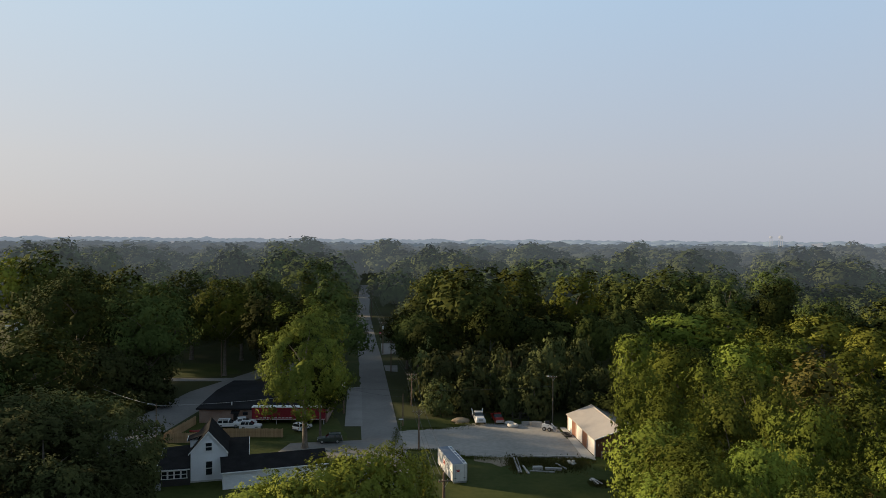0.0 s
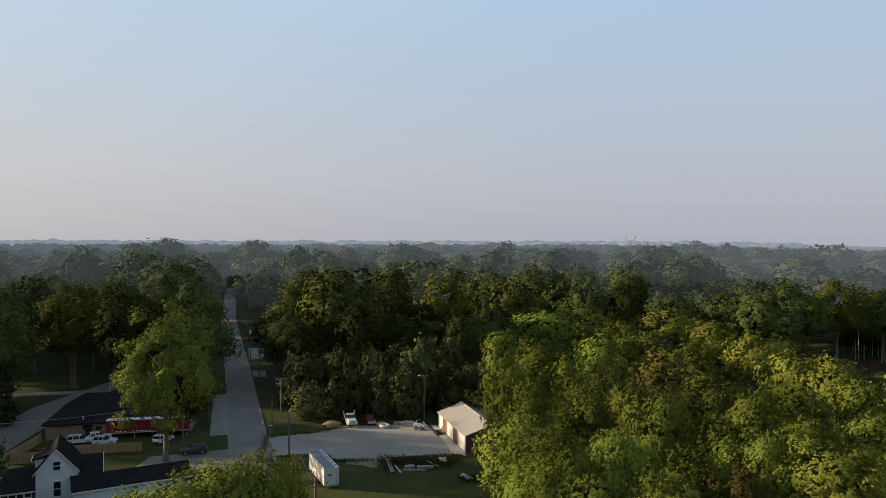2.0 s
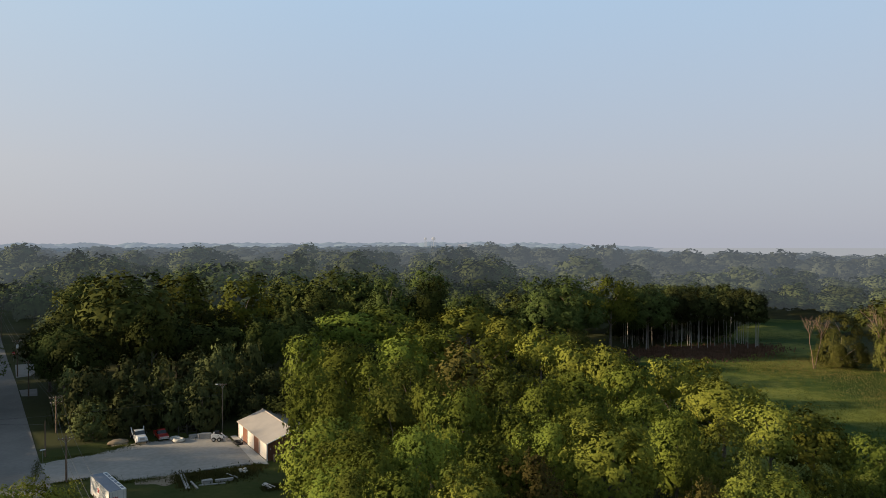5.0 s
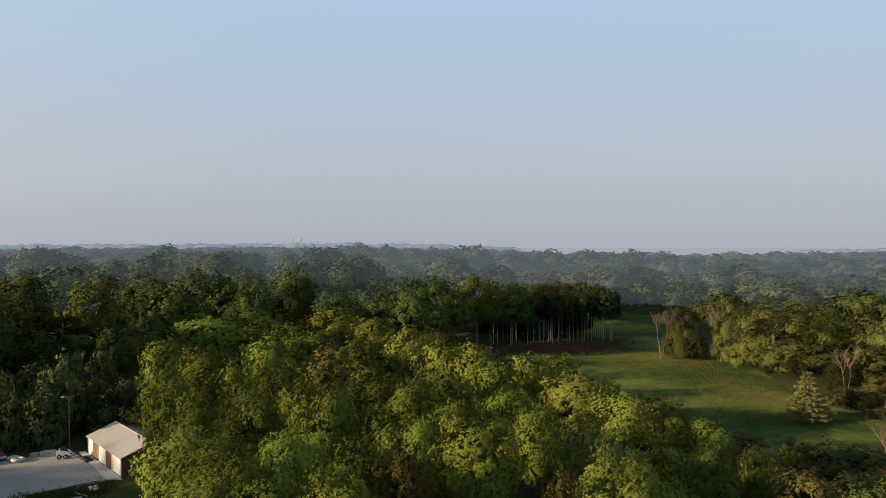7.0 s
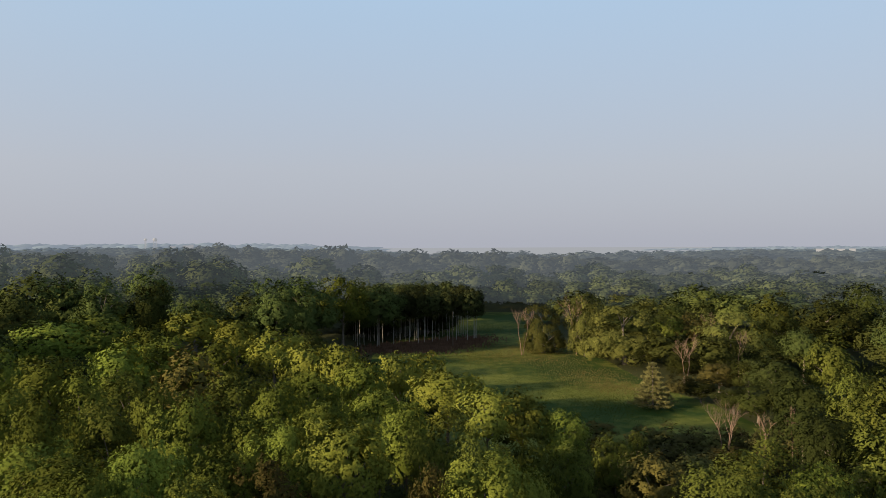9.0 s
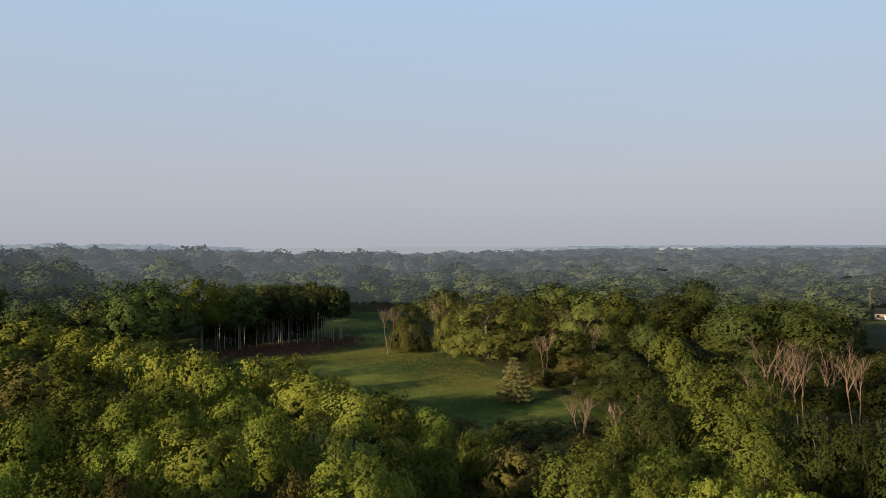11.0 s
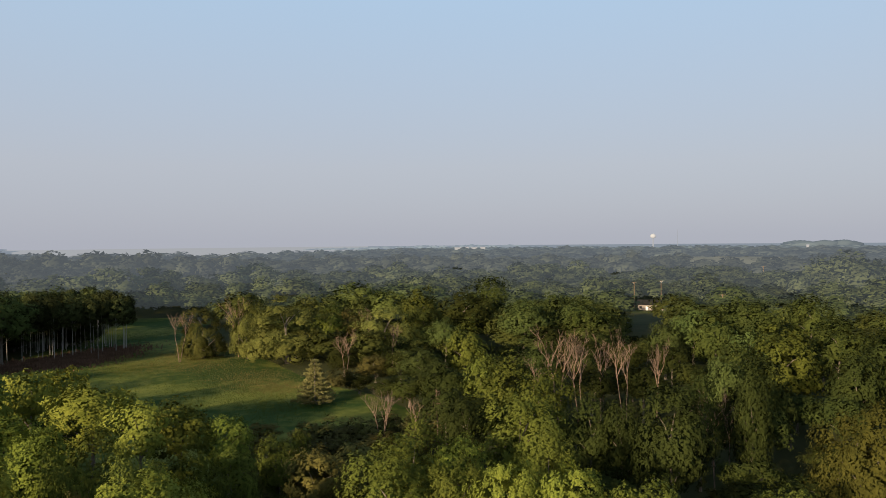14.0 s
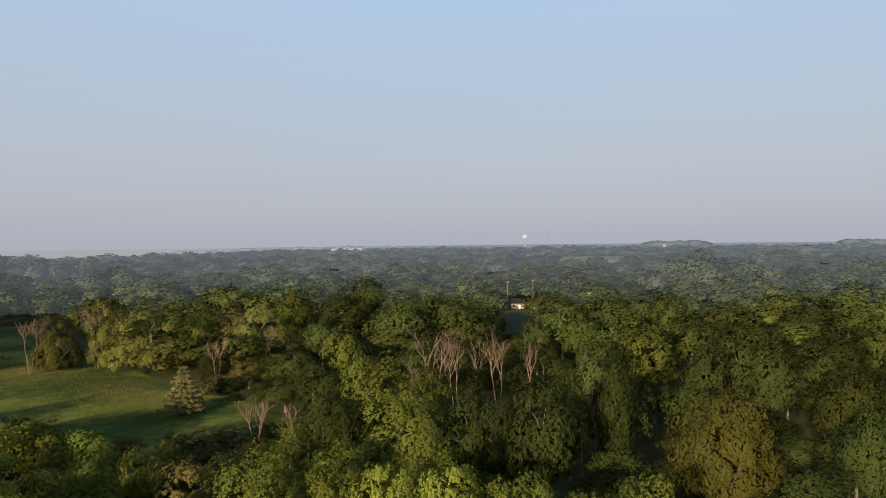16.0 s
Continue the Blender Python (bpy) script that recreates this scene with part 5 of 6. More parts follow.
def build_pickup(label, m, x, y, turn, L=5.2, group=""):
    c = thing("pickup_truck", label, "pickup truck", x, y, 0.06, turn, group=group)
    h = L / 2
    part("body", profile_body([(-h + 2.0, 0.4), (-h + 2.0, 1.1), (h - 1.45, 1.1), (h - 0.12, 1.0), (h, 0.85), (h, 0.4)], 0.93, 0.05), m, c)
    part("cab_glass", profile_body([(-h + 2.05, 1.08), (-h + 2.15, 1.62), (h - 2.2, 1.63), (h - 1.55, 1.08)], 0.86, 0.12), M_GLASS, c)
    part("cab_roof", box(-h + 2.12, h - 2.15, -0.72, 0.72, 1.62, 1.72, 0.04), m, c)
    bm = box(-h, -h + 1.98, -0.92, -0.84, 0.5, 1.05, 0.02)
    box(-h, -h + 1.98, 0.84, 0.92, 0.5, 1.05, 0.02, bm)
    box(-h, -h + 0.08, -0.84, 0.84, 0.5, 1.05, 0.02, bm)
    part("bed", bm, m, c)
    part("bed_floor", box(-h + 0.08, -h + 1.98, -0.84, 0.84, 0.5, 0.6), M_RUBBER, c)
    part("grille", box(h - 0.04, h + 0.03, -0.55, 0.55, 0.55, 0.85, 0.02), M_METAL, c)
    part("bumper", box(h - 0.02, h + 0.14, -0.92, 0.92, 0.38, 0.55, 0.04), M_METAL, c)
    lamps_and_wheels(c, L, 0.92, 0.64, 0.38, h - 0.95, -h + 0.95)
    return c


def build_stake_truck():
    c = thing("flatbed_truck", "old white truck with a dark flat bed and white stakes", "truck", 7.6, 148.2, 0.06, -82)
    part("hood", profile_body([(1.2, 0.6), (1.2, 1.5), (2.9, 1.42), (3.05, 1.2), (3.05, 0.6)], 0.85, 0.05), M_CARWHITE, c)
    part("fender", profile_body([(1.5, 0.5), (1.6, 1.05), (2.6, 1.05), (2.9, 0.6), (2.9, 0.5)], 1.05), M_CARWHITE, c)
    part("cab", profile_body([(-0.3, 0.6), (-0.3, 1.45), (1.25, 1.45), (1.25, 0.6)], 0.98), M_CARWHITE, c)
    part("cab_glass", profile_body([(-0.25, 1.43), (-0.15, 2.1), (0.85, 2.1), (1.15, 1.43)], 0.92, 0.1), M_GLASS, c)
    part("cab_roof", box(-0.22, 0.92, -0.86, 0.86, 2.08, 2.22, 0.06), M_CARWHITE, c)
    part("bed", box(-3.6, -0.45, -1.15, 1.15, 0.95, 1.1, 0.02), M_DARKWALL, c)
    for s in (-1, 1):
        part("stake", tube([(-0.6, s * 0.95, 1.1), (-1.3, s * 1.15, 2.45)], [0.1, 0.1], 6), M_CARWHITE, c)
        part("mirror", box(1.0, 1.1, s * 1.2 - 0.1, s * 1.2 + 0.1, 1.5, 1.85, 0.02), M_CABLE, c)
        part("headlight", box(2.98, 3.08, s * 0.62 - 0.13, s * 0.62 + 0.13, 0.95, 1.18, 0.03), M_LAMPGLASS, c)
        wheel(c, 2.2, s * 0.9, 0.45)
        wheel(c, -2.4, s * 0.9, 0.45, 0.4)
    part("grille", box(3.02, 3.09, -0.42, 0.42, 0.8, 1.25, 0.02), M_METAL, c)
    part("bumper", box(3.05, 3.2, -1.05, 1.05, 0.5, 0.7, 0.03), M_METAL, c)


def build_trailer():
    t = thing("box_trailer", "white box trailer with a blue-grey roof standing on the lawn", "trailer", 1.75, 110.1, 0, 14.5)
    L, W, z0, z1 = 9.6, 2.35, 0.35, 3.05
    part("body", box(0, W, 0, L, z0, z1, 0.04), M_TRAILER, t)
    part("roof", box(0.03, W - 0.62, 0.05, L - 0.05, z1 + 0.004, z1 + 0.06, 0.015), M_TRAILERROOF, t, "blue-grey sheet-metal roof")
    strip_part = part("roof_strip", box(W - 0.6, W - 0.03, 0.05, L - 0.05, z1 + 0.004, z1 + 0.05), M_TRIM, t, "white strip with dark panels")
    for k in range(6):
        part("panel", box(W - 0.5, W - 0.15, 0.5 + k * 1.5, 1.6 + k * 1.5, z1 + 0.052, z1 + 0.075), M_TRAILERROOF, strip_part)
    for x in (0, W - 0.08):
        part("corner_post", box(x - 0.02, x + 0.1, -0.02, 0.1, z0, z1 - 0.02), M_METAL, t)
    part("door_seam", box(W / 2 - 0.02, W / 2 + 0.02, -0.015, 0.01, z0 + 0.1, z1 - 0.1), M_METAL, t)
    for s in (0.45, 1.9):
        part("lock_rod", tube([(s, -0.04, z0 + 0.15), (s, -0.04, z1 - 0.15)], [0.025, 0.025], 6), M_METAL, t)
        part("hinge", box(s - 0.14, s + 0.14, -0.05, 0.0, z0 + 0.5, z0 + 0.58), M_RUBBER, t)
    # a red splash of a sign on the doors and on one side
    def splash(bm, put):
        for ang, ln in ((90, 0.30), (35, 0.42), (145, 0.42), (-20, 0.34), (200, 0.34)):
            d = (math.cos(radians(ang)), math.sin(radians(ang)))
            n = (-d[1] * 0.06, d[0] * 0.06)
            bm.faces.new([bm.verts.new(put(*p)) for p in ((n[0], n[1]), (-n[0], -n[1]), (d[0] * ln - n[0], d[1] * ln - n[1]), (d[0] * ln + n[0], d[1] * ln + n[1]))])
        bm.faces.new([bm.verts.new(put(0.16 * math.cos(k), 0.13 * math.sin(k))) for k in np.linspace(0, math.tau, 10, endpoint=False)])
        return bm
    part("emblem", splash(bmesh.new(), lambda a_, b_: (W / 2 - 0.3 + a_, -0.012, 1.95 + b_)), M_REDPAINT, t, "red splash-shaped emblem")
    part("emblem", splash(bmesh.new(), lambda a_, b_: (-0.012, 5.2 - a_ * 1.6, 1.8 + b_ * 1.6)), M_REDPAINT, t, "red splash-shaped emblem")
    for s in (0.12, W - 0.12):
        wheel_y = L - 2.0
        bm = bmesh.new()
        for yy in (wheel_y, wheel_y - 1.05):
            bmesh.ops.create_cone(bm, cap_ends=True, segments=14, radius1=0.42, radius2=0.42, depth=0.24, matrix=Matrix.Translation((s, yy, 0.42)) @ Matrix.Rotation(radians(90), 4, "Y"))
        part("wheel_pair", bm, M_RUBBER, t)
    part("bumper", box(0.1, W - 0.1, -0.06, 0.02, 0.12, 0.34), M_METAL, t)
    for s in (0.3, W - 0.3):
        part("support_leg", box(s - 0.06, s + 0.06, 0.6, 0.72, 0, z0), M_METAL, t)


build_trailer()
build_stake_truck()
build_pickup("faded red pickup parked at the yard's edge", M_CARRED, 11.6, 148.4, -82)
build_suv("white estate car with roof rails behind the board fence", M_CARWHITE, -42.6, 142.3, 8, group="cars at the workshop")
build_suv("white boxy off-road car behind the board fence", M_CARWHITE, -37.9, 141.0, 3, 4.2, group="cars at the workshop")
build_suv("white van parked behind another car", M_CARWHITE, -39.6, 144.0, 20, 4.0, group="cars at the workshop", rack=False)
build_suv("white car half hidden under the maple", M_CARWHITE, -27.6, 140.6, 60, 4.0, group="cars at the workshop", rack=False)
build_suv("dark green estate car beside the street", M_CARGREEN, -20.8, 132.2, 188, 4.5)
build_pickup("black pickup parked beside the garage", M_CARBLACK, -15.4, 118.5, 35)


def build_skid_steer():
    c = thing("skid_steer", "white skid-steer loader with raised arms", "loader", 21.2, 141.6, 0.05, -25)
    part("body", profile_body([(-1.1, 0.4), (-1.15, 1.2), (-0.5, 1.35), (0.9, 0.8), (0.9, 0.4)], 0.6), M_CARWHITE, c)
    part("cab", profile_body([(-0.5, 1.2), (-0.5, 1.95), (0.35, 1.95), (0.55, 1.0)], 0.48), M_GLASS, c)
    for s in (-1, 1):
        part("arm", tube([(-1.0, s * 0.68, 1.45), (0.5, s * 0.68, 1.25), (1.35, s * 0.68, 0.5)], [0.1, 0.11, 0.09], 6), M_CARWHITE, c)
        for x in (-0.55, 0.5):
            wheel(c, x, s * 0.78, 0.4, 0.26)
    part("bucket", profile_body([(1.3, 0.08), (1.3, 0.6), (1.5, 0.5), (1.95, 0.05)], 0.85), M_METAL, c)


build_skid_steer()


# ---- yard clutter ----
def ring_mesh(r, tube_r, n=18, k=8):
    bm = bmesh.new()
    rows = [[bm.verts.new(((r + tube_r * math.cos(b * math.tau / k)) * math.cos(a_ * math.tau / n), (r + tube_r * math.cos(b * math.tau / k)) * math.sin(a_ * math.tau / n), tube_r + tube_r * math.sin(b * math.tau / k)))
             for b in range(k)] for a_ in range(n)]
    for a_ in range(n):
        for b in range(k):
            bm.faces.new((rows[a_][b], rows[(a_ + 1) % n][b], rows[(a_ + 1) % n][(b + 1) % k], rows[a_][(b + 1) % k]))
    return bm


for x, y, r, tr, lab in ((13.9, 146.0, 0.75, 0.28, "large pale tyre"), (14.4, 144.2, 0.8, 0.32, "large pale tyre"), (24.2, 138.4, 0.62, 0.2, "old black tyre"), (24.4, 137.2, 0.6, 0.2, "old black tyre")):
    t = thing("tyre", lab + " lying flat in the yard", "tyre", x, y, 0.05, group="tyres in the yard")
    part("tread", ring_mesh(r, tr), M_STONE if "pale" in lab else M_RUBBER, t, smooth=True)
for x, y, turn in ((15.6, 148.6, 10), (17.3, 148.4, -5)):
    t = thing("steel_rack", "dark leaning steel rack in the yard", "rack", x, y, 0.05, turn, group="racks in the yard")
    for s in (-0.8, 0.8):
        part("upright", tube([(s, 0, 0), (s + 0.1, 0.5, 1.9)], [0.07, 0.07], 6), M_DARKWALL, t)
    for z in (0.5, 1.05, 1.6):
        part("rail", tube([(-0.8 + z * 0.04, z * 0.22, z), (0.8 + z * 0.04, z * 0.22, z)], [0.05, 0.05], 6), M_DARKWALL, t)
for x, y, w, d, hgt, turn, lab in ((17.2, 146.0, 1.5, 0.7, 0.6, 5, "grey crate at the yard's edge"), (19.4, 144.4, 1.9, 1.0, 1.0, -20, "pile of pale scrap boxes"), (18.6, 145.2, 1.2, 0.9, 0.8, 15, "grey crate at the yard's edge"), (15.9, 117.4, 1.6, 0.9, 0.5, 6, "pale wooden crate in the weeds")):
    t = thing("crate", lab, "crate", x, y, 0.04, turn, group="crates in the yard")
    for k in range(4):
        part("slat", box(-w / 2, w / 2, -d / 2, -d / 2 + 0.04, k * hgt / 4 + 0.02, (k + 1) * hgt / 4 - 0.01), M_GREYWOOD, t)
    part("body", box(-w / 2 + 0.02, w / 2 - 0.02, -d / 2 + 0.05, d / 2, 0, hgt, 0.02), M_GREYWOOD, t)
rng_y = random.Random(3)


def timber(x, y, length, turn, mat, lab, w=0.25, z=0.04, tilt=0, group="timbers in the yard"):
    t = thing("timber", lab, "timber", x, y, z, turn, group=group)
    part("beam", box(-w / 2, w / 2, -length / 2, length / 2, 0, w * 0.8, 0.02), mat, t)


for x, y, ln, turn, w in ((12.6, 119.5, 7.5, 1, 0.3), (13.0, 119.3, 7.5, 0, 0.25), (13.9, 116.9, 3.8, 8, 0.3), (20.2, 124.1, 6.5, 90, 0.35), (17.6, 123.9, 3.0, 84, 0.3), (18.5, 117.1, 2.8, 84, 0.5), (20.0, 118.9, 3.2, 24, 0.25), (16.5, 116.2, 4.0, 80, 0.2)):
    timber(x, y, ln, turn, M_GREYWOOD, "weathered grey timber lying in weeds", w)
for k in range(6):
    timber(24.1 + k * 0.14 - 0.3, 111.4 + rng_y.uniform(-0.3, 0.3), 2.6 + rng_y.uniform(-0.4, 0.4), 14 + rng_y.uniform(-8, 8), M_DOOR, "pale sawn timber on the lawn", 0.13, 0.04 + (k % 3) * 0.11, group="sawn timbers")
rng_s = np.random.default_rng(8)
for k in range(9):
    x, y, r = 22.2 + rng_s.uniform(-0.8, 0.8), 120.6 + rng_s.uniform(-1.0, 1.0), rng_s.uniform(0.25, 0.5)
    t = thing("boulder", "pale rounded stone in the weeds", "stone", x, y, 0.02, rng_s.uniform(0, 360), group="stones in the yard")
    v = ICO_V * (1 + rng_s.uniform(-0.2, 0.2, (len(ICO_V), 1))) * r * np.array([1, 0.8, 0.6]) + np.array([0, 0, r * 0.5])
    part("rock", big_mesh("rock", v, ICO_F, M_STONE), None, t)


def weeds(name, seed, spots, count, blade, mat, label, ground_z=0.03):
    """Tufts of grass and weeds as one mesh of blades."""
    rng = np.random.default_rng(seed)
    which = rng.integers(0, len(spots), count)
    s = np.array(spots)[which]
    p = np.stack([s[:, 0] + rng.normal(0, 1, count) * s[:, 2], s[:, 1] + rng.normal(0, 1, count) * s[:, 3], np.full(count, ground_z)], axis=1)
    n = len(p)
    ang = rng.uniform(0, math.tau, n)
    w, h = blade * rng.uniform(0.25, 0.5, n), blade * rng.uniform(0.6, 1.6, n)
    side = np.stack([np.cos(ang), np.sin(ang), np.zeros(n)], axis=1) * w[:, None]
    tip = p + np.stack([rng.uniform(-0.4, 0.4, n) * h, rng.uniform(-0.4, 0.4, n) * h, h], axis=1)
    v = np.stack([p - side, p + side, tip], axis=1).reshape(-1, 3)
    return tagged(new(name, big_mesh(name, v, np.arange(n * 3).reshape(-1, 3), mat)), label, "weeds", kind="stuff")


weeds("weeds", 4, [(12.5, 120, 0.7, 2.0), (17, 121, 2.5, 1.6), (20, 119, 2, 1.6), (24.8, 110.6, 0.8, 0.7), (22.5, 121, 1.2, 1.2), (14, 121.5, 1.5, 1.2)], 6500, 0.26, M_LEAF["shrub"], "weeds and tall grass round the timbers")
M_TURF = foliage("rough_turf", (0.045, 0.06, 0.014), (0.085, 0.095, 0.024), thin=0.15)
weeds("weeds", 8, [(4.5, 123.6, 1.6, 0.5), (8, 123.2, 1.8, 0.7), (2.2, 125.8, 0.6, 1.0), (-3, 127.8, 2.2, 0.4), (24.6, 122.8, 0.7, 0.6), (18, 123.4, 3.0, 0.35), (-2, 142.6, 3.2, 0.5), (4.2, 145.2, 1.5, 0.6), (-8.8, 136, 0.4, 3.5), (10, 147, 3.5, 0.5), (20, 146.2, 3, 0.5)], 7000, 0.16, M_TURF, "low tufts of grass along the gravel's edge")
heap = thing("dirt_heap", "low heap of tan earth beside the parked truck", "heap", 4.0, 148.6, 0.04, 0)
rng_h = np.random.default_rng(9)
hv, hf = ICO[3]
hv = hv[:, :] * (1 + rng_h.uniform(-0.07, 0.07, (len(hv), 1))) * np.array([1.9, 1.4, 0.7])
hv[:, 2] = np.maximum(hv[:, 2], -0.05)
part("mound", big_mesh("mound", hv, hf, M_DIRT), None, heap)
sheet("dirt_patch", [(2.6, 146.6), (5.4, 146.8), (6.0, 149.5), (4.4, 151.5), (2.2, 149.6)], M_DIRT, 0.05, "bare tan earth beside the parked truck", "bare earth")
sheet("dirt_patch", [(6, 123.8), (12, 123.9), (12.2, 121), (10.5, 118.6), (8, 120.5), (5.5, 122.0)], M_DIRT, 0.048, "worn earth at the gravel's edge", "bare earth")
sheet("concrete_drive", [(-19.6, 143.6), (-16.0, 143.7), (-20.6, 182), (-24.0, 181.2)], M_CONCRETE, 0.075, "pale concrete strip beside the street", "drive")
sheet("concrete_drive", [(-22.2, 258), (-17.2, 258.2), (-15.2, 235), (-19.8, 233.0)], M_CONCRETE, 0.075, "pale concrete drive beside the street", "drive")
sheet("concrete_drive", [(-17.4, 213.1), (-13.4, 213.3), (-12.7, 203), (-16.2, 204.2)], M_CONCRETE, 0.075, "pale concrete drive beside the street", "drive")
sheet("verge", [(-34, 251), (-30.2, 254.4), (-25.8, 219.6), (-21.2, 184), (-24.2, 183), (-29, 219.5)], M_LAWN, 0.07, "green grass verge beside the street", "verge")
sheet("lawn", [(-110, 194), (-110, 216), (-66, 214), (-56, 200), (-64, 193.5)], M_LAWN, 0.03, "shaded lawn under the trees", "lawn")


# ---- fence of boards ----
def board_fence(x0, y0, x1, y1, hgt, seed):
    f = thing("board_fence", "brown wooden board fence", "fence", x0, y0, 0, math.degrees(math.atan2(y1 - y0, x1 - x0)))
    length, rng = math.hypot(x1 - x0, y1 - y0), random.Random(seed)
    shapes = [mesh_of("board", *box_data(0, 0.19, -0.015, 0.015, 0.03, hgt * s), M_FENCE) for s in (0.97, 1.0, 1.03)]
    n = int(length / 0.2)
    for k in range(n):
        b = part("board", rng.choice(shapes), None, f)
        b.location = (k * 0.2, rng.uniform(-0.012, 0.012), 0)
    for z in (0.4, hgt - 0.35):
        part("rail", box(0, length, 0.02, 0.08, z, z + 0.09), M_FENCE, f)
    for k in range(int(length / 2.4) + 1):
        part("post", box(k * 2.4 - 0.05, k * 2.4 + 0.05, 0.085, 0.18, 0, hgt * 0.95), M_FENCE, f)


def box_data(x0, x1, y0, y1, z0, z1):
    v = [(x, y, z) for x in (x0, x1) for y in (y0, y1) for z in (z0, z1)]
    return v, [(0, 1, 3, 2), (4, 6, 7, 5), (0, 4, 5, 1), (2, 3, 7, 6), (0, 2, 6, 4), (1, 5, 7, 3)]


board_fence(-50.8, 131.0, -43.6, 131.4, 1.9, 1)
board_fence(-41.8, 135.2, -30.2, 135.4, 1.7, 2)
board_fence(-51.2, 131.3, -49.9, 144.6, 1.8, 3)
canoe = thing("canoe", "red canoe lying upside down behind the fence", "canoe", -46.5, 137.5, 0.35, 25)
bm = bmesh.new()
rings = []
for k in range(9):
    f = k / 8 * 2 - 1
    w = 0.42 * (1 - f * f) ** 0.7 + 0.02
    rings.append([bm.verts.new((f * 2.2, w * math.cos(a_), 0.12 + 0.38 * math.sin(a_) + 0.12 * f * f)) for a_ in np.linspace(0, math.pi, 7)])
for r0, r1 in zip(rings, rings[1:]):
    for k in range(6):
        bm.faces.new((r0[k], r0[k + 1], r1[k + 1], r1[k]))
bmesh.ops.solidify(bm, geom=bm.faces[:], thickness=0.02)
part("hull", bm, M_CARRED, canoe)
part("trestle", box(-1.0, -0.9, -0.4, 0.4, -0.33, 0.1), M_GREYWOOD, canoe)
part("trestle", box(0.9, 1.0, -0.4, 0.4, -0.33, 0.1), M_GREYWOOD, canoe)


# ---- poles and lines ----
def utility_pole(x, y, h, turn, arms=((0.5, 2.4),), label="brown wooden utility pole with a crossarm", transformer=False, lamp=None, girth=0.15, mat=None):
    z = land(x, y)
    p = thing("utility_pole", label, "utility pole", x, y, z, turn, group="utility poles")
    part("shaft", tube([(0, 0, 0), (0, 0, h * 0.5), (0, 0, h)], [girth * 1.15, girth, girth * 0.75], 10), mat or M_POLE, p)
    for down, width in arms:
        arm = part("crossarm", box(-width / 2, width / 2, -girth - 0.12, -girth, h - down - 0.06, h - down + 0.07, 0.01), M_POLE, p)
        for s in (-0.45, -0.2, 0.2, 0.45):
            part("insulator", tube([(s * width, -girth - 0.06, h - down + 0.07), (s * width, -girth - 0.06, h - down + 0.16), (s * width, -girth - 0.06, h - down + 0.22)], [0.03, 0.06, 0.03], 6), M_STONE, arm)
        for s in (-1, 1):
            part("brace", tube([(0, -girth - 0.03, h - down - 0.7), (s * width * 0.3, -girth - 0.05, h - down)], [0.025, 0.025], 4), M_METAL, p)
    if transformer:
        tr = part("transformer", tube([(0, -0.45, h - 2.3), (0, -0.45, h - 1.35), (0, -0.45, h - 1.25)], [0.3, 0.3, 0.2], 14), M_TRIM, p, "pale grey transformer drum")
        part("bushing", tube([(0, -0.45, h - 1.25), (0, -0.45, h - 1.0)], [0.05, 0.03], 6), M_STONE, tr)
    if lamp:
        part("lamp_arm", tube([(0, 0, h - 0.35), (lamp * 0.6, 0, h - 0.05), (lamp, 0, h - 0.05)], [0.04, 0.035, 0.03], 6), M_METAL, p)
        part("lamp_head", box(min(lamp, lamp * 1.45), max(lamp, lamp * 1.45), -0.14, 0.14, h - 0.16, h, 0.04), M_LAMPGLASS, p, "pale street-lamp head")
    return p


POLES = {"T": (-4.1, 128.0, 7.4), "P3": (-6.9, 162.0, 7.4), "P4": (-7.9, 144.5, 6.5), "P5": (-14.6, 203, 9.0), "P6": (-19.6, 235, 10.5), "P7": (-33.0, 330, 10.5), "P8": (-43.5, 440, 12), "N": (0.3, 78, 12.4),
         "L": (-21.3, 154.4, 8.2), "LOT": (22.9, 146.8, 10.0), "LAMP": (-52.6, 130.9, 7.4), "B1": (-60.2, 194, 10), "B2": (-49.5, 105.0, 8.5), "F": (-82, 155, 10)}
utility_pole(*POLES["T"], 4)
utility_pole(*POLES["P3"], 6, ((0.3, 2.4), (1.3, 2.2)))
utility_pole(*POLES["P4"], 6, (), "slim dark wooden pole", girth=0.11)
utility_pole(*POLES["P5"], 8, ((0.4, 2.2),))
utility_pole(*POLES["P6"], 8, ((0.3, 2.4),), "wooden utility pole with a transformer drum", True)
utility_pole(*POLES["P7"], 8, ((0.3, 2.4),))
utility_pole(*POLES["P8"], 8, ((0.3, 2.4), (1.4, 2.4)))
utility_pole(*POLES["N"], 20, ((0.9, 1.5),), "sunlit brown wooden utility pole among leaves", girth=0.19)
utility_pole(*POLES["L"], 5, (), "wooden pole with a pale transformer drum", True)
utility_pole(*POLES["LOT"], 10, ((0.3, 1.6),), "tall wooden pole with a yard lamp", lamp=-0.9, girth=0.1, mat=M_BARK)
utility_pole(*POLES["LAMP"], 0, (), "thin street-lamp pole with a pale lamp head", lamp=-1.3, girth=0.1)
utility_pole(*POLES["B1"], 0, (), "wooden pole on the far lawn")
utility_pole(*POLES["F"], 0, ((0.4, 1.8),), "wooden pole among dark trees")


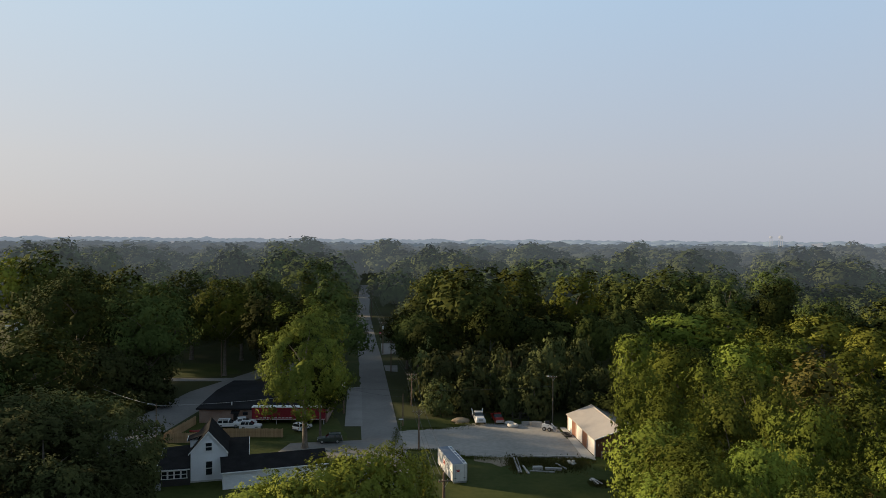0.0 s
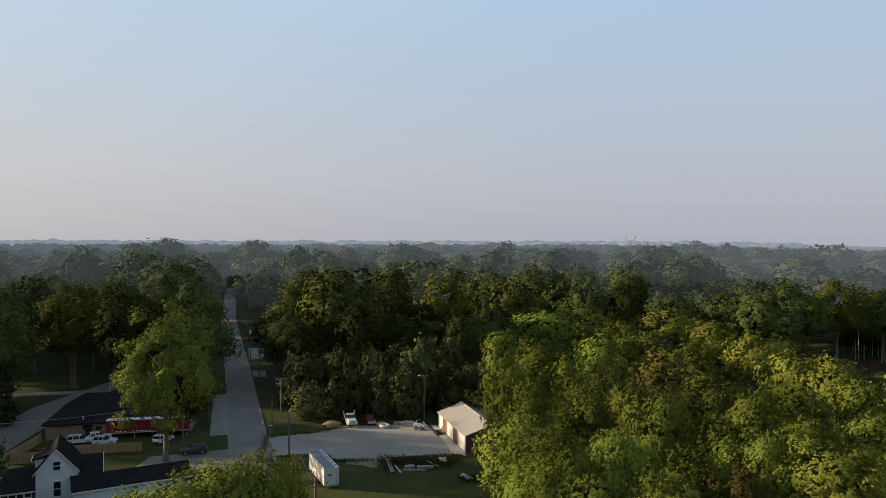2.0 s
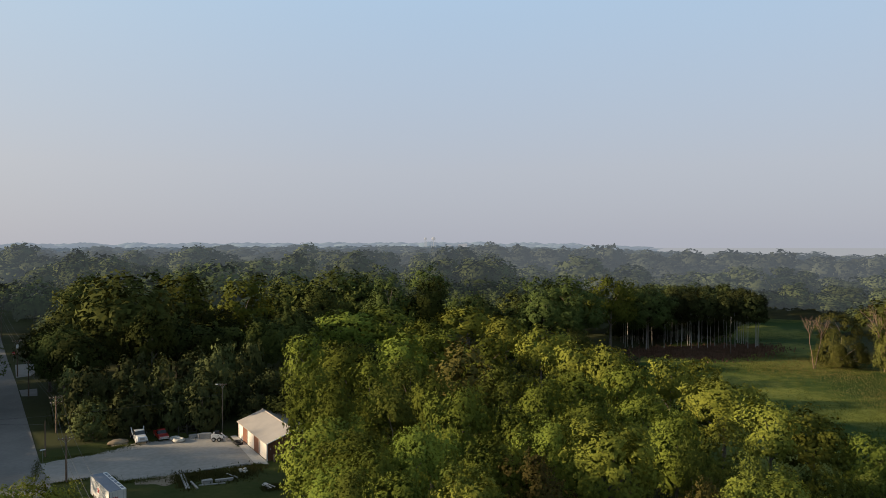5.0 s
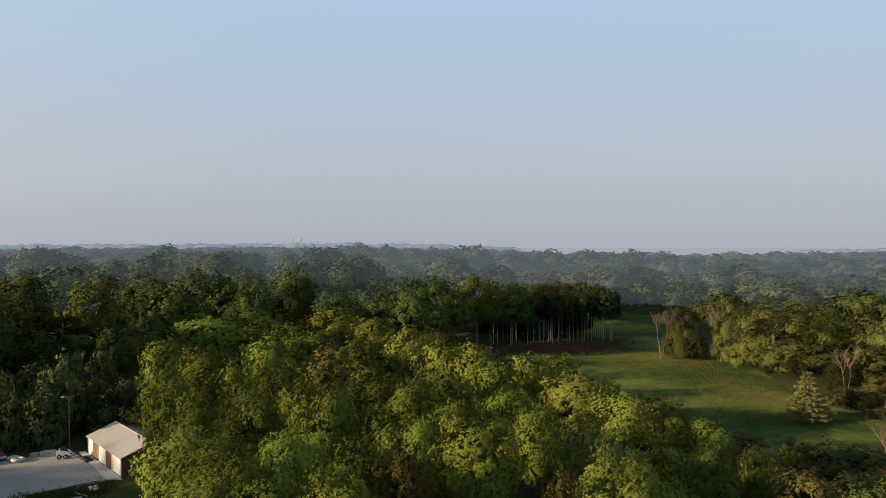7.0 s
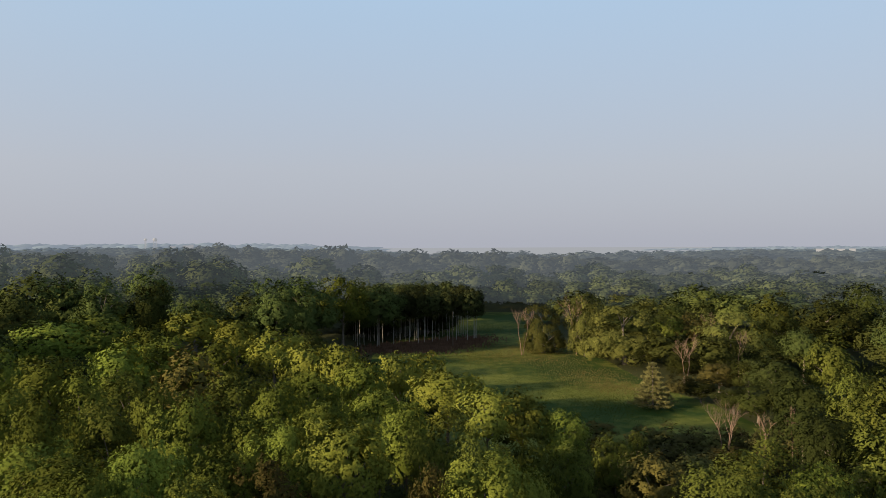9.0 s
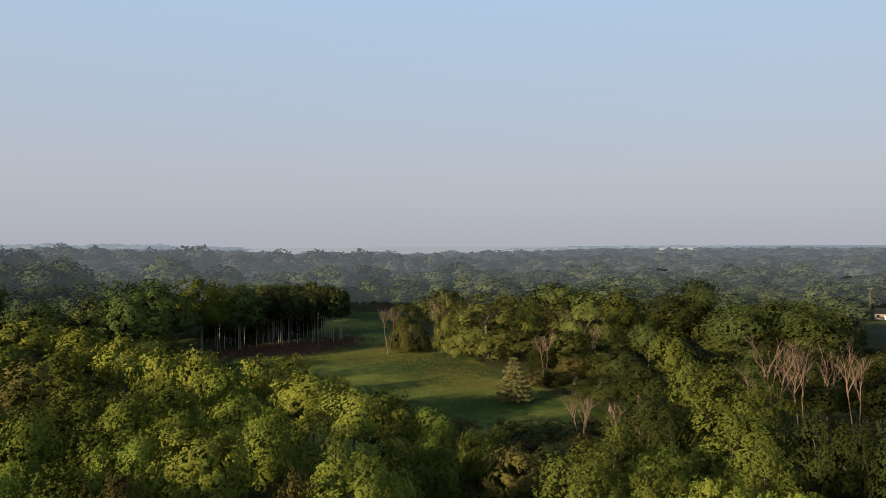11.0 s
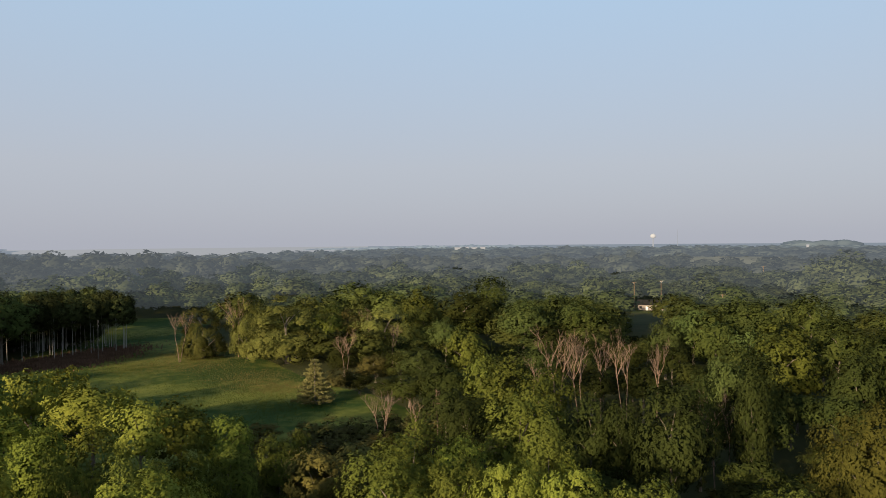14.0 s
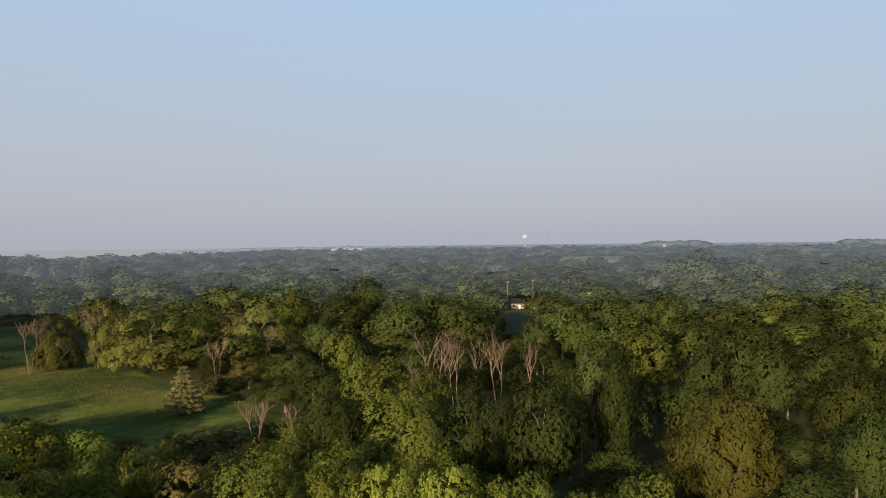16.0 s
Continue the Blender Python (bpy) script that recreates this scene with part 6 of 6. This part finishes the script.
def power_line(a_name, b_name, da, db, side=0.0, sag=0.6, mat=None, r=0.022):
    (x0, y0, h0), (x1, y1, h1) = POLES[a_name], POLES[b_name]
    n = Vector((y1 - y0, x0 - x1, 0)).normalized() * side
    p0, p1 = Vector((x0, y0, land(x0, y0) + h0 - da)) + n, Vector((x1, y1, land(x1, y1) + h1 - db)) + n
    pts = [p0.lerp(p1, k / 14) - Vector((0, 0, sag * 4 * (k / 14) * (1 - k / 14))) for k in range(15)]
    c = thing("power_line", "thin cable hanging between utility poles", "cable", group="power lines")
    part("cable", tube(pts, [r] * 15, 4), mat or M_CABLE, c)


for a_name, b_name in (("N", "T"), ("T", "P3"), ("P3", "P5"), ("P5", "P6"), ("P6", "P7"), ("P7", "P8")):
    for side in (-1.0, -0.4, 1.0):
        power_line(a_name, b_name, 0.3, 0.2, side, 0.5)
power_line("LAMP", "L", 0.4, 2.6, 0, 0.8, M_PALECABLE, 0.03)
power_line("L", "P4", 2.4, 0.6, 0, 0.4)
power_line("L", "LOT", 2.6, 2.2, 0, 0.7, M_CABLE)
power_line("F", "LAMP", 1.0, 0.4, 0, 0.9, M_PALECABLE, 0.03)
power_line("F", "B1", 0.4, 0.4, 0, 0.9)


def road_sign(x, y):
    s = thing("stop_sign", "red octagonal road sign on a steel post", "road sign", x, y, land(x, y), 5)
    part("post", tube([(0, 0, 0), (0, 0, 2.9)], [0.04, 0.04], 6), M_METAL, s)
    bm = bmesh.new()
    bmesh.ops.create_cone(bm, cap_ends=True, segments=8, radius1=0.5, radius2=0.5, depth=0.03, matrix=Matrix.Translation((0, -0.06, 2.7)) @ Matrix.Rotation(radians(90), 4, "X") @ Matrix.Rotation(radians(22.5), 4, "Z"))
    plate = part("plate", bm, M_SIGNRED, s)
    part("bar", box(-0.34, 0.34, -0.085, -0.078, 2.6, 2.8), M_TRIM, plate)


road_sign(-23.2, 266)
sign = thing("street_sign", "small pale street sign at the corner", "street sign", -8.0, 139.5, 0.05, 10)
part("post", tube([(0, 0, 0), (0, 0, 2.6)], [0.035, 0.035], 6), M_METAL, sign)
part("plate", box(-0.45, 0.45, -0.02, 0.02, 2.45, 2.65), M_TRIM, sign)


# ---- a white house past the trees, and a pale one beyond the woods ----
def cottage(x, y, turn, w, d, eave, ridge, wall, roof, label):
    z = land(x, y)
    c = thing("house", label, "house", x, y, z, turn)
    holes = [(w * 0.2, w * 0.2 + 1.0, 1.0, 2.2), (w * 0.6, w * 0.6 + 1.0, 1.0, 2.2)]
    bm = wall_boxes(0, w, 0, eave, 0, 0.2, holes, bmesh.new())
    box(0, 0.2, 0.2, d, 0, eave, bm=bm)
    box(w - 0.2, w, 0.2, d, 0, eave, bm=bm)
    box(0.2, w - 0.2, d - 0.2, d, 0, eave, bm=bm)
    part("wall", bm, wall, c)
    part("gable", gable_end(0, w, 0, 0.2, eave + 0.002, ridge), wall, c)
    part("gable", gable_end(0, w, d - 0.2, d, eave + 0.002, ridge), wall, c)
    part("roof", gable_roof(0, w, 0, d, eave, ridge), roof, c)
    part("rake_board", rake(0, w, -0.36, eave, ridge, 0.37), M_TRIM, c)
    for k in holes:
        window_in(c, k, -0.02)
    return c
cottage(-172, 280, 20, 9, 12, 4.2, 7.4, M_WHITE, M_SHINGLE, "white gabled house half hidden by trees")


# ---- the meadow and the lone things round it ----
def dead_tree(az, d, h, spread, seed, label="leafless dead tree with pale branches", mat=None, trunks=1):
    """A bare tree: trunk and limbs that fork three times."""
    x, y = polar(az, d)
    rng = random.Random(seed)
    t = thing("dead_tree", label, "dead tree", x, y, land(x, y), rng.uniform(0, 360), group="dead trees")
    twigs = bmesh.new()

    def grow(p, way, length, r, level):
        q = p + way * length
        mid_p = (p + q) / 2 + Vector((rng.uniform(-1, 1), rng.uniform(-1, 1), 0)) * length * 0.06
        tube([p, mid_p, q], [r * 0.62, r * 0.5, r * 0.34], 5 if level < 2 else 3, twigs)
        if level < 4:
            for _ in range(3 if level else 6):
                side = Vector((rng.uniform(-1, 1), rng.uniform(-1, 1), rng.uniform(-0.1, 0.8))).normalized()
                grow(p.lerp(q, rng.uniform(0.45, 1.0)), (way * 0.95 + side * spread).normalized(), length * rng.uniform(0.45, 0.68), r * 0.55, level + 1)

    for k in range(trunks):
        lean = Vector((rng.uniform(-0.12, 0.12) * (1 + k), rng.uniform(-0.12, 0.12) * (1 + k), 1)).normalized()
        part("trunk", tube([Vector((k * 0.5, 0, -0.05)), Vector((k * 0.5, 0, 0)) + lean * h * 0.3], [h * 0.006 + 0.03, h * 0.0045 + 0.02], 7), mat or M_DEADWOOD, t)
        grow(Vector((k * 0.5, 0, 0)) + lean * h * 0.29, lean, h * 0.36, h * 0.006 + 0.03, 0)
    part("branchwork", twigs, mat or M_DEADWOOD, t)
    PLANTED.append((x, y, 2.0))


for k, row in enumerate(((83.1, 146, 20.0, 0.55, 2), (84.9, 140, 20.0, 0.5, 2), (88.2, 143, 20.5, 0.55, 2), (90.5, 140, 20.0, 0.35, 1), (81.0, 148, 15.5, 0.6, 1), (86.4, 150, 18.5, 0.5, 1), (94.8, 112, 16.5, 0.6, 1), (95.8, 116, 15.0, 0.6, 1),
                         (66.2, 192, 14.5, 0.7, 2), (69.0, 128, 11.5, 0.6, 3), (71.5, 124, 11.5, 0.45, 1), (73.4, 126, 11.8, 0.45, 1), (53.6, 240, 16.5, 0.5, 2), (57.9, 244, 20, 0.5, 2), (68.2, 232, 17, 0.5, 1), (69.8, 205, 15, 0.6, 1))):
    dead_tree(*row[:4], 40 + k, trunks=row[4])


def pine_tree(az, d, h, r):
    """A bushy pine: whorls of branches with upturned tips, thick with needles."""
    x, y = polar(az, d)
    rng = np.random.default_rng(77)
    t = thing("pine_tree", "bushy pale green pine standing alone on the meadow", "tree", x, y, land(x, y))
    part("trunk", tube([(0, 0, -0.05), (0, 0, h * 0.5), (0, 0, h)], [0.22, 0.13, 0.02], 8), M_BARK, t)
    boughs, pts = bmesh.new(), []
    for tier in range(10):
        z = h * (0.06 + 0.88 * tier / 9)
        reach = r * (1 - tier / 10) ** 0.85 * rng.uniform(0.85, 1.1)
        for k in range(13):
            ang = k * math.tau / 13 + tier * 0.9 + rng.uniform(-0.2, 0.2)
            ln = reach * rng.uniform(0.75, 1.1)
            way = np.array([math.cos(ang), math.sin(ang), 0])
            line = [np.array([0, 0, z]) + way * ln * f + np.array([0, 0, -0.12 * ln * math.sin(f * 2.6) + 0.16 * ln * f * f]) for f in (0, 0.5, 1.0)]
            tube([tuple(q) for q in line], [0.05, 0.03, 0.01], 4, boughs)
            for f in rng.uniform(0.3, 1.05, int(85 * ln / r) + 16):
                pts.append((line[0] * (1 - f) + line[2] * f + np.array([0, 0, -0.08 * math.sin(f * 3)]), way))
    part("branchwork", boughs, M_BARK, t)
    n = len(pts)
    p, out = np.array([q[0] for q in pts]), np.array([q[1] for q in pts])
    p = p + rng.normal(0, 0.11, (n, 3)) * np.array([1, 1, 0.8])
    way = out * 0.7 + unit_vectors(rng, n) * 0.7 + np.array([0, 0, 0.35])
    way /= np.linalg.norm(way, axis=1)[:, None]
    side = np.cross(way, unit_vectors(rng, n))
    side /= np.linalg.norm(side, axis=1)[:, None]
    s = rng.uniform(0.25, 0.5, (n, 1))
    v = np.stack([p - side * s * 0.35, p + side * s * 0.35, p + way * s * 1.2], axis=1).reshape(-1, 3)
    part("crown", big_mesh("pine_needles", v, np.arange(n * 3).reshape(-1, 3), M_LEAF["pine"]), None, t)


pine_tree(63.7, 168.9, 10.6, 5.0)

# willows, shrubs and brush along the meadow's far edge
rng_m = random.Random(17)
for az, d, h, r, kind in ((61.6, 227, 22, 13.5, "willow"), (69.4, 218, 19.5, 11, "willow"), (55.3, 246, 18, 8, "willow"), (58.6, 240, 21, 6, "willow"), (64.9, 236, 17, 6.5, "olive"), (66.6, 238, 16, 6, "rust"), (72.6, 226, 18, 6, "oak"), (74.2, 212, 15, 6, "elm"),
                          (66.0, 200, 9, 5, "oak"), (68.5, 190, 8, 5, "rust"), (70.5, 186, 10, 5, "oak"), (72.2, 176, 12, 6, "elm"), (67.2, 178, 6, 4, "oak"), (65.6, 190, 5, 4, "shrub"), (69.5, 168, 6, 4, "oak"), (71.2, 162, 8, 5, "oak"), (73.5, 160, 10, 6, "oak"), (75.0, 150, 11, 6, "elm")):
    x, y = polar(az, d)
    plant(kind, x, y, h, r, rng_m, 1, group="meadow edge")
for k in range(46):
    f = rng_m.random()
    az = 59 + 13 * f
    d = rng_m.uniform(100, 128) + 18 * f
    x, y = polar(az, d)
    plant("shrub", x, y, rng_m.uniform(1.8, 4.5), rng_m.uniform(1.6, 3.2), rng_m, 1, group="shrubs")

M_STRAW = foliage("straw_grass", (0.10, 0.10, 0.03), (0.20, 0.17, 0.06), thin=0.2)
M_BRUSH = foliage("reddish_brush", (0.16, 0.105, 0.06), (0.26, 0.175, 0.11), thin=0.2)
M_GREENGRASS = foliage("meadow_blades", (0.05, 0.08, 0.018), (0.10, 0.13, 0.03), thin=0.2)
weeds("meadow_grass", 5, [(196, 168, 8, 5), (205, 150, 5, 8), (190, 130, 8, 9), (176, 106, 7, 7), (186, 148, 9, 8), (166, 92, 5, 6)], 16000, 0.2, M_STRAW, "straw-coloured tall grass on the meadow")
weeds("meadow_grass", 6, [(170, 125, 12, 14), (155, 100, 10, 12), (148, 84, 8, 9), (180, 150, 9, 9), (240, 198, 18, 9)], 20000, 0.2, M_GREENGRASS, "green meadow grass in tufts")
weeds("brush", 7, [(192, 180, 8, 6), (202, 179, 8, 5), (184, 178, 6, 6), (176, 186, 7, 5)], 11000, 0.7, M_BRUSH, "reddish-brown brush at the edge of the poplars")
POLES["M"], POLES["M2"], POLES["M3"] = (191.9, 172.2, 13.0), (150, 232, 13.0), (232, 118, 12.0)
utility_pole(*POLES["M"], 45, ((0.5, 2.6), (2.0, 2.6)), "grey utility pole at the meadow's edge", girth=0.11, mat=M_BARK)
utility_pole(151, 200, 13.5, 45, ((0.5, 2.6),), "grey utility pole in front of the poplars")


# ---- beyond the woods ----
M_PINK = material("pinkish_siding", (0.23, 0.19, 0.175), 0.7, second=(0.20, 0.165, 0.15), scale=0.5)
pale_house = cottage(389, -9, 0, 7.5, 14, 3.0, 5.2, M_PINK, M_SHINGLE, "pale pinkish house with a dark roof beyond the woods")
for k, yy in enumerate((-7, -4, 0, 3)):
    part("window", box(-0.05, 0.02, yy + 9, yy + 10.2, 0.9, 2.2) if k != 2 else box(-0.05, 0.02, yy + 9, yy + 10, 0.0, 2.1), M_GLASS if k != 2 else M_TRIM, pale_house)
sheet("far_lawn", [(372, -6), (384, -14), (410, -20), (412, 2), (384, 12), (374, 8)], M_LAWN, 0.05, "bright lawn before a pale house", "lawn")
for az, d, h in ((89.0, 405, 14), (95.4, 330, 13.5), (91.0, 420, 14), (98.2, 640, 14)):
    x, y = polar(az, d)
    utility_pole(x, y, h, 80, ((0.4, 2.4),), "pale utility pole beyond the woods", girth=0.2)

# haze painted onto tanks, stems and mast as emission; they are no lamps
M_TANK = distance("white_tank_haze_glow", (0.32, 0.32, 0.32), (0.28, 0.285, 0.3))
M_TANKLEG = distance("grey_steel_haze_glow", (0.15, 0.15, 0.16), (0.25, 0.275, 0.31))


def water_tower(az, d, h, r, label, legs):
    x, y = polar(az, d)
    w = thing("water_tower", label, "water tower", x, y, land(x, y), 0, group="water towers")
    bm = bmesh.new()
    bmesh.ops.create_uvsphere(bm, u_segments=20, v_segments=12, radius=r)
    for v in bm.verts:
        v.co.z *= 0.82
        v.co.z += h - r * 0.82
    part("tank", bm, M_TANK, w, smooth=True)
    part("cap", tube([(0, 0, h - 0.1), (0, 0, h + r * 0.12)], [r * 0.12, r * 0.08], 8), M_TANK, w)
    if legs:
        for k in range(6):
            c, s = math.cos(k * math.tau / 6), math.sin(k * math.tau / 6)
            part("leg", tube([(c * r * 1.05, s * r * 1.05, 0), (c * r * 0.8, s * r * 0.8, h - r)], [r * 0.09, r * 0.07], 6), M_TANK, w)
        part("riser", tube([(0, 0, 0), (0, 0, h - r)], [r * 0.14, r * 0.14], 8), M_TANK, w)
    else:
        part("stem", tube([(0, 0, 0), (0, 0, h * 0.3), (0, 0, h - r * 1.4), (0, 0, h - r * 0.9)], [r * 0.42, r * 0.28, r * 0.24, r * 0.5], 12), M_TANKLEG, w)


water_tower(90.43, 1600, 47.0, 6.2, "white round water tower on a slender stem", False)
water_tower(24.7, 2300, 44.0, 4.6, "white water tower on legs above far woods", True)
water_tower(25.35, 2250, 45.0, 6.4, "white water tower on legs above far woods", True)
x, y = polar(92.2, 2200)
mast = thing("radio_mast", "thin grey radio mast on the horizon", "mast", x, y, 0)
part("mast_tube", tube([(0, 0, 0), (0, 0, 62)], [0.8, 0.5], 4), M_TANKLEG, mast)
# pale wall colour with haze light added as emission
M_FARWHITE = distance("white_wall_haze_glow", (0.16, 0.16, 0.16), (0.28, 0.285, 0.30))
for az, d, w, h in ((27.6, 2600, 24, 21), (27.9, 2600, 14, 23), (26.6, 2600, 18, 18), (75.2, 1760, 16, 19.0), (75.9, 1750, 10, 20.0), (76.5, 1760, 16, 18.8), (77.2, 1770, 12, 19.4), (101.1, 1900, 6, 19), (-20.8, 1500, 6, 20), (-19.9, 1510, 4, 19.5)):
    x, y = polar(az, d)
    b = thing("far_building", "pale low building on the horizon", "building", x, y, land(x, y), -az, group="far buildings")
    part("wall", box(-w / 2, w / 2, -6, 6, 0, h), M_FARWHITE, b)
    part("roof", slab((-w / 2 - 0.5, -6.5, h), (w / 2 + 0.5, -6.5, h), (w / 2 + 0.5, 6.5, h + 0.8), (-w / 2 - 0.5, 6.5, h + 0.8), 0.4), M_TANKLEG, b)


def far_field(name, az0, az1, d0, d1, mat, lift, label):
    verts, faces, n = [], [], 24
    for k in range(n + 1):
        for d in (d0, d1):
            x, y = polar(az0 + (az1 - az0) * k / n, d)
            verts.append((x, y, land(x, y) + lift))
    for k in range(n):
        faces.append((2 * k, 2 * k + 1, 2 * k + 3, 2 * k + 2))
    tagged(new(name, mesh_of(name, verts, faces, mat)), label, "field", kind="structure")


# sheets whose emission paints haze and mist over far land and fields
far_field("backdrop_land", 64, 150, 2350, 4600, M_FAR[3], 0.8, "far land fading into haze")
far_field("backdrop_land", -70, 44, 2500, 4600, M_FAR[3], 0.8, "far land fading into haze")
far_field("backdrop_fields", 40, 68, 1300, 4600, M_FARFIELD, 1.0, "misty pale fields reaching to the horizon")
far_field("far_field", 92.4, 99.6, 850, 1500, distance("stubble_haze_glow", (0.10, 0.10, 0.07), (0.165, 0.17, 0.155)), 0.6, "pale green field between far woods")
